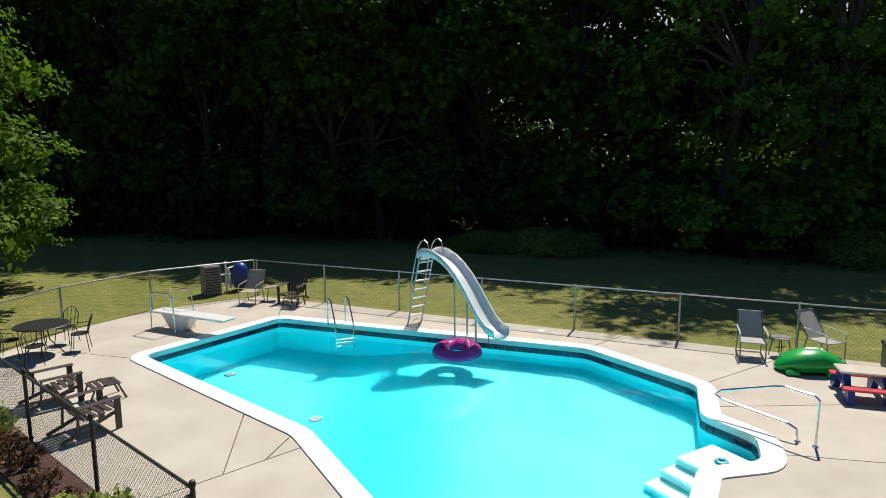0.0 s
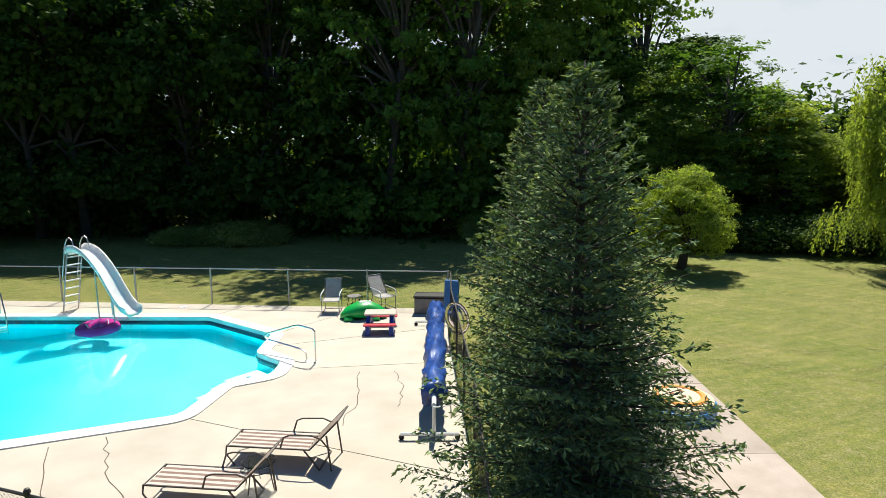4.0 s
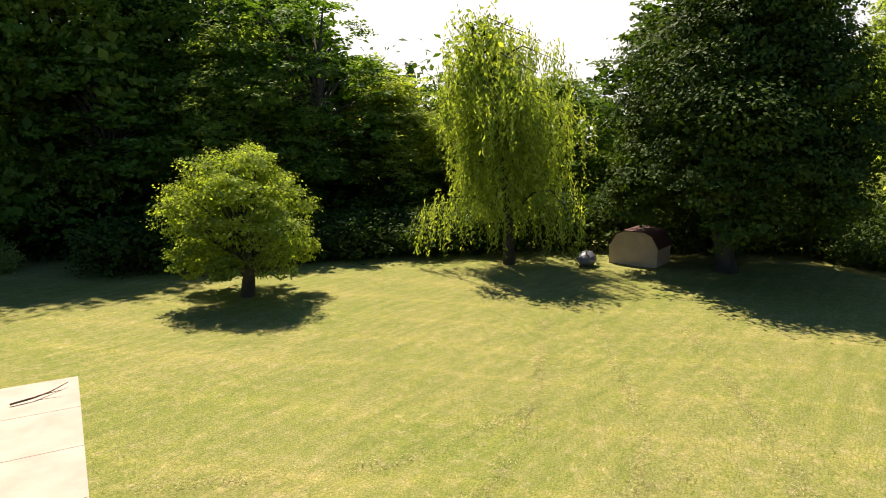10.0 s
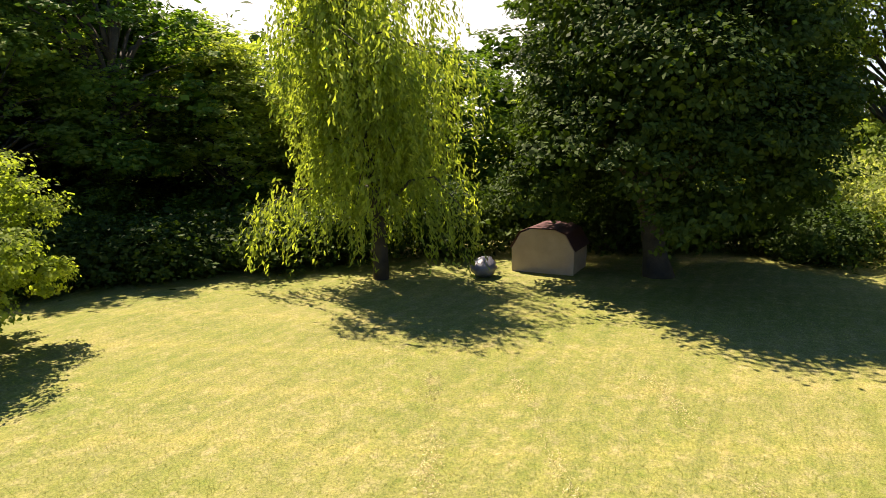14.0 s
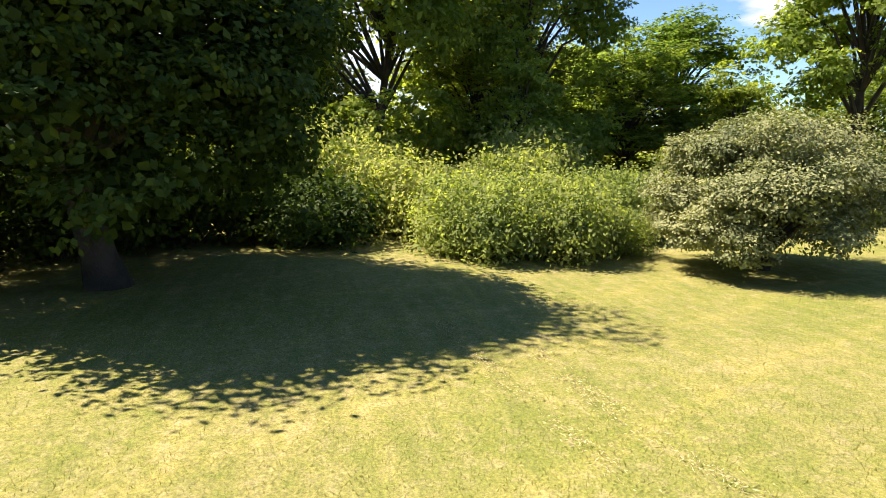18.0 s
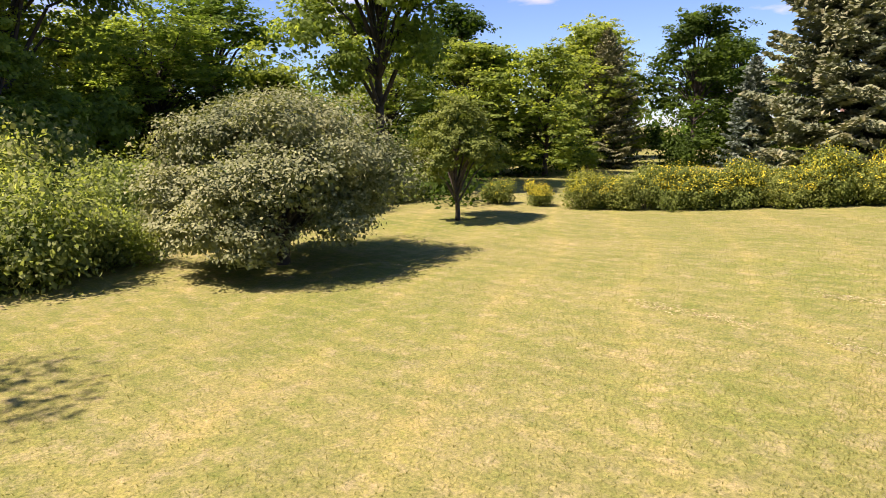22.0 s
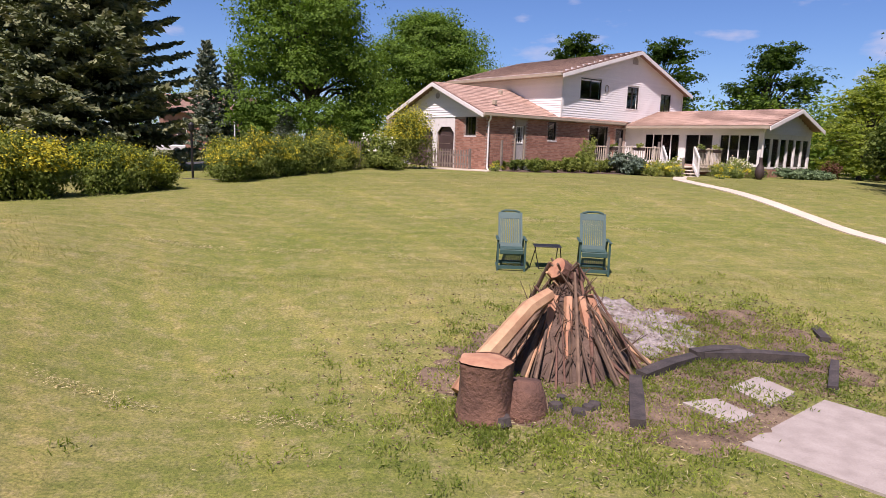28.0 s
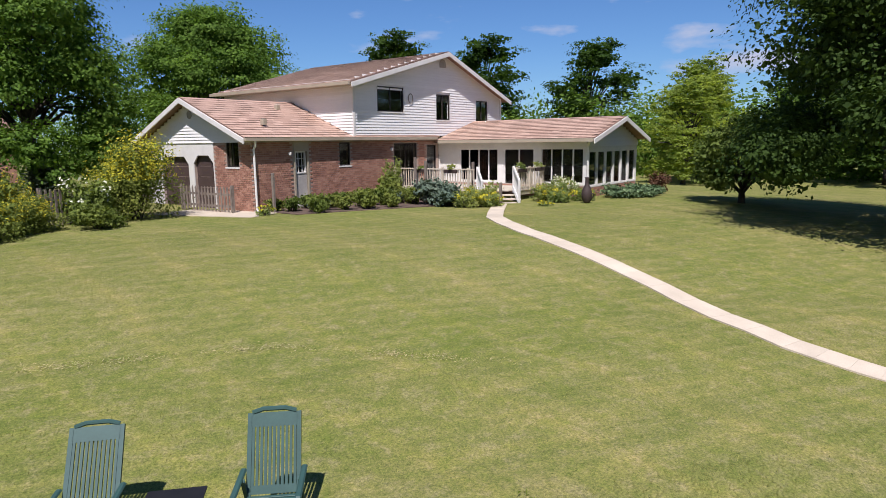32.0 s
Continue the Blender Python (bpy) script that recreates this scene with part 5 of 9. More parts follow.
def hp(name, geo, material, label="", parent=None, smooth=False):
    geo.v = [tuple(HOUSE_M @ Vector(p)) for p in geo.v]
    geo.f = [tuple(reversed(face)) for face in geo.f]
    return part(name, geo, material, parent or house, label, smooth)


def wall_with_holes(geo, along, at, thick, a0, a1, z0, z1, holes):
    """A wall as boxes round its openings. along: 'x' or 'y'; holes: (a0, a1, z0, z1)."""
    cuts = sorted({a0, a1, *[h[0] for h in holes], *[h[1] for h in holes]})
    for p, q in zip(cuts, cuts[1:]):
        mid = (p + q) / 2
        spans, z = [], z0
        for h in sorted((h for h in holes if h[0] <= mid <= h[1]), key=lambda h: h[2]):
            spans.append((z, h[2]))
            z = h[3]
        spans.append((z, z1))
        for s0, s1 in spans:
            if s1 - s0 > 0.005:
                if along == "x":
                    geo.box(p, at - thick, s0, q, at, s1)
                else:
                    geo.box(at, p, s0, at + thick, q, s1)
    return geo


# added floor and walls behind the openings, the rooms' dimness put into their dark colour
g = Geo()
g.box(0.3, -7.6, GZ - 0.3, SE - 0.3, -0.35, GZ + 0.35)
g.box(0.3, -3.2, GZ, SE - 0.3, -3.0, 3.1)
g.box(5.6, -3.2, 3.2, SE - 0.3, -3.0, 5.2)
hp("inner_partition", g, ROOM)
BR_HOLES = [(2.05, 2.68, 0.72, 2.76), (4.5, 5.16, 1.95, 2.95), (8.05, 9.75, 0.82, 2.88), (10.55, 11.3, 0.82, 2.78)]
GAR_HOLES = [(-6.5, -4.35, GZ, 2.45), (-3.95, -2.55, GZ, 2.5), (-1.66, -0.85, 2.05, 3.05)]
g = Geo()
wall_with_holes(g, "x", -0.012, 0.24, 0.012, SC, GZ - 0.2, EAVE, BR_HOLES)
front_wall = hp("brick_wall", g, MORTAR, "red-brown brick front wall")
g = Geo()
wall_with_holes(g, "y", 0.012, 0.24, -7.6, -0.26, GZ - 0.2, EAVE, GAR_HOLES)
gar_wall = hp("garage_wall", g, MORTAR, "garage end wall of brick with white door surrounds")
g = Geo()
g.box(0.26, -9.3, GZ - 0.2, SE, -9.1, EAVE)
g.box(SE - 0.2, -9.1, GZ - 0.2, SE, QE - 0.3, 1.0)
g.box(SE - 0.2, -9.1, 1.0, SE, -0.2, EAVE)
hp("back_wall", g, MORTAR)
# white surround of the garage doors
g = Geo()
wall_with_holes(g, "y", -0.02, 0.03, -7.62, -2.5, GZ, 3.02, [(-6.5, -4.35, GZ, 2.45), (-3.95, -2.55, GZ, 2.5)])
for a0, a1, zt in ((-6.5, -4.35, 2.45), (-3.95, -2.55, 2.5)):
    for sg, a in ((1, a0), (-1, a1)):
        g.add([(-0.02, a, zt), (-0.02, a, zt - 0.32), (-0.02, a + sg * 0.32, zt), (0.04, a, zt), (0.04, a, zt - 0.32), (0.04, a + sg * 0.32, zt)], [(0, 1, 2), (3, 5, 4), (1, 4, 5, 2), (0, 2, 5, 3), (0, 3, 4, 1)])
hp("garage_surround", g, TRIM, "white painted garage door surround")
for a0, a1, zt in ((-6.5, -4.35, 2.45), (-3.95, -2.55, 2.5)):
    gd = thing("garage_door", Matrix.Identity(4), "", "")
    gd.parent = house
    for i in range(5):
        h = (zt - GZ) / 5
        g = Geo()
        g.box(0.12, a0, GZ + i * h + 0.01, 0.16, a1, GZ + (i + 1) * h - 0.01)
        hp("panel", g, GARAGE, "", gd)


def window(x0, x1, z0, z1, y, axis="x", mull=1, frame_m=None, sill=True, glass=None, name="window", blind=None, grid=0):
    fm = frame_m or DARK_WIN
    top = thing(name, Matrix.Identity(4), "", "")
    top.parent = house

    def bx(geo, a0, d0, s0, a1, d1, s1):
        if axis == "x":
            geo.box(a0, y + d0, s0, a1, y + d1, s1)
        else:
            geo.box(y - d1, a0, s0, y - d0, a1, s1)

    g = Geo()
    t = 0.055
    for a0, s0, a1, s1 in ((x0, z0, x1, z0 + t), (x0, z1 - t, x1, z1), (x0, z0 + t, x0 + t, z1 - t), (x1 - t, z0 + t, x1, z1 - t)):
        bx(g, a0, -0.10, s0, a1, -0.02, s1)
    for i in range(1, mull + 1):
        c = x0 + (x1 - x0) * i / (mull + 1)
        bx(g, c - 0.03, -0.09, z0 + t, c + 0.03, -0.03, z1 - t)
    if grid:
        for i in range(1, grid):
            c, s = x0 + (x1 - x0) * i / grid, z0 + (z1 - z0) * i / grid
            bx(g, c - 0.012, -0.075, z0 + t, c + 0.012, -0.045, z1 - t)
            bx(g, x0 + t, -0.075, s - 0.012, x1 - t, -0.045, s + 0.012)
    hp("frame", g, fm, "", top)
    for i in range(mull + 1):
        c0, c1 = x0 + (x1 - x0) * i / (mull + 1), x0 + (x1 - x0) * (i + 1) / (mull + 1)
        g = Geo()
        bx(g, c0 + 0.02, -0.066, z0 + t, c1 - 0.02, -0.060, z1 - t)
        hp("pane", g, glass or GLASS, "", top).visible_shadow = False
        if blind is not None:
            g = Geo()
            bx(g, c0 + 0.02, -0.16, z1 - (z1 - z0) * blind, c1 - 0.02, -0.14, z1)
            hp("blind", g, BLIND, "", top)
    if sill:
        g = Geo()
        bx(g, x0 - 0.06, -0.08, z0 - 0.06, x1 + 0.06, 0.04, z0)
        hp("sill", g, TRIM, "pale sill", top)
    return top


window(4.5, 5.16, 1.95, 2.95, -0.012, mull=0, blind=0.35)
window(8.05, 9.75, 0.82, 2.88, -0.012, mull=1, sill=False)
window(10.55, 11.3, 0.82, 2.78, -0.012, mull=0, frame_m=DARK_WIN, sill=False, blind=0.4)
window(-1.66, -0.85, 2.05, 3.05, 0.012, "y", 1)
# side door: white glazed upper half, tan lower half
dr = thing("door", Matrix.Identity(4), "", "")
dr.parent = house
g = Geo()
g.box(2.05, -0.12, 0.72, 2.68, -0.07, 1.72)
hp("lower_panel", g, CURTAIN, "pale lower panel", dr)
window(2.09, 2.64, 1.72, 2.62, -0.03, mull=0, frame_m=TRIM, grid=3, name="door_window", sill=False)
g = Geo()
g.box(1.98, -0.10, 2.62, 2.75, 0.02, 3.16)
g.box(1.97, -0.10, 0.72, 2.05, 0.02, 2.76)
g.box(2.68, -0.10, 0.72, 2.76, 0.02, 2.76)
g.box(1.9, -0.10, 0.62, 2.83, 0.10, 0.72)
hp("door_trim", g, GUTTER, "tan door trim and sill", dr)
g = Geo()
g.box(1.85, -0.1, GZ - 0.1, 2.88, 0.45, GZ + 0.2)
g.box(1.95, -0.1, GZ + 0.2, 2.78, 0.25, GZ + 0.36)
hp("door_step", g, STONE, "grey stone doorstep", dr)
for s, z in ((1.72, 2.45), (8.0 - 0.22, 2.52)):
    g = Geo()
    g.lathe([(0.02, 0), (0.06, 0.03), (0.065, 0.12), (0.03, 0.16)], 10, Matrix.Translation((s, 0.10, z)))
    g.box(s - 0.02, 0.0, z + 0.04, s + 0.02, 0.08, z + 0.08)
    hp("wall_lamp", g, TRIM, "white wall lamp")

# upper storey: white lap siding, one board a piece
UP0, UP1, UPZ0, PEAK_S, PEAK_Z, LZ, RZ = 5.3, 17.25, EAVE + 0.05, 11.75, 7.35, 5.62, 5.35


def rake_z(s):
    return LZ + (PEAK_Z - LZ) * (s - UP0) / (PEAK_S - UP0) if s < PEAK_S else PEAK_Z + (RZ - PEAK_Z) * (s - PEAK_S) / (UP1 - PEAK_S)


UPW = [(6.84, 8.68, 4.33, 5.47), (11.2, 12.35, 4.02, 5.30), (14.75, 15.9, 3.98, 5.12)]
bare = thing("siding_front", Matrix.Identity(4), "", "")
bare.parent = house
z = UPZ0
while z < PEAK_Z - 0.05:
    z1 = z + 0.128
    a = UP0 if z < LZ else UP0 + (z - LZ) / (PEAK_Z - LZ) * (PEAK_S - UP0)
    b = UP1 if z < RZ else UP1 - (z - RZ) / (PEAK_Z - RZ) * (UP1 - PEAK_S)
    cuts = [a]
    for h in UPW:
        if z1 > h[2] and z < h[3]:
            cuts += [h[0], h[1]]
    cuts.append(b)
    for p, q in zip(cuts[::2], cuts[1::2]):
        g = Geo()
        g.add([(p, 0.12, z1), (q, 0.12, z1), (q, 0.142, z), (p, 0.142, z), (p, 0.10, z), (q, 0.10, z)], [(0, 1, 2, 3), (3, 2, 5, 4)])
        hp("board", g, SIDING, "", bare)
    z = z1
side = thing("siding_side", Matrix.Identity(4), "", "")
side.parent = house
z = UPZ0
while z < LZ:
    z1 = z + 0.128
    g = Geo()
    g.add([(UP0, -9.3, z1), (UP0, 0.12, z1), (UP0 - 0.022, 0.12, z), (UP0 - 0.022, -9.3, z), (UP0 + 0.02, 0.12, z), (UP0 + 0.02, -9.3, z)], [(0, 1, 2, 3), (3, 2, 4, 5)])
    hp("board", g, SIDING, "", side)
    z = z1
g = Geo()
wall_with_holes(g, "x", 0.09, 0.15, UP0, UP1, UPZ0, RZ, UPW)
g.add([(UP0 + 0.05, 0.08, RZ - 0.02), (UP1 - 0.05, 0.08, RZ - 0.02), (PEAK_S, 0.08, PEAK_Z - 0.1), (UP0 + 0.05, 0.08, LZ - 0.08)], [(0, 1, 2, 3)])
g.box(UP0 + 0.04, -9.3, UPZ0, UP0 + 0.2, 0.0, LZ)
g.box(UP1 - 0.2, -9.3, UPZ0, UP1, 0.0, RZ)
g.box(UP0 + 0.2, -9.3, UPZ0, UP1 - 0.2, -9.1, RZ)
hp("upper_wall", g, SIDING, "white upper-storey wall")
g = Geo()
g.box(UP0 - 0.03, 0.10, UPZ0, UP0 + 0.09, 0.16, LZ)
g.box(UP1 - 0.09, 0.10, UPZ0, UP1 + 0.03, 0.16, RZ)
hp("corner_trim", g, TRIM, "white corner boards")
for h in UPW:
    window(*h, 0.12, mull=1, blind=0.25 if h[0] > 8 else None)
g = Geo()
g.add([(PEAK_S - 0.28, 0.16, PEAK_Z - 0.72), (PEAK_S + 0.28, 0.16, PEAK_Z - 0.72), (PEAK_S + 0.28, 0.16, PEAK_Z - 0.5), (PEAK_S + 0.18, 0.16, PEAK_Z - 0.34), (PEAK_S, 0.16, PEAK_Z - 0.28), (PEAK_S - 0.18, 0.16, PEAK_Z - 0.34), (PEAK_S - 0.28, 0.16, PEAK_Z - 0.5)], [(0, 1, 2, 3, 4, 5, 6)])
hp("gable_vent", g, CURTAIN, "arched white gable vent")
g = Geo()
for a in np.linspace(0, 5.2, 6):
    g.tube([(9.15 + 0.16 * math.cos(a + k), 0.17, 5.0 + 0.22 * math.sin(a + k)) for k in np.linspace(0, 1.6, 5)], 0.018, 4)
hp("wall_ornament", g, GREY_WOOD, "scrolled iron wall ornament")


# ---- roofs: shingle by shingle ----
def roof_slope(name, e0, e1, r0, r1, label, courses=None, skip=None):
    """A roof slope from the eave (e0 to e1) to the ridge (r0 to r1), laid with staggered shingles."""
    e0, e1, r0, r1 = (Vector(p) for p in (e0, e1, r0, r1))
    nrm = (e1 - e0).cross(r0 - e0).normalized()
    if nrm.z < 0:
        nrm = -nrm
    top = thing(name, Matrix.Identity(4), "", "")
    top.parent = house
    tagged(top, label)
    g = Geo()
    g.add([e0 - nrm * 0.10, e1 - nrm * 0.10, r1 - nrm * 0.10, r0 - nrm * 0.10, e0 - nrm * 0.02, e1 - nrm * 0.02, r1 - nrm * 0.02, r0 - nrm * 0.02], [(0, 3, 2, 1), (4, 5, 6, 7), (0, 1, 5, 4), (1, 2, 6, 5), (2, 3, 7, 6), (3, 0, 4, 7)])
    hp("underlay", g, ROOF_BACK, "", top)
    n = courses or max(4, int((r0 - e0).length / 0.26))
    rngr = np.random.default_rng(int(abs(e0.x * 7 + e0.y * 3)) + 3)
    loose = []
    for i in range(n):
        a, b = e0.lerp(r0, i / n), e1.lerp(r1, i / n)
        a2, b2 = e0.lerp(r0, min(1.0, (i + 1.15) / n)), e1.lerp(r1, min(1.0, (i + 1.15) / n))
        m = max(2, int((b - a).length / 0.42))
        for j in range(m):
            t0, t1 = max(0.0, (j - 0.5 * (i % 2)) / m), min(1.0, (j + 1 - 0.5 * (i % 2) - 0.012) / m)
            if t1 - t0 < 0.02:
                continue
            lift = 0.012 + 0.006 * rngr.uniform()
            loose.append([a.lerp(b, t0) + nrm * lift, a.lerp(b, t1) + nrm * lift, a2.lerp(b2, t1) - nrm * 0.008, a2.lerp(b2, t0) - nrm * 0.008])
    c = np.array([[list(HOUSE_M @ p) for p in q[::-1]] for q in loose])
    me = quads_mesh("shingles", c, SHINGLE_ISLE)
    part("shingles", me, SHINGLE_ISLE, top, kind="stuff")
    return top


def isle_mat():
    m, n, l, b = nodes_of("shingle_courses")
    geo = n.new("ShaderNodeNewGeometry")
    fine, big = noise_node(n, l, 45, 3), noise_node(n, l, 0.7, 4)
    col = ramp_node(n, l, geo.outputs["Random Per Island"], [(0.0, (0.42, 0.275, 0.205)), (1.0, (0.56, 0.385, 0.295))]).outputs["Color"]
    col = blend_node(n, l, col, ramp_node(n, l, big.outputs["Fac"], [(0.3, (0.85, 0.85, 0.85)), (0.7, (1.05, 1.02, 1.0))]).outputs["Color"], 0.8)
    col = blend_node(n, l, col, ramp_node(n, l, fine.outputs["Fac"], [(0.3, (0.75,) * 3), (0.7, (1.0,) * 3)]).outputs["Color"], 0.7)
    l.new(col, b.inputs["Base Color"])
    b.inputs["Roughness"].default_value = 0.93
    bump_node(n, l, b, fine.outputs["Fac"], 0.4, 0.01)
    return m


SHINGLE_ISLE = isle_mat()
g = Geo()
g.box(16.1, -5.4, 4.6, 17.1, -4.7, 6.35, None, 0.02)
g.box(16.05, -5.45, 6.35, 17.15, -4.65, 6.45, None, 0.02)
hp("chimney", g, STONE, "pale stone chimney behind the upper roof")
RIDGE_Q, RIDGE_Z, OVER = -3.95, 4.86, 0.20
roof_slope("garage_roof", (-0.45, OVER, EAVE), (UP0, OVER, EAVE), (-0.45, RIDGE_Q, RIDGE_Z), (UP0, RIDGE_Q, RIDGE_Z), "pinkish-brown shingled garage roof")
roof_slope("garage_roof", (-0.45, -8.2, EAVE - 0.08), (UP0, -8.2, EAVE - 0.08), (-0.45, RIDGE_Q, RIDGE_Z), (UP0, RIDGE_Q, RIDGE_Z), "pinkish-brown shingled garage roof")
roof_slope("upper_roof", (UP0 - 0.5, 0.55, LZ - 0.1), (UP0 - 0.5, -9.8, LZ - 0.1), (PEAK_S, 0.55, PEAK_Z + 0.06), (PEAK_S, -9.8, PEAK_Z + 0.06), "brown shingled upper roof")
roof_slope("upper_roof", (UP1 + 0.45, 0.55, RZ - 0.12), (UP1 + 0.45, -9.8, RZ - 0.12), (PEAK_S, 0.55, PEAK_Z + 0.06), (PEAK_S, -9.8, PEAK_Z + 0.06), "brown shingled upper roof")
SR_S, SR_Z = 14.6, 4.02
roof_slope("sunroom_roof", (SC - 0.45, 0.14, 3.0), (SC - 0.45, QE + 0.5, 3.0), (SR_S, 0.14, SR_Z), (SR_S, QE + 0.5, SR_Z), "pinkish-brown shingled sunroom roof")
roof_slope("sunroom_roof", (SE + 0.4, 0.14, 3.0), (SE + 0.4, QE + 0.5, 3.0), (SR_S, 0.14, SR_Z), (SR_S, QE + 0.5, SR_Z), "pinkish-brown shingled sunroom roof")
roof_slope("eave_roof", (UP0, OVER, EAVE), (SC - 0.1, OVER, EAVE), (UP0, 0.10, EAVE + 0.12), (SC - 0.1, 0.10, EAVE + 0.12), "narrow shingled eave over the brick front", 2)


def rake(p, q, w=0.2, t=0.05, label="white rake board"):
    p, q = Vector(p) - Vector((0, 0, 0.045)), Vector(q) - Vector((0, 0, 0.045))
    g = Geo()
    d = (q - p).normalized()
    out = Vector((0, 1, 0)) if abs(d.y) < 0.5 * abs(d.x) else Vector((-1, 0, 0))
    vs = [p, q, q - Vector((0, 0, w)), p - Vector((0, 0, w))]
    g.add(vs + [v + out * t for v in vs], [(0, 1, 2, 3), (4, 7, 6, 5), (0, 4, 5, 1), (1, 5, 6, 2), (2, 6, 7, 3), (3, 7, 4, 0)])
    hp("rake_board", g, TRIM, label)


rake((UP0 - 0.5, 0.56, LZ - 0.10), (PEAK_S, 0.56, PEAK_Z + 0.06))
rake((UP1 + 0.45, 0.56, RZ - 0.12), (PEAK_S, 0.56, PEAK_Z + 0.06))
rake((-0.46, OVER, EAVE), (-0.46, RIDGE_Q, RIDGE_Z))
rake((-0.46, -8.2, EAVE - 0.08), (-0.46, RIDGE_Q, RIDGE_Z))
rake((SC - 0.45, QE + 0.51, 3.0), (SR_S, QE + 0.51, SR_Z))
rake((SE + 0.4, QE + 0.51, 3.0), (SR_S, QE + 0.51, SR_Z))
g = Geo()
g.box(-0.45, 0.0, EAVE - 0.16, SC, OVER + 0.01, EAVE - 0.13)
g.box(UP0 - 0.48, -9.7, LZ - 0.24, UP0, 0.5, LZ - 0.21)
g.box(SC - 0.44, 0.0, 2.84, SC, QE + 0.45, 2.87)
hp("soffit", g, GUTTER, "tan soffit")
g = Geo()
g.box(-0.45, OVER - 0.01, EAVE - 0.14, SC - 0.4, OVER + 0.09, EAVE - 0.01)
hp("gutter", g, GUTTER, "tan eave gutter")
g = Geo()
g.box(SC - 0.56, 0.4, 2.84, SC - 0.44, QE + 0.5, 2.99)
hp("gutter", g, GUTTER, "tan eave gutter")
g = Geo()
g.box(UP0 - 0.62, -9.7, LZ - 0.24, UP0 - 0.5, 0.52, LZ - 0.10)
hp("gutter", g, GUTTER, "tan eave gutter")
g = Geo()
g.tube([(0.0, OVER + 0.04, EAVE - 0.1), (0.02, 0.2, EAVE - 0.32), (0.02, 0.09, EAVE - 0.45), (0.02, 0.09, GZ + 0.15), (0.02, 0.25, GZ + 0.02)], 0.045, 8)
hp("downspout", g, TRIM, "cream downspout")
g = Geo()
g.tube([(SC - 0.4, QE + 0.3, 2.9), (SC - 0.08, QE + 0.08, 2.65), (SC - 0.08, QE + 0.08, GZ - 0.1)], 0.05, 8)
hp("downspout", g, TRIM, "white downspout")
# garage gable siding
z, gb = 3.0, thing("siding_gable", Matrix.Identity(4), "", "")
gb.parent = house
while z < RIDGE_Z - 0.3:
    z1 = z + 0.128
    k = max(0, (z1 + 0.10 - EAVE) / (RIDGE_Z - EAVE))
    a = min(RIDGE_Q, -7.9 + k * (RIDGE_Q + 7.9))
    b = max(RIDGE_Q, 0.1 + k * (RIDGE_Q - 0.1))
    g = Geo()
    g.add([(-0.03, a, z1), (-0.03, b, z1), (-0.055, b, z), (-0.055, a, z), (0.02, b, z), (0.02, a, z)], [(0, 1, 2, 3), (3, 2, 4, 5)])
    hp("board", g, SIDING, "", gb)
    z = z1
g = Geo()
g.add([(0.03, -7.8, 3.0), (0.03, 0.05, 3.0), (0.03, RIDGE_Q, RIDGE_Z - 0.14)], [(0, 1, 2)])
g.add([(SE, QE - 0.05, 2.9), (SC, QE - 0.05, 2.9), (SR_S, QE - 0.05, SR_Z - 0.12)], [(0, 1, 2)])
hp("gable_backing", g, TRIM)
g = Geo()
g.torus(0.14, 0.03, 16, 6, Matrix.Translation((-0.06, RIDGE_Q, 4.15)) @ Matrix.Rotation(radians(90), 4, "Y"))
g.lathe([(0.03, 0), (0.12, 0.01), (0.0, 0.02)], 12, Matrix.Translation((-0.06, RIDGE_Q, 4.15)) @ Matrix.Rotation(radians(-90), 4, "Y"))
hp("gable_vent", g, CURTAIN, "round white gable vent")
for s, q, z in ((1.3, -0.9, 3.72), (3.6, -2.9, 4.45)):
    g = Geo()
    g.box(s - 0.1, q - 0.1, z - 0.05, s + 0.1, q + 0.1, z + 0.2, None, 0.02)
    hp("roof_vent", g, GUTTER, "small brown roof vent")
g = Geo()
g.box(15.6, -4.6, 5.0, 16.5, -3.6, 6.6)
g.box(15.55, -4.65, 6.6, 16.55, -3.55, 6.72)
hp("chimney", g, CURTAIN, "pale chimney")

# ---- sunroom ----
sun_l = thing("sunroom_wall", Matrix.Identity(4), "white-framed sunroom wall", "")
sun_l.parent = house
g = Geo()
LH = [(1.36, 3.66, 0.97, 2.56), (3.98, 5.65, 0.80, 2.56), (6.0, 8.15, 0.97, 2.56)]
wall_with_holes(g, "y", SC, 0.12, 0.0, QE, 0.90, 2.9, LH)
EH = [(SC + 0.25 + i * 0.93, SC + 0.25 + i * 0.93 + 0.82, 0.85, 2.42) for i in range(6)]
wall_with_holes(g, "x", QE, 0.12, SC + 0.12, SE, 0.80, 2.95, EH)
g.box(SE - 0.12, -0.1, 1.0, SE, QE - 0.12, 2.95)
hp("frame_wall", g, TRIM, "white sunroom framing", sun_l)
g = Geo()
g.box(SC + 0.01, 0.0, GZ - 0.3, SC + 0.2, QE - 0.01, 0.90)
g.box(SC + 0.2, QE - 0.2, GZ - 0.3, SE, QE - 0.01, 0.80)
hp("brick_base", g, MORTAR, "low red-brick base", sun_l)
window(1.36, 3.66, 0.97, 2.56, SC + 0.0, "y", 3, TRIM, False, blind=None, glass=TINT_GLASS)
window(3.98, 5.65, 0.80, 2.56, SC + 0.0, "y", 1, TRIM, False, glass=TINT_GLASS)
window(6.0, 8.15, 0.97, 2.56, SC + 0.0, "y", 3, TRIM, False, blind=0.5, glass=TINT_GLASS)
for h in EH:
    window(*h, QE, "x", 0, TRIM, False, glass=TINT_GLASS, blind=(0.95 if EH.index(h) % 2 == 0 else None))
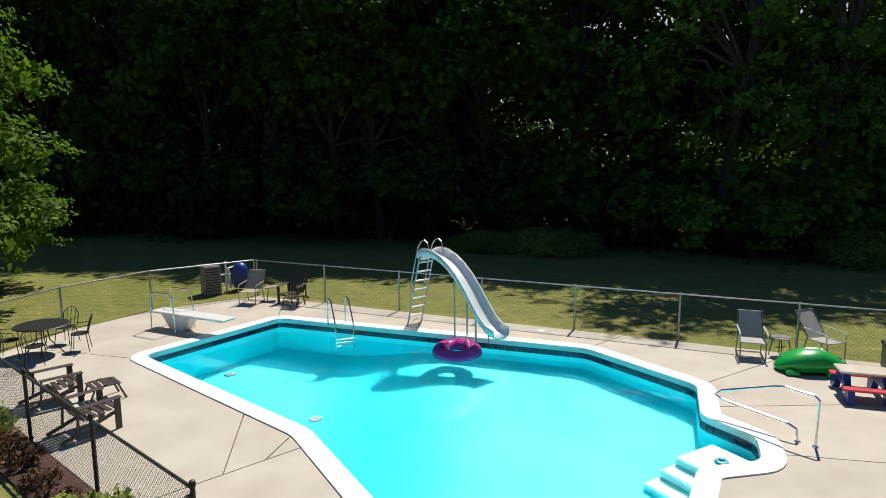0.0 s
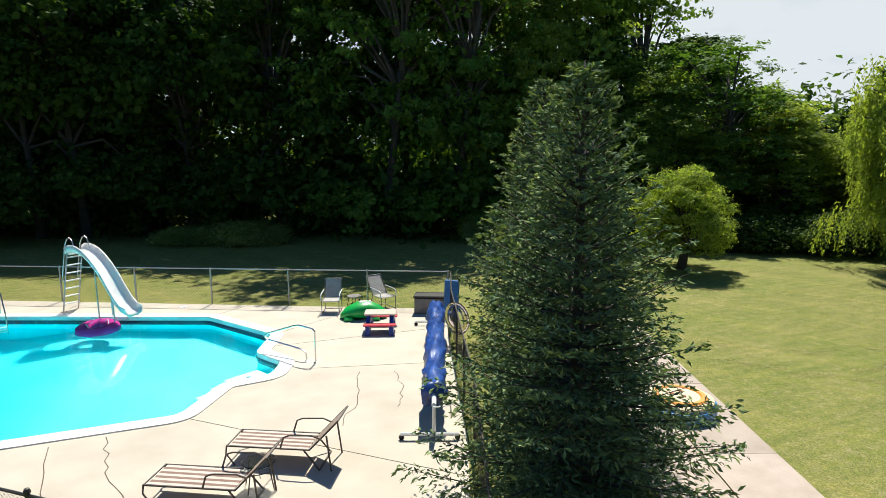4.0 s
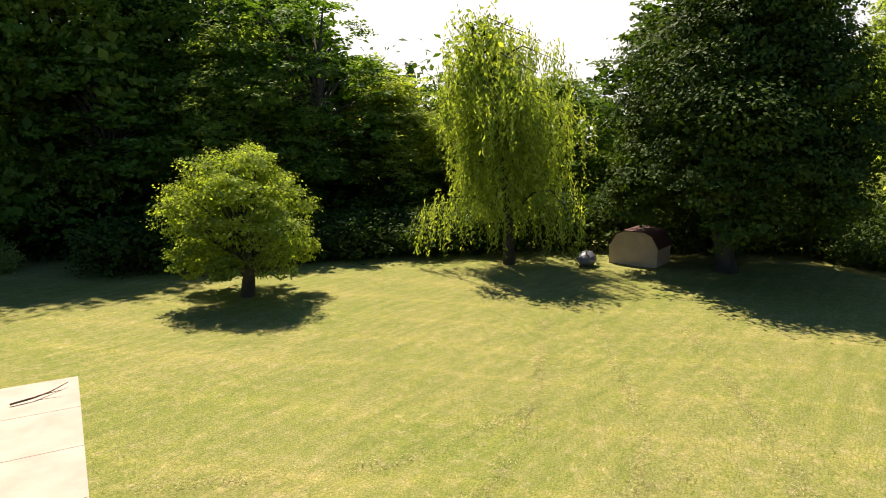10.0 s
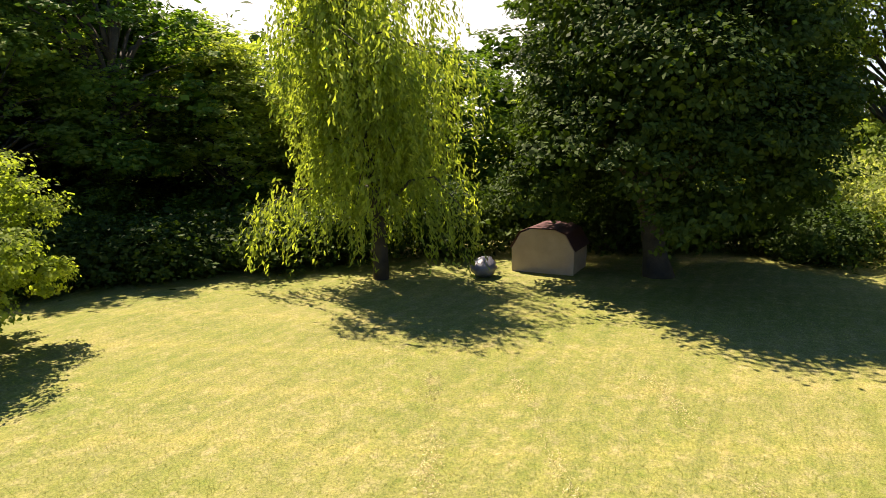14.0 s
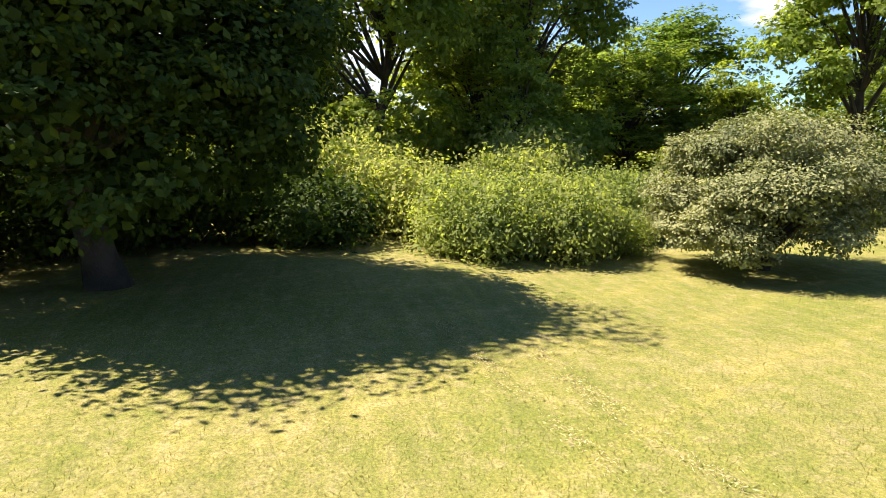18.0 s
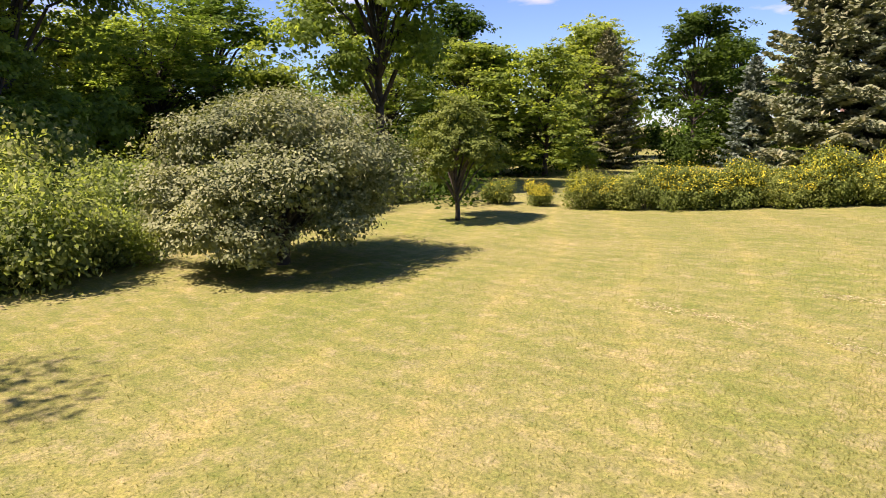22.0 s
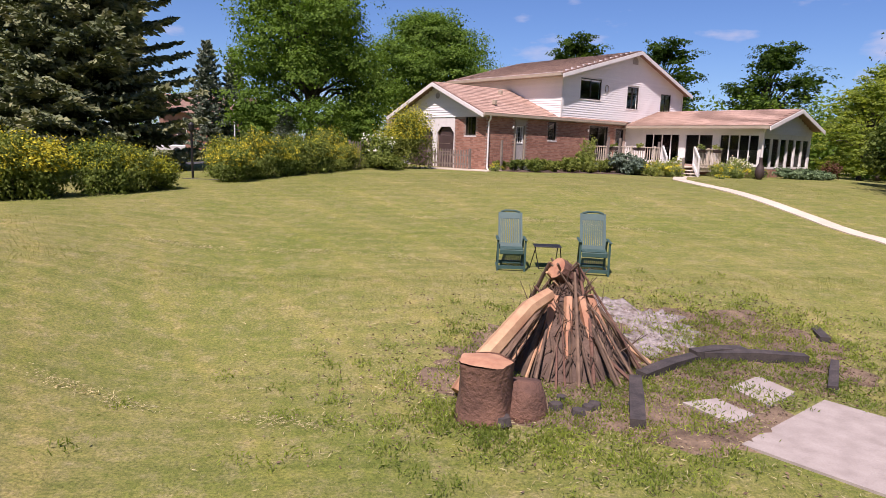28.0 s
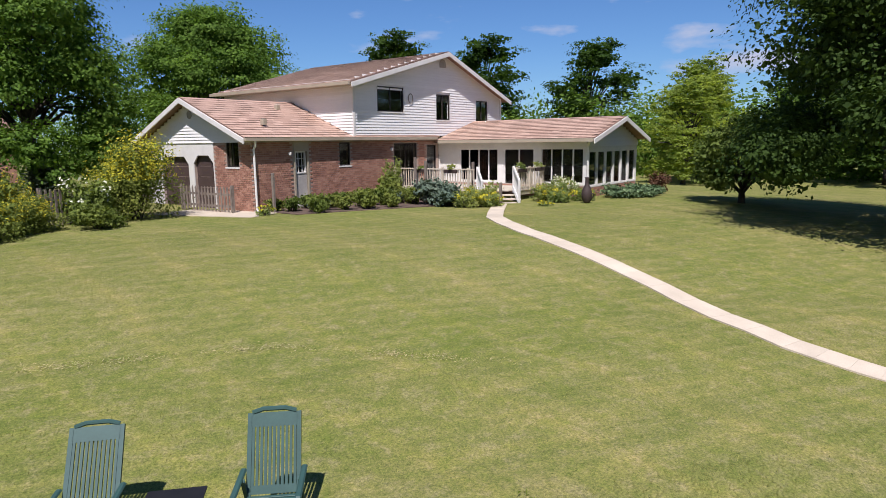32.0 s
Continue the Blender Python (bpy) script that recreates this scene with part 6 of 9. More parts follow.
z, gb = 2.62, thing("siding_gable", Matrix.Identity(4), "", "")
gb.parent = house
while z < SR_Z - 0.26:
    z1 = z + 0.128
    k = max(0, (z1 + 0.08 - 3.0) / (SR_Z - 3.0))
    g = Geo()
    a, b = SC + k * (SR_S - SC), SE + k * (SR_S - SE)
    g.add([(a, QE + 0.03, z1), (b, QE + 0.03, z1), (b, QE + 0.055, z), (a, QE + 0.055, z)], [(0, 1, 2, 3)])
    hp("board", g, SIDING, "", gb)
    z = z1
# sunroom floor and rear wall, coloured dark for the dimness indoors
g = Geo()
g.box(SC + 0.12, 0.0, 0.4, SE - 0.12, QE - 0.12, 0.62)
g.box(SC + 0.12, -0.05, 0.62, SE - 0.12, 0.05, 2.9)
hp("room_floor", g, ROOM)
g = Geo()
g.box(SC + 0.1, 0.1, 2.86, SE - 0.1, QE - 0.1, 2.9)
hp("room_ceiling", g, CURTAIN)

# ---- bricks of the front wall and garage corner ----
brick_g = Geo()
brick_g.box(-0.098, -0.014, -0.031, 0.098, 0.014, 0.031)
brick_me = brick_g.mesh("brick", BRICK)
half_g = Geo()
half_g.box(-0.014, -0.098, -0.031, 0.014, 0.098, 0.031)
half_me = half_g.mesh("brick", BRICK)


def lay(parent, along, at, a0, a1, z0, z1, holes, limit, bl, bh):
    made, rows_z = 0, int((z1 - z0) / bh)
    joined = Geo()
    wall_rot = Matrix.Rotation(math.atan2(HOUSE_U.y, HOUSE_U.x), 4, "Z")
    sx, sz = (bl - 0.012) / 0.196, (bh - 0.012) / 0.062
    for i in range(rows_z):
        z = z0 + (i + 0.5) * bh
        a = a0 + bl * (0.5 if i % 2 else 1.0)
        while a < a1 - bl * 0.4:
            if not any(h[0] - bl * 0.45 < a < h[1] + bl * 0.45 and h[2] - 0.03 < z < h[3] + 0.03 for h in holes):
                p = Vector((a, at, z)) if along == "x" else Vector((at, a, z))
                if made < limit:
                    ob = new("brick", brick_me)
                    ob.parent = parent
                    rot = wall_rot if along == "x" else wall_rot @ Matrix.Rotation(radians(90), 4, "Z")
                    ob.matrix_world = Matrix.Translation(HOUSE_M @ p) @ rot @ Matrix.Diagonal((sx, 1, sz, 1))
                    made += 1
                else:
                    hx, hy = (bl / 2 - 0.006, 0.014) if along == "x" else (0.014, bl / 2 - 0.006)
                    joined.box(p.x - hx, p.y - hy, z - bh / 2 + 0.006, p.x + hx, p.y + hy, z + bh / 2 - 0.006)
            a += bl
    if joined.v:
        ob = hp("bricks", joined, BRICK_ISLE, "", parent)
        tagged(ob, kind="stuff")


def brick_isle():
    m, n, l, b = nodes_of("joined_bricks")
    geo = n.new("ShaderNodeNewGeometry")
    fine = noise_node(n, l, 40, 3)
    col = ramp_node(n, l, geo.outputs["Random Per Island"], [(0.0, (0.28, 0.135, 0.092)), (0.6, (0.39, 0.20, 0.138)), (1.0, (0.45, 0.25, 0.175))]).outputs["Color"]
    col = blend_node(n, l, col, ramp_node(n, l, fine.outputs["Fac"], [(0.3, (0.72,) * 3), (0.7, (1.0,) * 3)]).outputs["Color"], 0.7)
    l.new(col, b.inputs["Base Color"])
    b.inputs["Roughness"].default_value = 0.9
    bump_node(n, l, b, fine.outputs["Fac"], 0.4, 0.01)
    return m


BRICK_ISLE = brick_isle()
lay(front_wall, "x", -0.004, 0.0, SC - 0.02, GZ - 0.1, EAVE - 0.18, [(1.97, 2.76, 0.62, 3.2)] + BR_HOLES[1:], 290, 0.225, 0.082)
lay(gar_wall, "y", 0.004, -2.48, 0.0, GZ - 0.1, EAVE - 0.2, [GAR_HOLES[2]], 0, 0.225, 0.082)
lay(sun_l, "y", SC + 0.004, 0.0, QE, GZ - 0.1, 0.9, [], 0, 0.225, 0.082)
lay(sun_l, "x", QE - 0.004, SC, SE, GZ - 0.1, 0.8, [], 0, 0.225, 0.082)

# ---- timber deck with railings and steps ----
tdeck = thing("timber_deck", Matrix.Identity(4), "low timber deck with cream picket railings and steps", "deck")
DZ = 0.80


def dp(name, geo, material, parent=None, label=""):
    return hp(name, geo, material, label, parent or tdeck)


DPOLY = [(7.6, 0.02), (11.48, 0.02), (11.48, 6.2), (8.9, 6.2), (7.6, 5.0)]
for i in range(28):
    y0, y1 = 0.03 + i * 0.22, 0.03 + i * 0.22 + 0.20
    x0 = 7.6 if y1 <= 5.0 else 7.6 + (y1 - 5.0) * 1.08
    g = Geo()
    g.box(x0, y0, DZ - 0.04, 11.47, y1, DZ)
    dp("plank", g, RAIL_WOOD)
g = Geo()
g.box(7.62, 0.05, DZ - 0.24, 7.66, 5.0, DZ - 0.05)
g.box(8.9, 6.1, DZ - 0.24, 11.46, 6.14, DZ - 0.05)
dp("rim_board", g, RAIL_WOOD)
for s, q in ((7.75, 0.3), (7.75, 2.6), (7.75, 4.8), (9.0, 6.0), (11.2, 6.0)):
    g = Geo()
    g.box(s - 0.06, q - 0.06, GZ - 0.2, s + 0.06, q + 0.06, DZ - 0.24)
    dp("footing_post", g, GREY_WOOD)


def railing(p, q, posts):
    p, q = Vector(p), Vector(q)
    e = (q - p)
    top = thing("railing", Matrix.Identity(4), "", "")
    top.parent = tdeck
    nn = Vector((-e.y, e.x)).normalized() * 0.02

    def bar(a, b, z0, z1, w=0.02):
        g = Geo()
        nv = nn * (w / 0.02)
        g.add([(a.x - nv.x, a.y - nv.y, z0), (b.x - nv.x, b.y - nv.y, z0), (b.x + nv.x, b.y + nv.y, z0), (a.x + nv.x, a.y + nv.y, z0),
               (a.x - nv.x, a.y - nv.y, z1), (b.x - nv.x, b.y - nv.y, z1), (b.x + nv.x, b.y + nv.y, z1), (a.x + nv.x, a.y + nv.y, z1)],
              [(0, 3, 2, 1), (4, 5, 6, 7), (0, 1, 5, 4), (1, 2, 6, 5), (2, 3, 7, 6), (3, 0, 4, 7)])
        return g

    dp("top_rail", bar(p, q, DZ + 0.90, DZ + 0.95, 0.06), RAIL_WOOD, top)
    dp("bottom_rail", bar(p, q, DZ + 0.08, DZ + 0.14), RAIL_WOOD, top)
    n = int(e.length / 0.14)
    for i in range(n + 1):
        c = p + e * (i / n)
        wide = i % max(1, n // posts) == 0
        d = e.normalized() * (0.045 if wide else 0.019)
        dp("post" if wide else "baluster", bar(c - d, c + d, DZ - 0.05, DZ + (1.0 if wide else 0.90), 0.045 if wide else 0.018), RAIL_WOOD, top)


railing((7.62, 0.4), (7.62, 4.9), 3)
railing((9.0, 6.18), (11.45, 6.18), 2)
# steps down towards the garden walk, across the cut corner
sd = Vector((-0.70, 0.72)).normalized()
sa, sb = Vector((7.62, 5.0)), Vector((8.9, 6.2))
ln = (sb - sa).normalized()
for i in range(3):
    o = sd * (0.05 + i * 0.29)
    g = Geo()
    zt = DZ - 0.15 * (i + 1)
    a0, b0 = sa + ln * 0.15 + o, sb - ln * 0.15 + o
    g.add([(a0.x, a0.y, zt - 0.05), (b0.x, b0.y, zt - 0.05), (b0.x + sd.x * 0.29, b0.y + sd.y * 0.29, zt - 0.05), (a0.x + sd.x * 0.29, a0.y + sd.y * 0.29, zt - 0.05),
           (a0.x, a0.y, zt), (b0.x, b0.y, zt), (b0.x + sd.x * 0.29, b0.y + sd.y * 0.29, zt), (a0.x + sd.x * 0.29, a0.y + sd.y * 0.29, zt)],
          [(0, 3, 2, 1), (4, 5, 6, 7), (0, 1, 5, 4), (1, 2, 6, 5), (2, 3, 7, 6), (3, 0, 4, 7)])
    dp("step", g, RAIL_WOOD)
for c in (sa + ln * 0.08, sb - ln * 0.08):
    g = Geo()
    f = c + sd * 0.95
    g.tube([(c.x, c.y, DZ + 1.0), (f.x, f.y, GZ + 0.95)], 0.05, 4)
    g.tube([(c.x, c.y, DZ + 0.15), (f.x, f.y, GZ + 0.12)], 0.09, 4)
    g.tube([(f.x, f.y, GZ - 0.1), (f.x, f.y, GZ + 1.0)], 0.055, 4)
    g.tube([(c.x, c.y, DZ - 0.1), (c.x, c.y, DZ + 1.05)], 0.055, 4)
    for k in range(1, 6):
        p = c.lerp(f, k / 6)
        z = (DZ + 0.15) + (GZ - DZ) * k / 6
        g.tube([(p.x, p.y, z), (p.x, p.y, z + 0.82)], 0.018, 4)
    dp("stair_rail", g, TRIM, None, "white stair rail")

# ---- pool furniture ----
def at(x, y, rz=0.0, z=0.0):
    return pose(x, y, z, 0, 0, rz)


def bars(top, name, material, runs, r=0.014, n=6, label=""):
    for pts in runs:
        g = Geo()
        g.tube(pts, r, n)
        part(name, g, material, top, label)


# slide: ladder at the back, trough curving down to the water
slide = thing("pool_slide", at(1.9, 18.64, -52), "white moulded pool slide with a steel ladder", "pool slide")
path = [(0.48, 1.92), (0.66, 2.0), (0.9, 2.03), (1.15, 2.0), (1.45, 1.90), (1.75, 1.73), (2.05, 1.50), (2.35, 1.20), (2.62, 0.88), (2.9, 0.58), (3.15, 0.40), (3.4, 0.33)]
prof = [(-0.30, 0.20), (-0.26, 0.21), (-0.22, 0.07), (-0.13, 0.0), (0.13, 0.0), (0.22, 0.07), (0.26, 0.21), (0.30, 0.20), (0.27, 0.02), (0.13, -0.06), (-0.13, -0.06), (-0.27, 0.02)]
g = Geo()
vs = [(x, p, z + h) for x, z in path for p, h in prof]
m = len(prof)
g.add(vs, [(i * m + k, i * m + (k + 1) % m, (i + 1) * m + (k + 1) % m, (i + 1) * m + k) for i in range(len(path) - 1) for k in range(m)] + [tuple(range(m - 1, -1, -1)), tuple(range((len(path) - 1) * m, len(path) * m))])
part("trough", g, WHITE, slide, "white moulded trough", True)
for sy in (-0.24, 0.24):
    g = Geo()
    g.tube([(0.0, sy, 0), (0.56, sy, 2.0)], 0.024, 8)
    part("ladder_rail", g, STEEL, slide)
    g = Geo()
    g.tube([(0.28, sy, 0.98), (0.17, sy, 1.02), (0.15, sy, 1.14), (0.42, sy, 2.02), (0.50, sy, 2.25), (0.62, sy, 2.40), (0.76, sy, 2.45), (0.89, sy, 2.38), (0.96, sy, 2.22), (0.97, sy, 2.08)], 0.018, 8)
    part("hand_rail", g, STEEL, slide)
    g = Geo()
    g.tube([(2.75, sy * 0.9, 0), (2.72, sy * 0.9, 0.76)], 0.022, 8)
    part("front_leg", g, STEEL, slide)
    g = Geo()
    g.tube([(1.95, sy * 0.9, 0), (1.93, sy * 0.9, 1.56)], 0.022, 8)
    part("middle_leg", g, STEEL, slide)
for i in range(7):
    x, z = 0.56 * (0.24 + i * 0.26) / 2.0, 0.24 + i * 0.26
    g = Geo()
    g.box(x - 0.05, -0.24, z - 0.015, x + 0.05, 0.24, z + 0.015, None, 0.006)
    part("rung", g, WHITE, slide)

# diving board
board = thing("diving_board", at(-4.45, 18.25, -28), "white diving board on a tapered stand", "diving board")
g = Geo()
g.box(-0.85, -0.24, 0.44, 1.75, 0.24, 0.50, None, 0.02)
part("board", g, WHITE, board)
g = Geo()
g.add([(-0.5, -0.2, 0.44), (0.55, -0.2, 0.44), (0.55, 0.2, 0.44), (-0.5, 0.2, 0.44), (-0.22, -0.15, 0), (0.2, -0.15, 0), (0.2, 0.15, 0), (-0.22, 0.15, 0)], [(0, 3, 2, 1)[::-1], (4, 5, 6, 7)[::-1], (0, 1, 5, 4)[::-1], (1, 2, 6, 5)[::-1], (2, 3, 7, 6)[::-1], (3, 0, 4, 7)[::-1]])
part("stand", g, WHITE, board)
for sy in (-0.33, 0.33):
    g = Geo()
    g.tube([(-0.75, sy, 0), (-0.72, sy, 0.95), (-0.62, sy, 1.05), (0.0, sy, 1.05), (0.10, sy, 0.95), (0.16, sy, 0.0)], 0.018, 8)
    part("hand_rail", g, CHROME, board)

ladder = thing("pool_ladder", at(-0.05, 18.05, -66), "chrome pool ladder at the deep end", "pool ladder")
for sy in (-0.25, 0.25):
    g = Geo()
    g.tube([(-0.55, sy, 0), (-0.55, sy, 0.62), (-0.45, sy, 0.78), (-0.25, sy, 0.76), (0.12, sy, 0.2), (0.2, sy, -0.3), (0.2, sy, -1.2)], 0.02, 8)
    part("rail", g, CHROME, ladder)
for z in (-0.35, -0.62, -0.9):
    g = Geo()
    g.box(0.13, -0.25, z - 0.02, 0.24, 0.25, z + 0.02, None, 0.008)
    part("tread", g, WHITE, ladder)

rail = thing("pool_handrail", at(8.45, 10.65), "chrome handrail beside the pool steps", "handrail")
bars(rail, "rail", CHROME, [[(0, 0, 0), (0, 0, 0.80), (-0.05, 0.06, 0.86), (-0.32, 0.42, 0.88), (-0.42, 0.55, 0.84), (-1.0, 1.22, 0.52), (-1.08, 1.30, 0.42), (-1.0, 1.2, 0.36), (-0.3, 0.36, 0.28), (-0.2, 0.22, 0.22), (-0.18, 0.2, 0.0)]], 0.021, 8)
for x, y in ((0, 0), (-0.18, 0.2)):
    g = Geo()
    g.lathe([(0.05, 0), (0.05, 0.012), (0.03, 0.02)], 12, Matrix.Translation((x, y, 0.0)))
    part("flange", g, CHROME, rail)
lid = thing("skimmer_lid", at(5.3, 17.6), "round white skimmer lid in the deck", "lid")
g = Geo()
g.lathe([(0.13, 0.0), (0.13, 0.012), (0.02, 0.016)], 20)
part("disc", g, WHITE, lid)


def sling_chair(m, label, group, cloth, frame_m, recline=0.28, arms=True):
    top = thing("patio_chair", m, label, "chair", group)
    back = Vector((0, -0.30 - recline, 0.98))
    g = Geo()
    g.box(-0.25, -0.28, 0.40, 0.25, 0.24, 0.42, None, 0.008)
    part("seat", g, cloth, top)
    g = Geo()
    g.add([(-0.24, -0.27, 0.43), (0.24, -0.27, 0.43), (0.24, back.y, back.z), (-0.24, back.y, back.z), (-0.24, -0.285, 0.425), (0.24, -0.285, 0.425), (0.24, back.y - 0.015, back.z - 0.005), (-0.24, back.y - 0.015, back.z - 0.005)], [(0, 1, 2, 3), (4, 7, 6, 5), (0, 4, 5, 1), (1, 5, 6, 2), (2, 6, 7, 3), (3, 7, 4, 0)])
    part("backrest", g, cloth, top)
    for sx in (-0.27, 0.27):
        g = Geo()
        g.tube([(sx, 0.26, 0.02), (sx, 0.25, 0.42), (sx, -0.28, 0.41), (sx, back.y, back.z + 0.01)], 0.014, 6)
        part("side_frame", g, frame_m, top)
        g = Geo()
        g.tube([(sx, 0.26, 0.02), (sx, -0.42, 0.02), (sx, -0.30, 0.42)], 0.014, 6)
        part("leg", g, frame_m, top)
        if arms:
            g = Geo()
            g.tube([(sx * 1.08, 0.24, 0.42), (sx * 1.08, 0.24, 0.60), (sx * 1.08, 0.16, 0.64), (sx * 1.08, -0.40, 0.66)], 0.016, 6)
            part("arm", g, frame_m if cloth is TAUPE else WHITE, top)
    bars(top, "cross_bar", frame_m, [[(-0.27, back.y, back.z), (0.27, back.y, back.z)], [(-0.27, -0.42, 0.02), (0.27, -0.42, 0.02)]], 0.013)
    return top


sling_chair(at(9.75, 15.15, 160), "grey sling patio chair with white arms at the fence", "grey patio chairs", GREYSLING, BOXGREY)
sling_chair(at(11.45, 15.0, 195), "reclined grey sling patio chair beside the green toy", "grey patio chairs", GREYSLING, BOXGREY, 0.42)
sling_chair(at(-3.3, 21.15, 170), "tall taupe sling chair near the pool pump", "pool chairs", TAUPE, TAUPE, 0.30)


def small_table(m, label, r, h, top_m, leg_m, square=False):
    top = thing("side_table", m, label, "table")
    g = Geo()
    if square:
        g.box(-r, -r * 0.72, h - 0.025, r, r * 0.72, h, None, 0.008)
    else:
        g.lathe([(r, h - 0.02), (r + 0.008, h - 0.01), (r, h), (0.01, h)], 24)
    part("tabletop", g, top_m, top)
    for k in range(4):
        a = k * math.pi / 2 + math.pi / 4
        c, s = math.cos(a) * r * 0.95, math.sin(a) * r * (0.68 if square else 0.95)
        g = Geo()
        g.tube([(c * 0.75, s * 0.75, h - 0.02), (c * 1.15, s * 1.15, 0)], 0.011, 5)
        part("leg", g, leg_m, top)
    bars(top, "brace", leg_m, [[(-r * 0.7, 0, h * 0.45), (r * 0.7, 0, h * 0.45)], [(0, -r * 0.5, h * 0.45), (0, r * 0.5, h * 0.45)]], 0.008, 4)
    return top


small_table(at(10.5, 15.25, 20), "small dark folding table between the grey chairs", 0.22, 0.45, BOXGREY, BLACK)
small_table(at(-2.7, 21.6, 10), "small taupe side table near the fence", 0.24, 0.45, TAUPE, TAUPE, True)


def adirondack(m, label, group=""):
    """Reclined resin chair with a fan of back slats, wide arms and a slatted seat."""
    top = thing("adirondack_chair", m, label, "chair", group)
    for i in range(6):
        x = -0.24 + i * 0.096
        g = Geo()
        hgt = 0.98 - 0.9 * (x + 0.0) ** 2 * 1.5
        p0, p1 = Vector((x, -0.22, 0.30)), Vector((x * 1.25, -0.58, hgt))
        g.add([(p0.x - 0.042, p0.y, p0.z), (p0.x + 0.042, p0.y, p0.z), (p1.x + 0.046, p1.y, p1.z), (p1.x - 0.046, p1.y, p1.z), (p0.x - 0.042, p0.y - 0.02, p0.z - 0.01), (p0.x + 0.042, p0.y - 0.02, p0.z - 0.01), (p1.x + 0.046, p1.y - 0.02, p1.z - 0.01), (p1.x - 0.046, p1.y - 0.02, p1.z - 0.01)],
              [(0, 1, 2, 3), (4, 7, 6, 5), (0, 4, 5, 1), (1, 5, 6, 2), (2, 6, 7, 3), (3, 7, 4, 0)])
        part("back_slat", g, BROWN_PL, top)
    for i in range(5):
        y, z = 0.32 - i * 0.115, 0.38 - i * 0.02
        g = Geo()
        g.box(-0.27, y - 0.05, z - 0.02, 0.27, y + 0.05, z, None, 0.006)
        part("seat_slat", g, BROWN_PL, top)
    for sx in (-0.33, 0.33):
        g = Geo()
        g.box(sx - 0.06, -0.36, 0.56, sx + 0.06, 0.38, 0.585, None, 0.01)
        part("arm", g, BROWN_PL, top)
        g = Geo()
        g.box(sx - 0.02, 0.26, 0, sx + 0.02, 0.36, 0.56)
        part("front_leg", g, BROWN_PL, top)
        g = Geo()
        g.tube([(sx * 0.88, 0.36, 0.33), (sx * 0.88, -0.62, 0.03)], 0.035, 4)
        g.tube([(sx * 0.95, -0.32, 0.56), (sx * 0.9, -0.36, 0.14)], 0.025, 4)
        part("side_rail", g, BROWN_PL, top)
    g = Geo()
    g.tube([(-0.34, -0.45, 0.60), (0.34, -0.45, 0.60)], 0.025, 4)
    part("back_brace", g, BROWN_PL, top)
    return top


def ottoman(m, label):
    top = thing("ottoman", m, label, "footstool")
    for i in range(5):
        g = Geo()
        y = -0.22 + i * 0.11
        g.box(-0.24, y - 0.045, 0.34 - 0.012 * abs(i - 2), 0.24, y + 0.045, 0.36 - 0.012 * abs(i - 2), None, 0.006)
        part("slat", g, BROWN_PL, top)
    for sx in (-0.22, 0.22):
        g = Geo()
        g.tube([(sx, -0.34, 0), (sx, -0.2, 0.33), (sx, 0.2, 0.33), (sx, 0.34, 0)], 0.022, 4)
        part("leg", g, BROWN_PL, top)


AD = "brown resin lounge chairs"
adirondack(at(-5.05, 13.3, -48), "brown slatted resin chair by the planting bed", AD)
adirondack(at(-3.75, 11.95, -40), "brown slatted resin chair tipped low by the fence", AD)
adirondack(at(-2.0, 21.25, 165), "dark brown fan-back resin chair at the fence", AD)
ottoman(at(-4.2, 13.35, -48), "brown slatted footstool beside the lounge chairs")
ottoman(at(-1.85, 20.65, 165), "low brown footstool in front of the fan-back chair")


def chaise(m, label):
    top = thing("chaise_lounge", m, label, "lounge chair", "striped lounges")
    for i in range(9):
        x = -0.29 + i * 0.0644
        g = Geo()
        g.box(x, -0.95, 0.335, x + 0.0644, 0.42, 0.35)
        part("stripe", g, STRIPE_A if i % 2 == 0 else STRIPE_B, top)
        g = Geo()
        g.add([(x, 0.44, 0.35), (x + 0.0644, 0.44, 0.35), (x + 0.0644, 0.92, 0.86), (x, 0.92, 0.86), (x, 0.455, 0.338), (x + 0.0644, 0.455, 0.338), (x + 0.0644, 0.935, 0.848), (x, 0.935, 0.848)], [(0, 1, 2, 3), (4, 7, 6, 5), (0, 4, 5, 1), (1, 5, 6, 2), (2, 6, 7, 3), (3, 7, 4, 0)])
        part("back_stripe", g, TAUPE if i % 2 == 0 else STRIPE_B, top)
    for sx in (-0.31, 0.31):
        bars(top, "side_rail", BROWN_PL, [[(sx, -1.0, 0.34), (sx, 0.45, 0.35), (sx, 0.95, 0.88)]], 0.016)
        bars(top, "leg", BROWN_PL, [[(sx, -1.0, 0.34), (sx, -1.02, 0.2), (sx * 1.05, -0.86, 0.0)], [(sx, 0.35, 0.34), (sx * 1.05, 0.62, 0.0)], [(sx, 0.75, 0.62), (sx * 1.05, 0.82, 0.0)]], 0.015)
        bars(top, "arm", BROWN_PL, [[(sx * 1.06, -0.05, 0.35), (sx * 1.08, 0.02, 0.56), (sx * 1.08, 0.12, 0.60), (sx * 1.08, 0.5, 0.62), (sx * 1.06, 0.66, 0.56)]], 0.015)
    bars(top, "cross_bar", BROWN_PL, [[(-0.31, -1.0, 0.34), (0.31, -1.0, 0.34)], [(-0.31, 0.95, 0.88), (0.31, 0.95, 0.88)], [(-0.32, 0.62, 0.02), (0.32, 0.62, 0.02)]], 0.015)
    return top


chaise(at(7.2, 5.97, -118), "brown and cream striped chaise lounge beside the glass table")
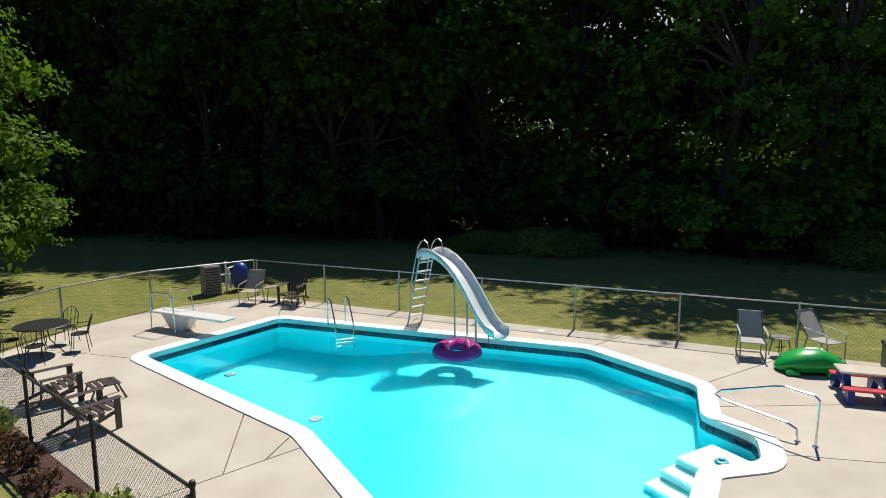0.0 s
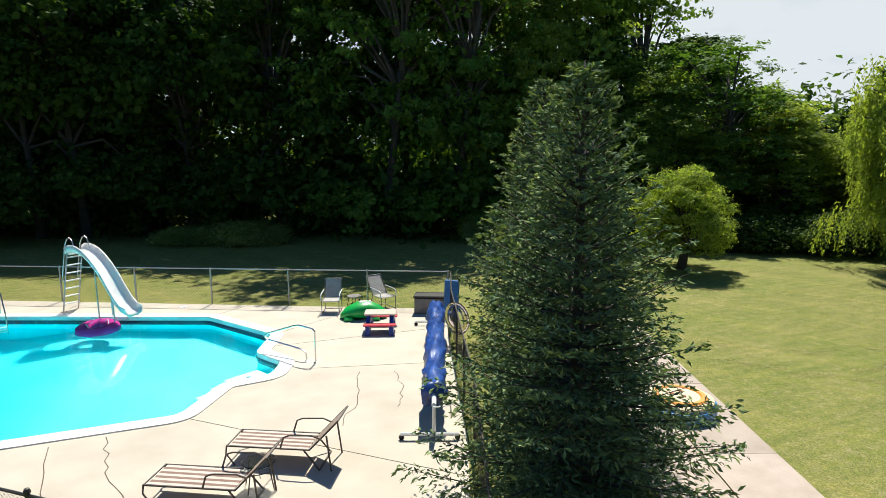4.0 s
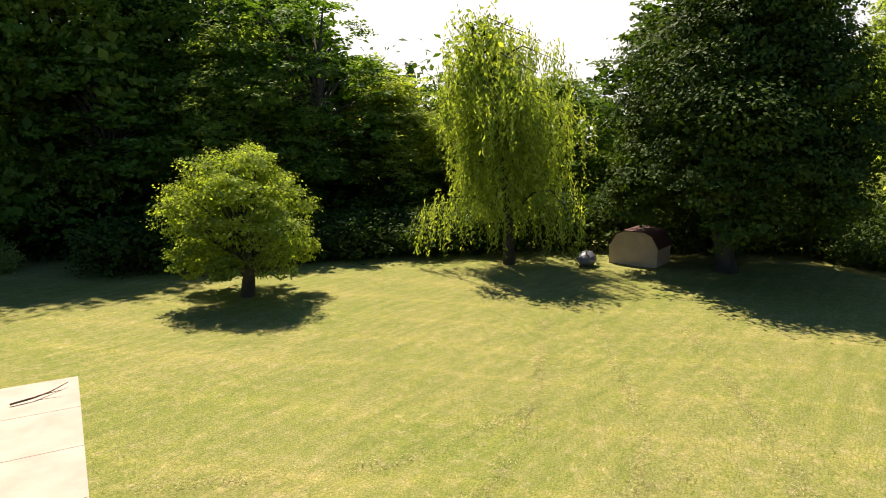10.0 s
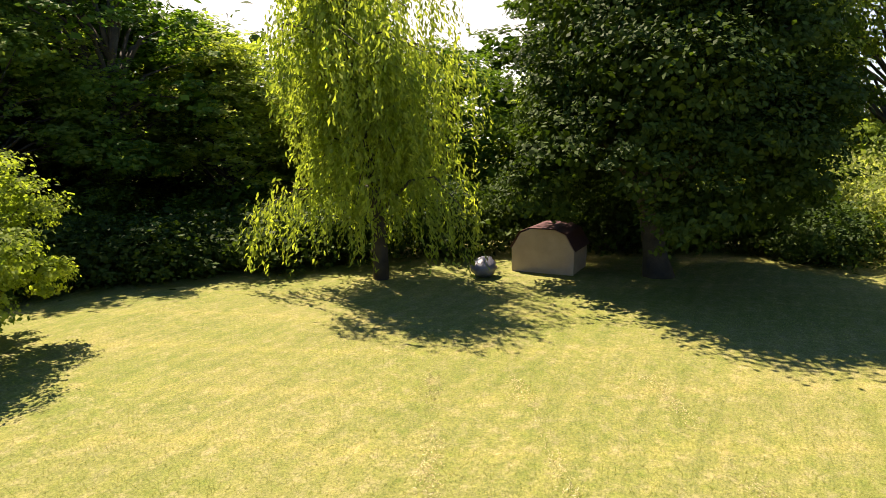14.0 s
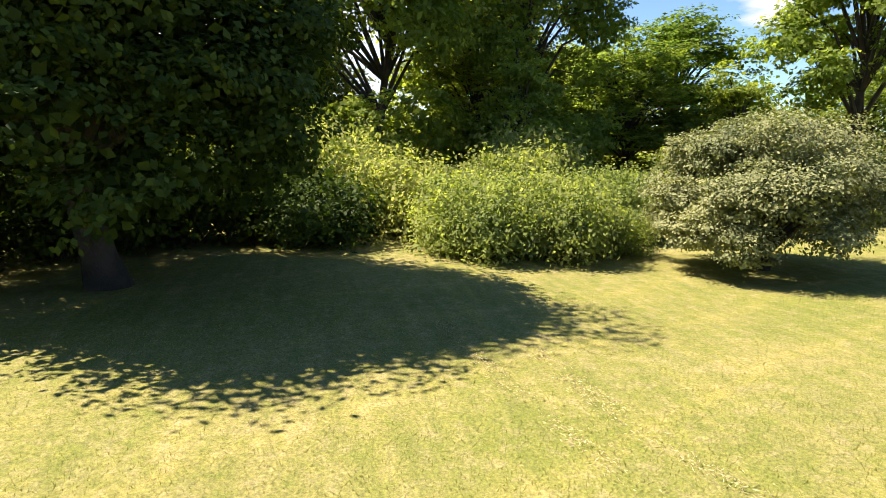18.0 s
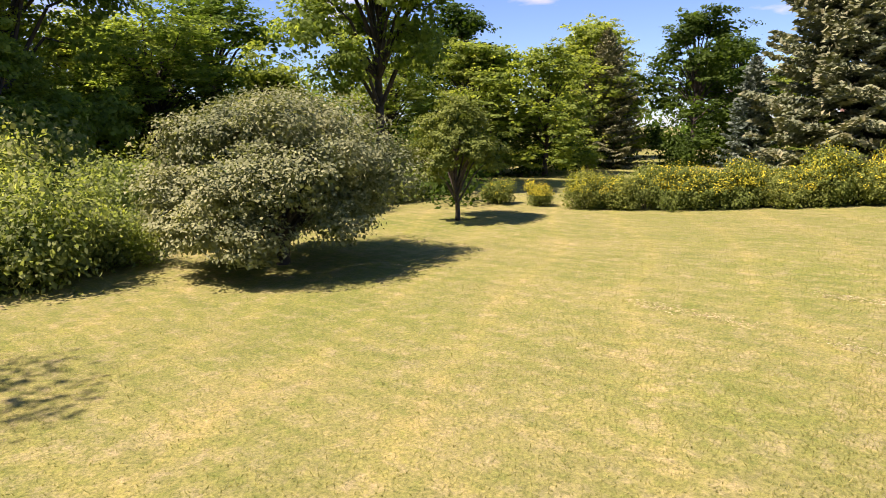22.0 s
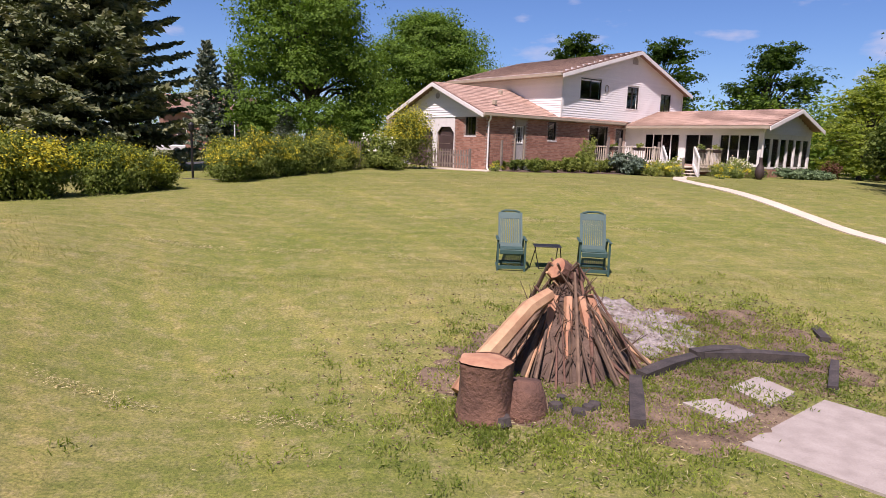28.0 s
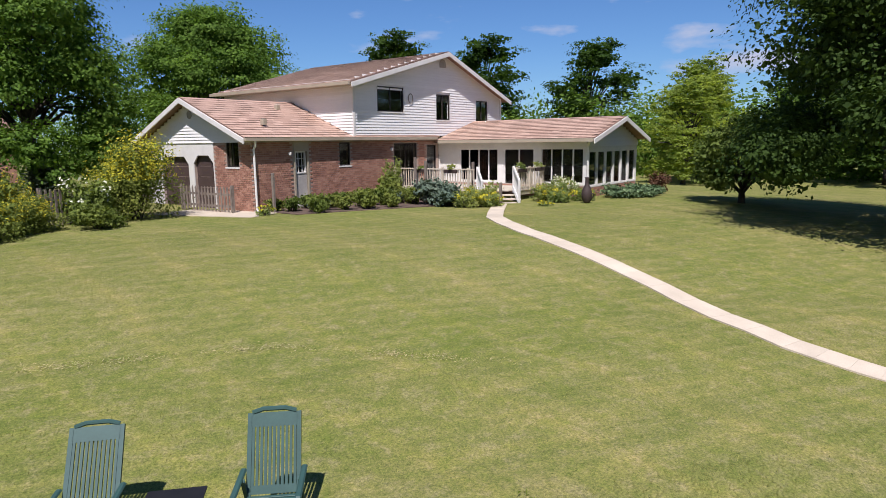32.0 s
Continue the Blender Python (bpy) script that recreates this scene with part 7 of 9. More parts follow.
chaise(at(5.97, 5.12, -118), "brown and cream striped chaise lounge near the gate fence")
tb = small_table(at(6.62, 5.24), "small round glass-topped table between the lounges", 0.26, 0.45, GLASS, BROWN_PL)

# round iron table with four chairs
tb = thing("garden_table", at(-7.0, 16.3, 20), "round black wrought-iron table", "table")
g = Geo()
g.lathe([(0.58, 0.70), (0.60, 0.715), (0.58, 0.73), (0.02, 0.73)], 28)
part("tabletop", g, BLACK, tb)
for k in range(4):
    a = k * math.pi / 2
    bars(tb, "leg", BLACK, [[(0.1 * math.cos(a), 0.1 * math.sin(a), 0.70), (0.14 * math.cos(a), 0.14 * math.sin(a), 0.35), (0.42 * math.cos(a), 0.42 * math.sin(a), 0)]], 0.014)
for k, (dx, dy) in enumerate(((0.75, 0.25), (0.1, 0.85), (-0.62, -0.25), (0.25, -0.75))):
    ch = thing("iron_chair", at(-7.0 + dx, 16.3 + dy, math.degrees(math.atan2(-dy, -dx)) - 90), "black wrought-iron chair at the round table", "chair", "iron chairs")
    g = Geo()
    g.lathe([(0.2, 0.42), (0.21, 0.43), (0.2, 0.44), (0.02, 0.44)], 16)
    part("seat", g, BLACK, ch)
    bars(ch, "leg", BLACK, [[(sx, sy, 0.43), (sx * 1.35, sy * 1.35, 0)] for sx in (-0.15, 0.15) for sy in (-0.15, 0.15)], 0.010, 5)
    bars(ch, "back_frame", BLACK, [[(-0.19, -0.16, 0.44), (-0.2, -0.24, 0.72), (-0.12, -0.28, 0.86), (0, -0.29, 0.89), (0.12, -0.28, 0.86), (0.2, -0.24, 0.72), (0.19, -0.16, 0.44)]], 0.011, 5)
    bars(ch, "back_bar", BLACK, [[(x, -0.17, 0.44), (x * 1.1, -0.28, 0.86 - abs(x) * 0.3)] for x in (-0.1, 0, 0.1)], 0.007, 4)
    bars(ch, "arm", BLACK, [[(sx, -0.22, 0.66), (sx * 1.1, 0.1, 0.64), (sx, 0.16, 0.43)] for sx in (-0.2, 0.2)], 0.009, 4)

# child's picnic table
pt = thing("picnic_table", at(10.7, 12.75, -20), "child's plastic picnic table with red benches", "picnic table")
g = Geo()
g.box(-0.46, -0.27, 0.49, 0.46, 0.27, 0.54, None, 0.02)
part("tabletop", g, KID_TAN, pt, "cream tabletop")
for sy in (-0.47, 0.47):
    g = Geo()
    g.box(-0.46, sy - 0.13, 0.26, 0.46, sy + 0.13, 0.30, None, 0.02)
    part("bench", g, KID_RED, pt, "red bench")
for sx in (-0.33, 0.33):
    g = Geo()
    g.prism([(-0.62, 0), (-0.40, 0), (-0.26, 0.26), (0.26, 0.26), (0.40, 0), (0.62, 0), (0.58, 0.26), (0.34, 0.26), (0.2, 0.49), (-0.2, 0.49), (-0.34, 0.26), (-0.58, 0.26)], sx - 0.06, sx + 0.06, Matrix(((0, 0, 1, 0), (1, 0, 0, 0), (0, 1, 0, 0), (0, 0, 0, 1))))
    part("end_frame", g, KID_BLUE, pt, "blue end frame")

# green moulded toy, storage box, foam boards
toy = thing("ride_on_toy", at(10.55, 14.15, -15), "bright green moulded plastic toy on the deck", "toy")
g = Geo()
prof = [(-0.72, 0.12, 0.10), (-0.55, 0.30, 0.30), (-0.2, 0.40, 0.46), (0.15, 0.36, 0.50), (0.45, 0.28, 0.36), (0.7, 0.16, 0.18)]
vs = []
for x, w, h in prof:
    vs += [(x, w * math.cos(a), 0.04 + h * (0.5 + 0.5 * math.sin(a)) * (1 if math.sin(a) > 0 else 0.35)) for a in np.linspace(0, 2 * math.pi, 12, endpoint=False)]
g.add(vs, [(i * 12 + k, i * 12 + (k + 1) % 12, (i + 1) * 12 + (k + 1) % 12, (i + 1) * 12 + k) for i in range(5) for k in range(12)] + [tuple(range(11, -1, -1)), tuple(range(60, 72))])
part("body", g, KID_GREEN, toy, "", True)
for x, y in ((-0.45, 0.34), (-0.45, -0.34), (0.35, 0.34), (0.35, -0.34)):
    g = Geo()
    g.box(x - 0.14, y - 0.1, 0.0, x + 0.14, y + 0.1, 0.12, None, 0.04)
    part("foot", g, KID_GREEN, toy)
g = Geo()
g.box(-0.15, -0.1, 0.44, 0.25, 0.1, 0.53, None, 0.04)
part("saddle", g, WHITE, toy, "white saddle patch")
bx = thing("deck_box", at(12.75, 14.0, -26), "grey plastic deck storage box with a dark lid", "storage box")
g = Geo()
g.box(-0.55, -0.28, 0, 0.55, 0.28, 0.50, None, 0.02)
part("body", g, BOXGREY, bx)
g = Geo()
g.box(-0.58, -0.31, 0.50, 0.58, 0.31, 0.58, None, 0.025)
part("lid", g, BLACK, bx, "dark lid")
for i, (x, y, mt, lb) in enumerate(((13.2, 13.55, FOAM_BLUE, "blue foam board leaning on the fence"), (13.1, 13.38, FOAM_PURPLE, "purple foam board leaning on the fence"), (13.05, 13.2, FOAM_BLUE, "long blue foam float leaning on the fence"))):
    fb = solo("foam_board", Geo().box(-0.04, -0.24, 0, 0.04, 0.24, 1.0 + 0.08 * i, None, 0.03), mt, lb, "pool float", pose(x, y, 0, 0, 8, 25 + i * 12), "foam boards")

# solar cover on its reel
rl = thing("cover_reel", at(0, 0), "blue solar pool cover rolled on a white reel", "pool cover reel")
A, B = Vector((9.8, 5.85, 0.66)), Vector((12.3, 12.45, 0.66))
rngc = np.random.default_rng(8)
g = Geo()
n, k = 44, 20
ax = (B - A).normalized()
sx = ax.cross(Vector((0, 0, 1))).normalized()
up = Vector((0, 0, 1))
vs = []
for i in range(n + 1):
    t = 0.05 + 0.9 * i / n
    c = A.lerp(B, t)
    base = 0.22 + 0.022 * math.sin(t * 17) + 0.018 * math.sin(t * 41)
    for j in range(k):
        a = 2 * math.pi * j / k
        r = base + 0.026 * math.sin(5 * a + t * 30) + 0.016 * math.sin(9 * a - t * 57) + rngc.normal() * 0.014
        if math.sin(a) < -0.6 and 0.12 < t < 0.9:
            r += 0.16 * (0.5 + 0.5 * math.sin(t * 23)) * (-math.sin(a) - 0.6) / 0.4
        vs.append(c + sx * math.cos(a) * r + up * math.sin(a) * r)
g.add(vs, [(i * k + j, i * k + (j + 1) % k, (i + 1) * k + (j + 1) % k, (i + 1) * k + j) for i in range(n) for j in range(k)] + [tuple(range(k - 1, -1, -1)), tuple(range(n * k, n * k + k))])
part("cover_roll", g, COVER, rl, "crumpled blue bubble cover", True)
g = Geo()
g.tube([A - ax * 0.1, B + ax * 0.1], 0.045, 10)
part("tube", g, WHITE, rl, "white reel tube")
for P in (A - ax * 0.12, B + ax * 0.12):
    g = Geo()
    g.tube([(P.x, P.y, P.z), (P.x, P.y, 0.12)], 0.035, 6)
    part("upright", g, WHITE, rl)
    g = Geo()
    g.tube([(P.x - sx.x * 0.62, P.y - sx.y * 0.62, 0.11), (P.x + sx.x * 0.45, P.y + sx.y * 0.45, 0.11)], 0.035, 6)
    part("foot_bar", g, WHITE, rl)
    for q in (-0.6, 0.43):
        g = Geo()
        c = P + sx * q
        g.lathe([(0.01, -0.02), (0.05, -0.02), (0.05, 0.02), (0.01, 0.02)], 12, Matrix.Translation((c.x, c.y, 0.05)) @ Matrix.Rotation(radians(90), 4, "X"))
        part("wheel", g, BLACK, rl)
g = Geo()
P = A - ax * 0.2
g.tube([P, P + sx * 0.3 + up * 0.05, P + sx * 0.32 - up * 0.2], 0.016, 6)
part("crank", g, WHITE, rl)
g = Geo()
rg = solo("swim_ring", Geo().torus(0.36, 0.09, 26, 8), VINYL_CLEAR, "pale green swim ring hung on the fence", "pool float", pose(12.2, 10.6, 0.75, 0, 86, 20), smooth=True)

# pump and heater behind the fence
pm = thing("pool_pump", at(-4.75, 22.75, 30), "grey pool heater with white pipes and a blue filter tank", "pool equipment")
g = Geo()
g.box(-0.55, -0.3, 0, 0.0, 0.3, 1.0, None, 0.02)
part("heater", g, BOXGREY, pm)
g = Geo()
for i in range(9):
    g.box(-0.50, -0.315, 0.15 + i * 0.09, -0.05, -0.30, 0.19 + i * 0.09)
part("louvre", g, BLACK, pm)
g = Geo()
g.lathe([(0.2, 0.1), (0.26, 0.2), (0.26, 0.75), (0.2, 0.9), (0.06, 0.98)], 18, Matrix.Translation((0.75, 0.1, 0)))
part("filter_tank", g, KID_BLUE, pm, "blue filter tank", True)
bars(pm, "pipe", WHITE, [[(0.05, -0.1, 0.3), (0.3, -0.1, 0.3), (0.3, -0.1, 0.85), (0.5, 0.1, 0.85)], [(0.05, 0.1, 0.6), (0.4, 0.15, 0.6), (0.4, 0.15, 0.1)], [(0.2, -0.15, 0.0), (0.2, -0.15, 1.1)]], 0.035, 8)

# toys on the path
sb = thing("sandbox", at(14.75, 5.05, 0.0, 0.03), "round blue plastic sandbox with an orange and cream lid", "sandbox")
g = Geo()
g.lathe([(0.66, 0.0), (0.72, 0.05), (0.72, 0.22), (0.66, 0.25), (0.1, 0.25)], 32)
part("base", g, TOY_BLUE, sb, "blue base")
g = Geo()
g.lathe([(0.66, 0.25), (0.66, 0.30), (0.60, 0.33), (0.1, 0.36)], 32)
part("lid", g, TOY_CREAM, sb, "cream lid")
g = Geo()
g.torus(0.46, 0.075, 32, 6, Matrix.Translation((0, 0, 0.335)), 0.5)
part("lid_band", g, TOY_ORANGE, sb, "orange moulded band")
for x, y in ((-0.12, 0.08), (0.12, 0.12), (0.0, -0.12)):
    g = Geo()
    g.lathe([(0.05, 0.35), (0.045, 0.375), (0.01, 0.38)], 10, Matrix.Translation((x, y, 0)))
    part("lid_boss", g, TOY_BROWN, sb)
ph = thing("play_kitchen", at(16.35, 13.75, 25), "small tan play house with a teal roof", "play house")
g = Geo()
g.box(-0.42, -0.35, 0, 0.42, 0.35, 0.85, None, 0.02)
part("wall", g, KID_TAN, ph)
g = Geo()
g.prism([(-0.5, 0.85), (0.5, 0.85), (0.42, 1.0), (0, 1.25), (-0.42, 1.0)], -0.42, 0.42, Matrix(((1, 0, 0, 0), (0, 0, 1, 0), (0, 1, 0, 0), (0, 0, 0, 1))))
part("roof", g, TEAL, ph, "teal roof")
for i in range(7):
    g = Geo()
    y = -0.36 + i * 0.12
    g.tube([(0.5, y, 0.87), (0.43, y, 1.01), (0, y, 1.265)], 0.02, 4)
    part("roof_rib", g, TEAL, ph)
g = Geo()
g.box(0.42, -0.15, 0.2, 0.75, 0.2, 0.45, None, 0.05)
part("shelf", g, WHITE, ph, "white shelf")
tw = solo("fallen_branch", Geo().tube([(17.75, 13.0, 0.06), (18.1, 12.95, 0.08), (18.4, 13.05, 0.07), (18.75, 13.2, 0.10)], [0.02, 0.018, 0.012, 0.006], 5).tube([(18.2, 12.97, 0.08), (18.5, 12.85, 0.12)], [0.012, 0.005], 4), STICK, "bare fallen branch lying on the path", "branch")

# planting along the pool fence
rng = np.random.default_rng(31)
bed = Geo()
bl = [(-8.7, 14.8), (-8.5, 15.0), (-4.9, 11.85), (-2.6, 9.75), (-0.95, 8.25), (-1.4, 7.75), (-3.05, 9.25), (-5.35, 11.3)]
bed.prism([(x, y) for x, y in bl][::-1], -0.02, 0.03)
solo("planting_bed", bed, MULCH, "dark mulch bed along the pool fence", "flower bed", kind="structure")
P1 = bush("bed_plant", on_ground(-2.2, 8.6), "leafy green perennial in the mulch bed", shrub(61, 0.7, 0.5, 700, 0.12, 9), LEAF_BUSH, group="bed plants")
P2 = bush("bed_plant", on_ground(-4.2, 10.6), "sparse reddish perennial in the mulch bed", shrub(62, 0.45, 0.4, 400, 0.08, 8), BROWN_LEAF, group="bed plants")
for i, (x, y, s) in enumerate(((-1.7, 8.2, 0.9), (-2.9, 9.3, 0.8), (-3.5, 9.9, 0.8), (-5.3, 11.6, 0.8), (-6.2, 12.5, 0.9), (-7.2, 13.4, 0.8), (-3.1, 9.0, 0.7), (-4.8, 11.0, 1.0), (-5.7, 11.7, 0.7))):
    place((P1, P2, P2, P1, P2)[i % 5], x, y, i * 70, s)
bush("laurel_bush", on_ground(-0.55, 6.6), "glossy dark-green bush inside the gate corner", shrub(63, 1.0, 0.65, 1900, 0.15, 12), LEAF_SHRUB)
bush("laurel_bush", on_ground(2.1, 4.75), "glossy green bush outside the pool fence", shrub(64, 0.95, 0.75, 2200, 0.16, 14), LEAF_SHRUB)

# ---- shed under the maple ----
shed = thing("low_shed", at(36.0, 9.6, 92) @ Matrix.Scale(0.88, 4), "low tan barn-shaped shed in the maple's shade", "shed")
face = [(-0.98, 0.0), (0.98, 0.0), (1.0, 0.72), (0.72, 1.22), (0.4, 1.36), (-0.4, 1.36), (-0.72, 1.22), (-1.0, 0.72)]
TURN = Matrix(((1, 0, 0, 0), (0, 0, 1, 0), (0, 1, 0, 0), (0, 0, 0, 1)))
g = Geo()
g.prism(face, 0.0, 0.06, TURN)
part("front_panel", g, TENT, shed, "tan front panel")
g = Geo()
g.prism([(x * 0.98, z) for x, z in face], -1.6, 0.0, TURN)
part("body", g, TENT, shed)
for p, q in zip(face[2:], face[3:]):
    g = Geo()
    g.add([(p[0] * 1.04, 0.1, p[1] + 0.02), (q[0] * 1.04, 0.1, q[1] + 0.02), (q[0] * 1.04, -1.7, q[1] + 0.02), (p[0] * 1.04, -1.7, p[1] + 0.02),
           (p[0] * 1.04, 0.1, p[1] + 0.05), (q[0] * 1.04, 0.1, q[1] + 0.05), (q[0] * 1.04, -1.7, q[1] + 0.05), (p[0] * 1.04, -1.7, p[1] + 0.05)], [(0, 3, 2, 1), (4, 5, 6, 7), (0, 1, 5, 4), (1, 2, 6, 5), (2, 3, 7, 6), (3, 0, 4, 7)])
    part("roof_panel", g, TENT_DARK, shed, "dark maroon roof panel")
bag = Geo()
rngb = np.random.default_rng(4)
vs = []
for i in range(8):
    z = i / 7
    r = 0.34 * math.sin(math.pi * (0.12 + 0.8 * z)) ** 0.7
    vs += [((r + rngb.normal() * 0.03) * math.cos(a) * 1.2, (r + rngb.normal() * 0.03) * math.sin(a), z * 0.52) for a in np.linspace(0, 2 * math.pi, 14, endpoint=False)]
bag.add(vs, [(i * 14 + k, i * 14 + (k + 1) % 14, (i + 1) * 14 + (k + 1) % 14, (i + 1) * 14 + k) for i in range(7) for k in range(14)] + [tuple(range(13, -1, -1)), tuple(range(98, 112))])
solo("stuffed_bag", bag, TARP, "grey tied plastic bag beside the shed", "bag", at(34.9, 10.85), smooth=True)

# ---- fire pit ----
rng = np.random.default_rng(71)


def pit(x, y, rz=0.0, k=1.5):
    x, y = x - 0.2, y - 0.35
    return Matrix.Translation((x, y, ground_z(x, y) - 0.01)) @ Matrix.Rotation(radians(rz), 4, "Z") @ Matrix.Scale(k, 4)


def blob(cx, cy, rx, ry, n, rough, turn=0.0):
    out = []
    for i in range(n):
        a = 2 * math.pi * i / n
        k = 1 + rough * (math.sin(3 * a + 1) * 0.4 + math.sin(7 * a) * 0.3 + rng.normal() * 0.35)
        x, y = rx * k * math.cos(a), ry * k * math.sin(a)
        out.append((cx + x * math.cos(turn) - y * math.sin(turn), cy + x * math.sin(turn) + y * math.cos(turn)))
    return out


def patch(name, outline, material, label, z, bumpy=0.02):
    c = (sum(p[0] for p in outline) / len(outline), sum(p[1] for p in outline) / len(outline))
    g, n = Geo(), len(outline)
    vs = [(c[0], c[1], ground_z(*c) + z + bumpy)]
    for k in (0.33, 0.66, 0.9, 1.0):
        for x, y in outline:
            px, py = c[0] + (x - c[0]) * k, c[1] + (y - c[1]) * k
            vs.append((px, py, ground_z(px, py) + (z + bumpy * rng.uniform(0, 1.4) if k < 1 else -0.01)))
    fs = [(0, 1 + i, 1 + (i + 1) % n) for i in range(n)]
    for r in range(3):
        fs += [(1 + r * n + i, 1 + (r + 1) * n + i, 1 + (r + 1) * n + (i + 1) % n, 1 + r * n + (i + 1) % n) for i in range(n)]
    g.add(vs, fs)
    return solo(name, g, material, label, "ground patch", kind="structure", smooth=True)


patch("bare_soil", blob(15.9, -12.9, 2.4, 2.1, 60, 0.20, -0.3), PIT_SOIL, "trampled bare soil round the fire pit", 0.012, 0.03)
patch("bare_soil", blob(13.2, -13.95, 1.85, 1.35, 50, 0.24, -0.5), PIT_SOIL, "bare soil at the edge of the fire pit", 0.016, 0.03)
patch("ash_bed", blob(14.45, -14.7, 1.0, 0.52, 64, 0.5, -1.0), ASH, "pale grey ash of the old fire", 0.035, 0.03)
patch("ash_bed", blob(15.0, -14.0, 0.5, 0.35, 40, 0.4, -0.4), ASH, "white ash beside the wood pile", 0.045, 0.03)
ST = thing("stump", pit(18.0, -11.35, 20, 1.42), "thick sawn stump with reddish bark", "stump")
g = Geo()
vs = []
for z, k in ((-0.05, 1.25), (0.06, 1.08), (0.2, 1.0), (0.38, 0.97), (0.50, 1.0)):
    vs += [(0.215 * k * (1 + 0.07 * math.sin(5 * a + z * 3) + rng.normal() * 0.025) * math.cos(a), 0.215 * k * (1 + 0.07 * math.sin(5 * a) + rng.normal() * 0.025) * math.sin(a), z) for a in np.linspace(0, 2 * math.pi, 22, endpoint=False)]
g.add(vs, [(i * 22 + k, i * 22 + (k + 1) % 22, (i + 1) * 22 + (k + 1) % 22, (i + 1) * 22 + k) for i in range(4) for k in range(22)] + [tuple(range(21, -1, -1))])
part("bark", g, BARK_RED, ST, "", True)
g = Geo()
top_ring = [(x * 0.98, y * 0.98, z + 0.012 * math.sin(9 * x)) for x, y, z in vs[-22:]]
g.add(top_ring + [(0, 0.02, 0.525)], [(i, (i + 1) % 22, 22) for i in range(22)])
part("cut_face", g, WOOD_CUT, ST, "raw pinkish saw cut")
ST2 = thing("stump", pit(17.5, -11.45, 80, 1.3), "lower split stump with shaggy bark", "stump")
g = Geo()
vs = []
for z, k in ((-0.05, 1.2), (0.08, 1.05), (0.2, 0.95), (0.33, 0.7)):
    vs += [(0.23 * k * (1 + rng.normal() * 0.05) * math.cos(a), 0.2 * k * (1 + rng.normal() * 0.05) * math.sin(a), z + 0.10 * math.cos(a) * z) for a in np.linspace(0, 2 * math.pi, 18, endpoint=False)]
g.add(vs, [(i * 18 + k, i * 18 + (k + 1) % 18, (i + 1) * 18 + (k + 1) % 18, (i + 1) * 18 + k) for i in range(3) for k in range(18)] + [tuple(range(17, -1, -1)), tuple(range(54, 72))])
part("bark", g, BARK_RED, ST2, "", True)

pile = thing("bonfire_pile", pit(16.45, -13.3, 0, 1.36), "cone of sticks, branches and split logs stacked for burning", "wood pile")
g = Geo()
vs = []
for z, r in ((0.0, 0.72), (0.2, 0.60), (0.45, 0.40), (0.7, 0.22), (0.88, 0.05)):
    vs += [((r + rng.normal() * 0.04) * math.cos(a), (r + rng.normal() * 0.04) * math.sin(a), z) for a in np.linspace(0, 2 * math.pi, 20, endpoint=False)]
g.add(vs, [(i * 20 + k, i * 20 + (k + 1) % 20, (i + 1) * 20 + (k + 1) % 20, (i + 1) * 20 + k) for i in range(4) for k in range(20)] + [tuple(range(80, 100))])
part("brush_core", g, SOIL, pile, "dark brushwood core")
twigs = []
for i in range(340):
    a = rng.uniform(0, 2 * math.pi)
    z = rng.uniform(0.02, 0.8)
    r = 0.74 * (1 - z / 0.95) + 0.03
    p = Vector((r * math.cos(a), r * math.sin(a), z))
    d = Vector((-math.cos(a) * 0.6 + rng.normal() * 0.5, -math.sin(a) * 0.6 + rng.normal() * 0.5, 0.8)).normalized() * rng.uniform(0.15, 0.4)
    twigs.append((p, p + d))
g = Geo()
for p, q in twigs:
    g.tube([p, p.lerp(q, 0.5) + Vector(rng.normal(size=3)) * 0.02, q], [0.008, 0.006, 0.003], 3, None, False)
part("brush", g, STICK, pile, "thin dry brushwood", kind="stuff")
for i in range(52):
    a = i * 0.55 + rng.uniform(-0.2, 0.2)
    r0 = rng.uniform(0.72, 0.98)
    h = rng.uniform(0.75, 1.12)
    p = Vector((r0 * math.cos(a), r0 * math.sin(a), 0.0))
    q = Vector((-0.10 * math.cos(a) + rng.normal() * 0.10, -0.10 * math.sin(a) + rng.normal() * 0.10, h))
    mid = p.lerp(q, 0.5) + Vector(rng.normal(size=3)) * 0.035
    rr = rng.choice([0.012, 0.016, 0.022, 0.03])
    g = Geo()
    g.tube([p, mid, q], [rr, rr * 0.9, rr * 0.6], 6)
    part("stick", g, (STICK, STICK, BARK_RED, STICK, STICK, WOOD_PALE)[i % 6], pile)
for i, a in enumerate((1.35, 1.9, 2.5, 0.8)):
    p = Vector((0.62 * math.cos(a), 0.62 * math.sin(a), 0.0))
    g = Geo()
    g.tube([p, (p.x * 0.4, p.y * 0.4, 0.75)], [0.055, 0.05], 5)
    part("split_log", g, WOOD_CUT, pile)
g = Geo()
g.tube([(-0.12, -0.05, 0.86), (0.14, 0.05, 1.02)], [0.12, 0.12], 12)
part("top_log", g, BARK_RED, pile, "short sawn log on top")
g = Geo()
g.lathe([(0.118, 0.0), (0.01, 0.004)], 12, Matrix.Translation((0.145, 0.052, 1.022)) @ Vector((0.26, 0.10, 0.16)).to_track_quat("Z", "Y").to_matrix().to_4x4())
part("log_end", g, WOOD_CUT, pile)
g = Geo()
g.tube([(0.30, 0.35, 0.80), (0.55, 0.55, 0.72), (1.05, 0.85, 0.30), (1.28, 1.0, 0.02)], [0.075, 0.085, 0.095, 0.10], 7)
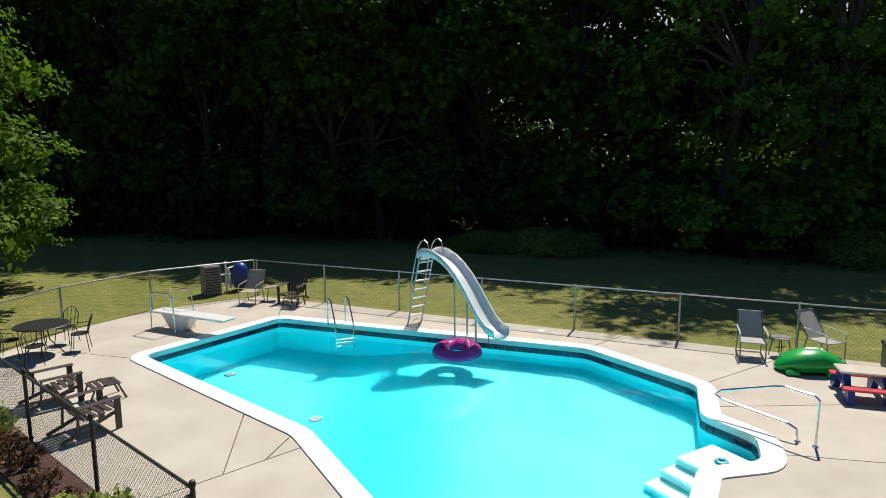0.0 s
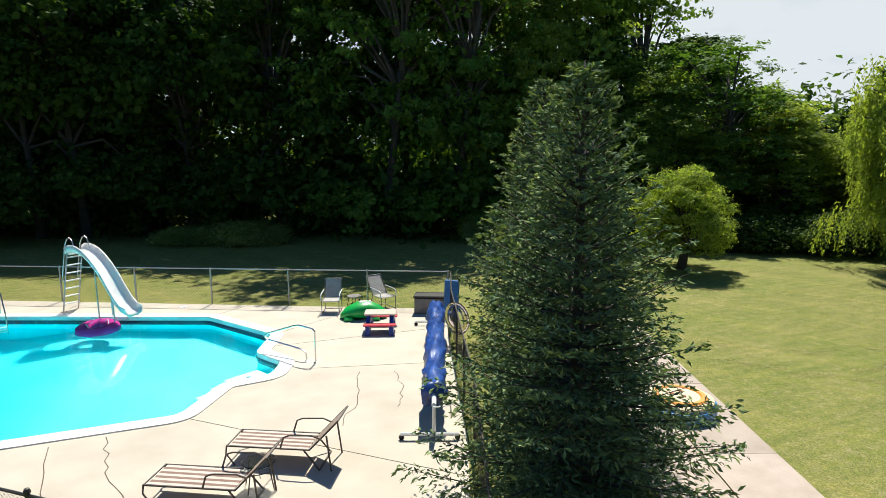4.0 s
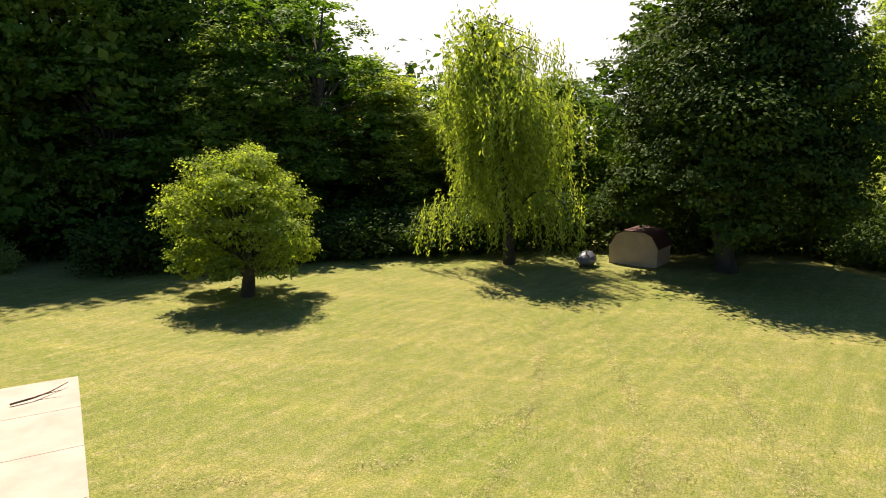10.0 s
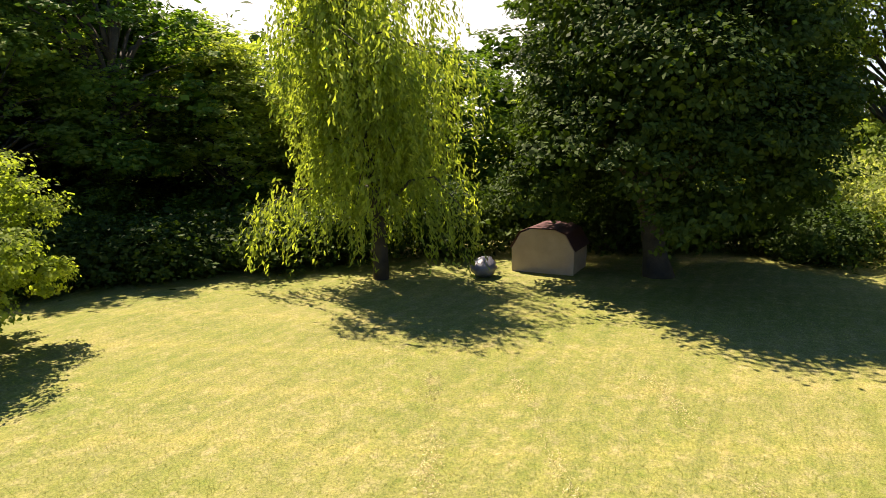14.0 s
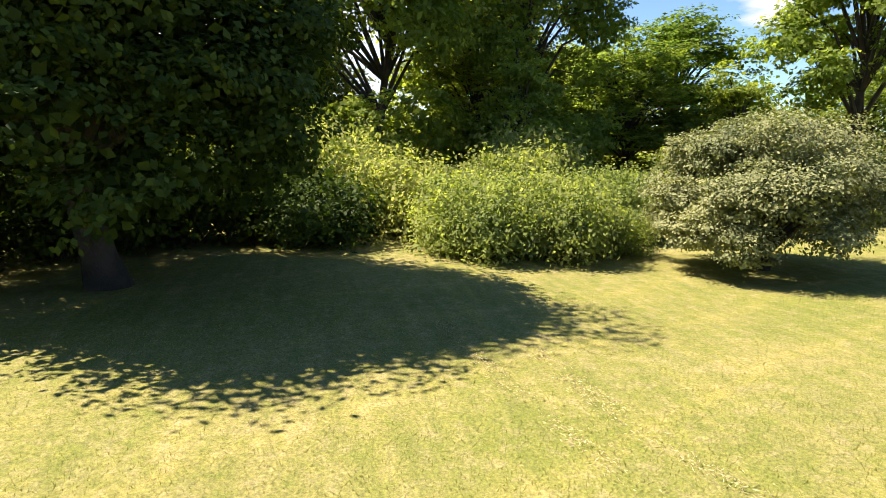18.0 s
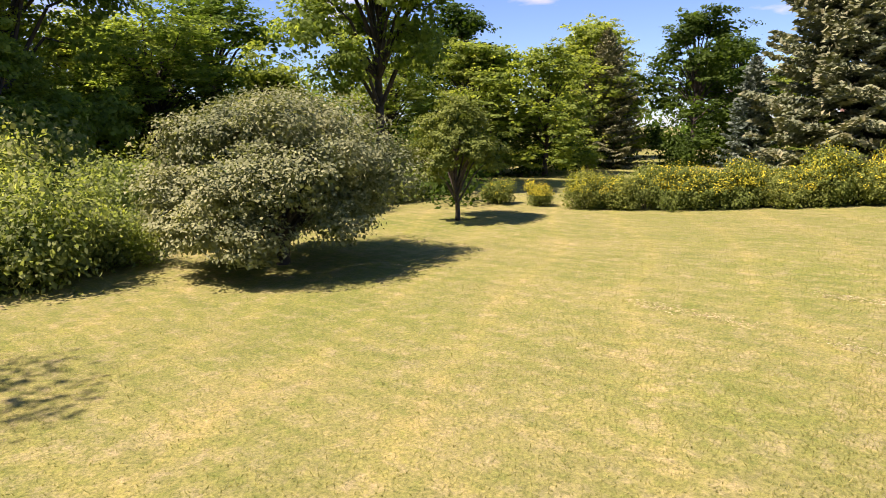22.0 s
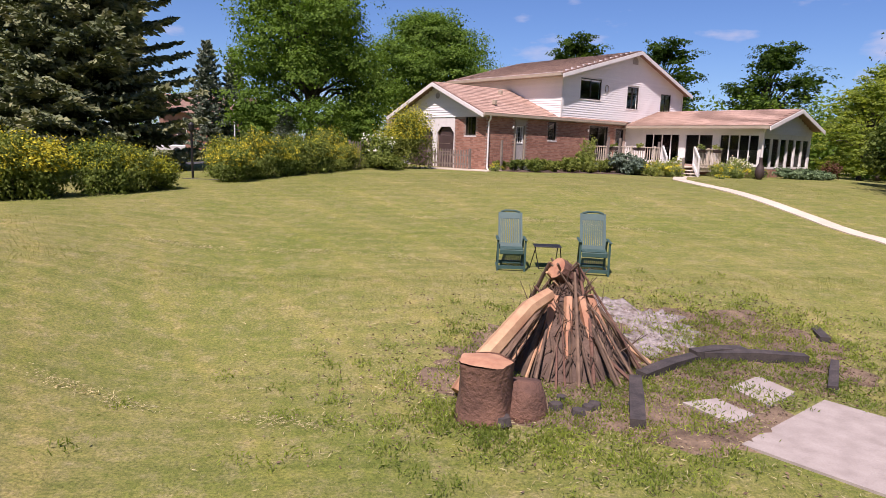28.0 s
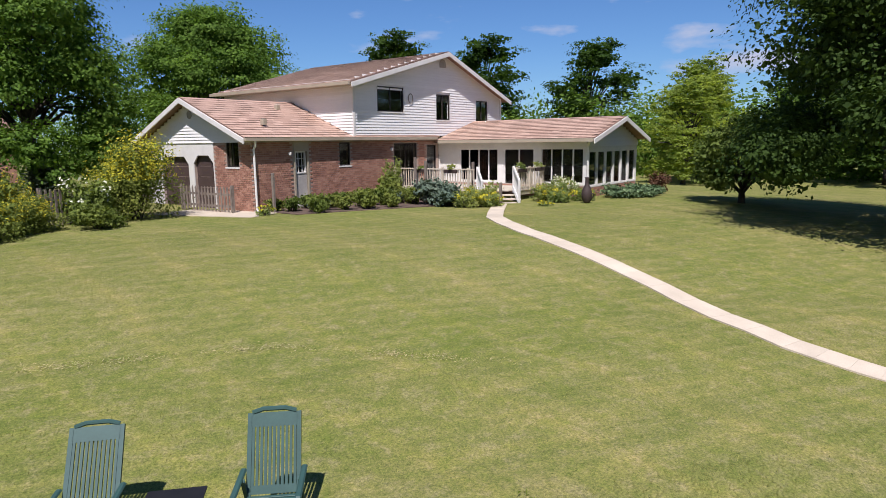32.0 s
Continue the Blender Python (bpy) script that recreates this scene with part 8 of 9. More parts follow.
part("long_log", g, WOOD_PALE, pile, "long peeled log leaning on the pile")
for i, ((x0, y0), (x1, y1), w) in enumerate((((16.12, -11.25), (15.55, -12.65), 0.10), ((15.4, -12.8), (14.2, -13.55), 0.10), ((14.25, -13.55), (13.35, -13.7), 0.12), ((14.1, -13.55), (12.55, -13.35), 0.11), ((11.7, -14.05), (10.9, -16.05), 0.09), ((12.95, -12.25), (12.1, -13.3), 0.07))):
    e = Vector((x1 - x0, y1 - y0, 0))
    g = Geo()
    g.tube([(0, 0, 0.05), tuple(e * 0.5 + Vector((0, 0, 0.07))), tuple(e + Vector((0, 0, 0.05)))], [w * 1.2, w * 1.25, w * 1.1], 4)
    solo("charred_timber", g, CHAR, "charred old timber edging the fire pit", "timber", at(x0, y0, 0, ground_z(x0, y0)), "fire pit timbers")
for q in ([(14.34, -12.4), (13.68, -12.78), (13.54, -12.18), (14.18, -11.77)], [(15.26, -11.9), (14.75, -12.0), (14.55, -11.5), (14.99, -11.28)]):
    if (Vector(q[1]) - Vector(q[0])).cross(Vector(q[2]) - Vector(q[1])) < 0:
        q = q[::-1]
    c = Vector((sum(p[0] for p in q) / 4, sum(p[1] for p in q) / 4))
    solo("paving_stone", Geo().prism([tuple(Vector(p) - c) for p in q], -0.03, 0.06), PAVER, "pale square paving stone in the grass", "paver", at(c.x, c.y, 0, ground_z(c.x, c.y)), "paving stones")
for i in range(9):
    x, y, s = 16.9 + rng.normal() * 0.35, -11.95 + rng.normal() * 0.3, rng.uniform(0.06, 0.14)
    solo("charred_chunk", Geo().lathe([(0.4 * s, -0.01), (s, 0.3 * s), (0.8 * s, s), (0.1 * s, 1.2 * s)], 6), CHAR, "small charred chunk of wood on the soil", "charcoal", at(x, y, i * 50, ground_z(x, y)), "charred chunks")


def green_chair(m, label, tilt):
    """High-backed folding resin chair: slatted back, seat, arms, crossed legs."""
    top = thing("garden_chair", m, label, "chair", "green garden chairs")
    by, bz = -0.20 - tilt, 1.10
    b0, b1 = Vector((0, -0.16, 0.42)), Vector((0, by - 0.12, bz))

    def along(x0, x1, t0, t1, th=0.02):
        p, q = b0.lerp(b1, t0), b0.lerp(b1, t1)
        n = Vector((0, -(b1 - b0).z, (b1 - b0).y)).normalized() * th
        g = Geo()
        g.add([(x0, p.y, p.z), (x1, p.y, p.z), (x1, q.y, q.z), (x0, q.y, q.z), (x0, p.y + n.y, p.z + n.z), (x1, p.y + n.y, p.z + n.z), (x1, q.y + n.y, q.z + n.z), (x0, q.y + n.y, q.z + n.z)],
              [(0, 1, 2, 3), (4, 7, 6, 5), (0, 4, 5, 1), (1, 5, 6, 2), (2, 6, 7, 3), (3, 7, 4, 0)])
        return g

    for i in range(11):
        x = -0.19 + i * 0.038
        part("back_slat", along(x - 0.012, x + 0.012, 0.12, 0.80), GREENCHAIR, top)
    part("head_panel", along(-0.21, 0.21, 0.80, 0.97, 0.03), GREENCHAIR, top)
    g = Geo()
    g.tube([(-0.2, b1.y, b1.z - 0.02), (-0.1, b1.y, b1.z + 0.012), (0.1, b1.y, b1.z + 0.012), (0.2, b1.y, b1.z - 0.02)], 0.022, 6)
    part("top_edge", g, GREENCHAIR, top)
    part("lower_panel", along(-0.21, 0.21, 0.02, 0.12, 0.025), GREENCHAIR, top)
    for sx in (-1, 1):
        part("back_stile", along(sx * 0.225 - 0.02, sx * 0.225 + 0.02, 0.0, 0.97, 0.035), GREENCHAIR, top)
        g = Geo()
        g.box(sx * 0.275 - 0.028, -0.30, 0.605, sx * 0.275 + 0.028, 0.27, 0.635, None, 0.012)
        part("arm", g, GREENCHAIR, top)
        g = Geo()
        g.tube([(sx * 0.265, 0.24, 0), (sx * 0.265, 0.22, 0.61)], 0.026, 4)
        part("front_leg", g, GREENCHAIR, top)
        g = Geo()
        g.tube([(sx * 0.25, -0.42, 0), (sx * 0.25, -0.1, 0.61)], 0.024, 4)
        part("rear_leg", g, GREENCHAIR, top)
        g = Geo()
        g.box(sx * 0.262 - 0.02, -0.42, 0.02, sx * 0.262 + 0.02, 0.25, 0.06)
        part("foot_rail", g, GREENCHAIR, top)
    for i in range(8):
        y = -0.13 + i * 0.045
        g = Geo()
        g.box(-0.235, y, 0.405 + 0.006 * abs(i - 3), 0.235, y + 0.036, 0.425 + 0.006 * abs(i - 3), None, 0.004)
        part("seat_slat", g, GREENCHAIR, top)
    g = Geo()
    g.box(-0.235, 0.22, 0.34, 0.235, 0.25, 0.43, None, 0.01)
    part("seat_front", g, GREENCHAIR, top)
    for y, z in ((0.23, 0.08), (-0.40, 0.08)):
        g = Geo()
        g.box(-0.26, y - 0.02, z - 0.03, 0.26, y + 0.02, z + 0.03)
        part("stretcher", g, GREENCHAIR, top)
    return top


green_chair(pit(16.42, -17.12, -9, 1.03), "dark green high-backed resin chair reclined on the lawn", 0.30)
green_chair(pit(14.78, -16.8, -14, 1.08), "dark green high-backed resin chair set upright on the lawn", 0.18)
tt = thing("folding_table", pit(15.65, -17.15, -10, 1.12), "small dark folding table between the green chairs", "table")
g = Geo()
g.box(-0.25, -0.18, 0.43, 0.25, 0.18, 0.445, None, 0.006)
part("tabletop", g, BLACK, tt)
bars(tt, "leg", BLACK, [[(-0.22, 0.16, 0.43), (-0.30, -0.05, 0)], [(-0.22, -0.16, 0.43), (-0.14, 0.1, 0)], [(0.22, 0.16, 0.43), (0.30, -0.05, 0)], [(0.22, -0.16, 0.43), (0.14, 0.1, 0)]], 0.009, 5)
bars(tt, "stretcher", BLACK, [[(-0.30, -0.05, 0.02), (0.30, -0.05, 0.02)], [(-0.14, 0.1, 0.02), (0.14, 0.1, 0.02)]], 0.008, 5)

# ---- round the house ----
def hxy(s, q, rz=0.0, sc=1.0):
    x, y = house_xy(s, q)
    return on_ground(x, y, rz, sc)


bedg = Geo()
bedg.prism([house_xy(s, q) for s, q in ((0.2, 0.1), (7.4, 0.1), (7.4, 3.6), (6.0, 5.2), (4.6, 4.4), (0.2, 2.2))], 0.2, 0.585)
solo("flower_bed", bedg, SOIL, "soil of the flower bed before the brick wall", "flower bed", kind="structure")
FL = "house bed plants"
F1 = bush("perennial", hxy(3.6, 2.2), "clump of green perennials before the brick wall", shrub(81, 0.75, 0.6, 900, 0.12, 9, 0.04), LEAF_SHRUB, PETAL_BLUE, group=FL, lit_name="flowers")
F2 = bush("perennial", hxy(6.0, 4.2), "blue-green leafy perennial clump by the deck", shrub(82, 1.0, 0.95, 1800, 0.17, 12), LEAF_BLUE, group=FL)
F3 = bush("perennial", hxy(6.4, 6.0), "yellow-green shrub beside the deck steps", shrub(83, 0.95, 0.85, 1800, 0.12, 12, 0.25), LEAF_BUSH, LEAF_GOLD, group=FL)
F4 = bush("daisy_clump", hxy(10.6, 7.6), "clump of white daisies by the sunroom", shrub(84, 1.05, 0.75, 1200, 0.10, 10, 0.8), LEAF_BUSH, PETAL_WHITE, lit_name="flowers")
for i, (k, s, q, sc) in enumerate(((F1, 0.8, 1.2, 0.8), (F1, 1.6, 1.9, 0.9), (F1, 2.6, 1.5, 0.7), (F1, 3.0, 3.0, 1.0), (F1, 4.4, 2.7, 1.0), (F1, 5.0, 1.6, 0.8), (F1, 5.4, 3.4, 1.0), (F2, 5.5, 4.9, 0.75), (F2, 6.7, 3.4, 0.7), (F3, 5.6, 6.0, 0.75), (F3, 6.3, 6.7, 0.6),
                                  (F3, 9.7, 7.3, 0.95), (F3, 9.2, 8.1, 0.7), (F3, 10.3, 8.7, 0.7), (F1, 6.6, 0.9, 1.4), (F1, 1.0, 2.4, 0.8), (F1, 0.5, 0.6, 0.7), (F1, 1.9, 0.8, 0.8), (F1, 2.2, 2.6, 0.75), (F1, 3.5, 0.9, 0.75), (F1, 3.9, 3.5, 0.8), (F1, 4.6, 0.8, 0.7), (F2, 5.2, 2.5, 0.55), (F1, 4.2, 1.8, 0.9), (F2, 2.0, 1.3, 0.5), (F1, 5.9, 2.6, 0.9))):
    x, y = house_xy(s, q)
    place(k, x, y, i * 63, sc)
bush("yellow_flowers", hxy(-0.5, 1.2), "low patch of yellow flowers at the garage corner", shrub(85, 0.4, 0.5, 500, 0.08, 8, 0.7), LEAF_BUSH, PETAL_YELLOW, lit_name="flowers")
bush("yellow_flowers", hxy(7.6, 8.3), "low yellow flowers beside the garden walk", shrub(86, 0.25, 0.45, 400, 0.07, 8, 0.9), LEAF_BUSH, PETAL_YELLOW, lit_name="flowers")
J1 = bush("juniper", hxy(12.6, 9.6), "low spreading dark juniper before the sunroom", shrub(87, 0.55, 1.0, 1800, 0.14, 12), LEAF_SPRUCE, group="junipers")
for s, q, sc in ((14.2, 9.9, 0.95), (15.6, 9.8, 0.8), (13.4, 10.2, 0.7)):
    x, y = house_xy(s, q)
    place(J1, x, y, s * 50, sc)
bush("barberry", hxy(17.6, 9.4), "dark reddish upright bush at the sunroom corner", shrub(88, 1.1, 0.6, 1000, 0.10, 10), BROWN_LEAF)
bush("climbing_plant", hxy(7.0, 0.8), "leafy green plant on a stake by the deck", shrub(89, 1.7, 0.5, 1100, 0.13, 10), LEAF_BUSH)
for s, q, h in ((5.6, 3.9, 1.8), (7.2, 2.0, 1.9), (6.6, 6.9, 0.95), (8.0, 4.6, 1.7), (0.2, 0.9, 1.5)):
    x, y = house_xy(s, q)
    solo("garden_post", Geo().box(-0.05, -0.05, -0.1, 0.05, 0.05, h, None, 0.01), GREY_WOOD, "weathered wooden post in the flower bed", "post", at(x, y, 30, ground_z(x, y)), "garden posts")
x, y = house_xy(9.4, 9.3)
cm = thing("chiminea", at(x, y, 0, ground_z(x, y)), "dark clay garden chiminea by the walk", "chiminea")
g = Geo()
g.lathe([(0.11, 0.0), (0.14, 0.05), (0.21, 0.2), (0.225, 0.4), (0.17, 0.6), (0.09, 0.75), (0.075, 1.0), (0.10, 1.06), (0.065, 1.05)], 20)
part("body", g, CLAY, cm, "", True)
g = Geo()
g.torus(0.085, 0.02, 16, 6, Matrix.Translation((-0.14, 0.17, 0.32)) @ Matrix.Rotation(radians(70), 4, "X"))
part("mouth_rim", g, CLAY, cm)
# planters on the deck rail
for s, q in ((7.62, 2.0), (7.62, 3.7), (9.4, 6.18), (11.0, 6.18)):
    x, y = house_xy(s, q)
    pl = thing("rail_planter", at(x, y, 30 if q > 6 else 120, 1.75), "dark planter box with green plants on the deck rail", "planter", "rail planters")
    g = Geo()
    g.box(-0.35, -0.1, 0, 0.35, 0.1, 0.16, None, 0.02)
    part("box", g, CLAY, pl)
    _, lv_, _ = shrub(int(s * 10 + q), 0.3, 0.3, 160, 0.09, 6)
    part("foliage", quads_mesh("plants", lv_ + np.array([0, 0, 0.12]), LEAF_BUSH), LEAF_BUSH, pl)


def picket(p, q, n, h, label):
    top = thing("picket_fence", at(p[0], p[1], 0, ground_z(*p)), label, "fence")
    e = Vector(q) - Vector(p)
    rz = math.atan2(e.y, e.x)
    R = Matrix.Rotation(rz, 4, "Z")
    for i in range(n):
        x = e.length * i / (n - 1)
        g = Geo()
        g.prism([(x - 0.04, 0.05), (x + 0.04, 0.05), (x + 0.04, h - 0.06), (x, h), (x - 0.04, h - 0.06)], -0.01, 0.012, R @ Matrix(((1, 0, 0, 0), (0, 0, 1, 0), (0, 1, 0, 0), (0, 0, 0, 1))))
        part("picket", g, GREY_WOOD, top)
    for z in (0.25, h - 0.3):
        g = Geo()
        g.box(0, 0.015, z - 0.04, e.length, 0.05, z + 0.04, R)
        part("rail", g, GREY_WOOD, top)
    for x in (0, e.length):
        g = Geo()
        g.box(x - 0.05, 0.02, -0.1, x + 0.05, 0.12, h + 0.05, R)
        part("post", g, GREY_WOOD, top)


picket(house_xy(-0.9, -3.6), house_xy(-0.7, -0.5), 17, 1.0, "grey weathered picket fence beside the garage")
picket((19.9, -34.9), (19.0, -35.9), 9, 1.25, "grey plank fence panel at the end of the hedge")
slab_row("garage_walk", "pale concrete walk at the garage corner", [[house_xy(-2.6, -3.0), house_xy(-1.2, 1.4), house_xy(0.4, 1.0), house_xy(-0.6, -3.2)]], WALK_CONC, 0.02)
# lamp post, flagpole, car and neighbour house across the drive
lp = thing("lamp_post", at(25.9, -30.9, 0, ground_z(25.9, -30.9)), "black lamp post beside the drive", "lamp post")
bars(lp, "pole", BLACK, [[(0, 0, 0), (0, 0, 1.75)]], 0.045, 8)
g = Geo()
g.lathe([(0.05, 1.75), (0.10, 1.85), (0.12, 2.05), (0.03, 2.15)], 10)
part("lantern", g, BLACK, lp)
fp = thing("flagpole", at(30.2, -61.3, 0, 0), "white flagpole with a hanging faded flag", "flagpole")
bars(fp, "pole", WHITE, [[(0, 0, 0), (0, 0, 4.9)]], 0.05, 8)
g = Geo()
for i in range(5):
    g.add([(0.05 + 0.06 * i, 0.04 * (i % 2), 4.4), (0.11 + 0.06 * i, 0.04 * ((i + 1) % 2), 4.4), (0.11 + 0.05 * i, 0.04 * ((i + 1) % 2), 3.0 + 0.08 * i), (0.05 + 0.05 * i, 0.04 * (i % 2), 2.95 + 0.08 * i),
           (0.05 + 0.06 * i, 0.02 + 0.04 * (i % 2), 4.4), (0.11 + 0.06 * i, 0.02 + 0.04 * ((i + 1) % 2), 4.4), (0.11 + 0.05 * i, 0.02 + 0.04 * ((i + 1) % 2), 3.0 + 0.08 * i), (0.05 + 0.05 * i, 0.02 + 0.04 * (i % 2), 2.95 + 0.08 * i)], [(0, 1, 2, 3), (4, 7, 6, 5)])
part("flag", g, FLAG_RED, fp, "faded red and white flag")
car = thing("parked_car", at(38.0, -67.0, 18, 0), "white sport-utility car parked beyond the spruce", "car")
g = Geo()
g.box(-2.2, -0.85, 0.35, 2.2, 0.85, 0.95, None, 0.12)
part("body", g, CAR_WHITE, car)
g = Geo()
g.add([(-2.0, -0.75, 0.95), (1.1, -0.75, 0.95), (0.55, -0.65, 1.55), (-1.8, -0.65, 1.55), (-2.0, 0.75, 0.95), (1.1, 0.75, 0.95), (0.55, 0.65, 1.55), (-1.8, 0.65, 1.55)], [(0, 1, 2, 3), (4, 7, 6, 5), (1, 5, 6, 2), (0, 3, 7, 4), (3, 2, 6, 7)])
part("cabin", g, TINT_CAR, car, "dark windows")
g = Geo()
g.box(-1.8, -0.66, 1.53, 0.55, 0.66, 1.6, None, 0.03)
part("roof", g, CAR_WHITE, car)
for x in (-1.4, 1.4):
    for y in (-0.8, 0.8):
        wh = part("wheel", Geo().lathe([(0.1, -0.1), (0.34, -0.1), (0.36, 0.0), (0.34, 0.1), (0.1, 0.1)], 18, Matrix.Translation((x, y, 0.36)) @ Matrix.Rotation(radians(90), 4, "X")), TYRE, car)
        part("rim", Geo().lathe([(0.02, -0.12), (0.2, -0.11), (0.2, 0.11), (0.02, 0.12)], 12, Matrix.Translation((x, y, 0.36)) @ Matrix.Rotation(radians(90), 4, "X")), CHROME, wh)
nb = thing("neighbour_house", at(36.5, -80.0, 20, 0), "distant red-brick house with a brown roof", "house")
g = Geo()
g.box(-5, -3, 0, 5, 3, 4.2)
part("wall", g, BRICK, nb)
g = Geo()
g.prism([(-3.4, 4.2), (3.4, 4.2), (0, 6.2)], -5.3, 5.3, Matrix(((0, 0, 1, 0), (1, 0, 0, 0), (0, 1, 0, 0), (0, 0, 0, 1))))
part("roof", g, ROOF_BACK, nb)
for x in (-3.2, 0, 3.2):
    g = Geo()
    g.box(x - 0.5, 2.98, 1.2, x + 0.5, 3.06, 2.6)
    wn_ = part("window", g, TRIM, nb)
    part("pane", Geo().box(x - 0.42, 3.05, 1.28, x + 0.42, 3.08, 2.52), DARK_WIN, wn_)

# ---- grass ----
rng = np.random.default_rng(91)


def keep_grass(x, y):
    if -8.6 < x < 13.5 and 1 < y < 22.4 and inside(DECK, x, y):
        return False
    return True


def scatter(n, cx, cy, rx, ry, h, w):
    x = cx + rng.uniform(-rx, rx, n)
    y = cy + rng.uniform(-ry, ry, n)
    ok = np.array([keep_grass(a, b) for a, b in zip(x, y)])
    ax_, ay_ = Vector((19.08, 13.6)), Vector((12.9, -3.0))
    lx, ly = (ay_ - ax_).x, (ay_ - ax_).y
    t = ((x - ax_.x) * lx + (y - ax_.y) * ly) / (lx * lx + ly * ly)
    sd_ = ((x - ax_.x) * ly - (y - ax_.y) * lx) / math.hypot(lx, ly)
    ok &= ~((t > -0.01) & (t < 1.0) & (np.abs(sd_) < 2.6) & (sd_ > -0.02))
    bare = np.minimum(((x - 16.1) / 2.9) ** 2 + ((y + 12.95) / 2.4) ** 2, ((x - 13.1) / 2.2) ** 2 + ((y + 14.35) / 1.9) ** 2)
    ok &= (bare > 1.0) | (rng.uniform(size=n) < 0.12)
    ok &= ~np.array([inside([(15.16, -10.8), (13.27, -12.0), (10.7, -7.9), (12.4, -6.6)], a, b) for a, b in zip(x, y)], bool)
    x, y = x[ok], y[ok]
    n = len(x)
    z = np.array([ground_z(a, b) for a, b in zip(x, y)])
    a = rng.uniform(0, 2 * math.pi, n)
    hh = h * rng.uniform(0.5, 1.4, n)
    lean = rng.normal(size=(n, 2)) * 0.6 * hh[:, None]
    c = np.empty((n, 3, 3))
    c[:, 0] = np.stack([x - np.cos(a) * w, y - np.sin(a) * w, z - 0.005], 1)
    c[:, 1] = np.stack([x + np.cos(a) * w, y + np.sin(a) * w, z - 0.005], 1)
    c[:, 2] = np.stack([x + lean[:, 0], y + lean[:, 1], z + hh], 1)
    return c


GRASS_SPANS = [(85000, 22, 2.5, 8, 9.5), (85000, 18, -10, 9, 7), (50000, 12, -24, 11, 8), (45000, 30, -10, 6, 10), (35000, 28, 8, 6, 8), (30000, 3, 0, 9, 6), (20000, 5, 26, 16, 5), (16000, 22, -26, 8, 6)]
gr = np.concatenate([scatter(n, cx, cy, rx, ry, 0.020, 0.005 if n > 60000 else 0.007) for n, cx, cy, rx, ry in GRASS_SPANS])
ob = part("grass", quads_mesh("grass", gr, GRASS), GRASS)
tagged(ob, "short mown grass blades on the lawn", "grass", kind="stuff")
# rows of dry clippings left by the mower
lines = [((17.6, 9.0), (20.4, 6.6), (23.5, 6.0)), ((18.5, 5.5), (21.0, 5.2), (24.0, 6.4), (28, 8.6)), ((17.5, 7.4), (20, 4.6), (23, 3.2)), ((19.5, 3.0), (23.5, 4.2), (28.5, 7.4)), ((21.0, 1.0), (24.5, 2.6), (29.5, 5.6)), ((28.2, 0.6), (30.5, 1.0), (33.5, 1.2)), ((27.0, -0.5), (29.5, 0.2), (32, 0.3)),
         ((22.0, -6.0), (26, -7.5), (30, -8.2)), ((19.5, -11.5), (23, -12.4), (27, -12.6)), ((21, -8.8), (24, -9.6), (28, -10.0)), ((16, -17.5), (20, -18.6), (24, -18.4)), ((10.5, -20), (14, -22), (18, -22.4))]
pts = []
for ln_ in lines:
    for (x0, y0), (x1, y1) in zip(ln_, ln_[1:]):
        m = int(math.hypot(x1 - x0, y1 - y0) * 230)
        t = rng.uniform(0, 1, m)
        gate_ = np.sin(t * 9 + x0) + rng.normal(size=m) * 0.5 > -0.3
        px_ = x0 + (x1 - x0) * t + rng.normal(size=m) * 0.09
        py_ = y0 + (y1 - y0) * t + rng.normal(size=m) * 0.09
        pz_ = np.array([ground_z(a, b) for a, b in zip(px_, py_)])
        pts.append(np.stack([px_, py_, pz_ + 0.03 + rng.uniform(0, 0.03, m)], 1)[gate_])
pts = np.concatenate(pts)
cl_ = leaf_quads(rng, pts, 0.048, 0.18, 0, np.tile(np.array([1.0, 0.3, 0.0]), (len(pts), 1)) * rng.choice([-1, 1], (len(pts), 1)) + rng.normal(size=(len(pts), 3)) * np.array([0.8, 0.8, 0.15]))
ob = part("clippings", quads_mesh("clippings", cl_, STRAW), STRAW)
tagged(ob, "rows of dry grass clippings on the lawn", "clippings", kind="stuff")
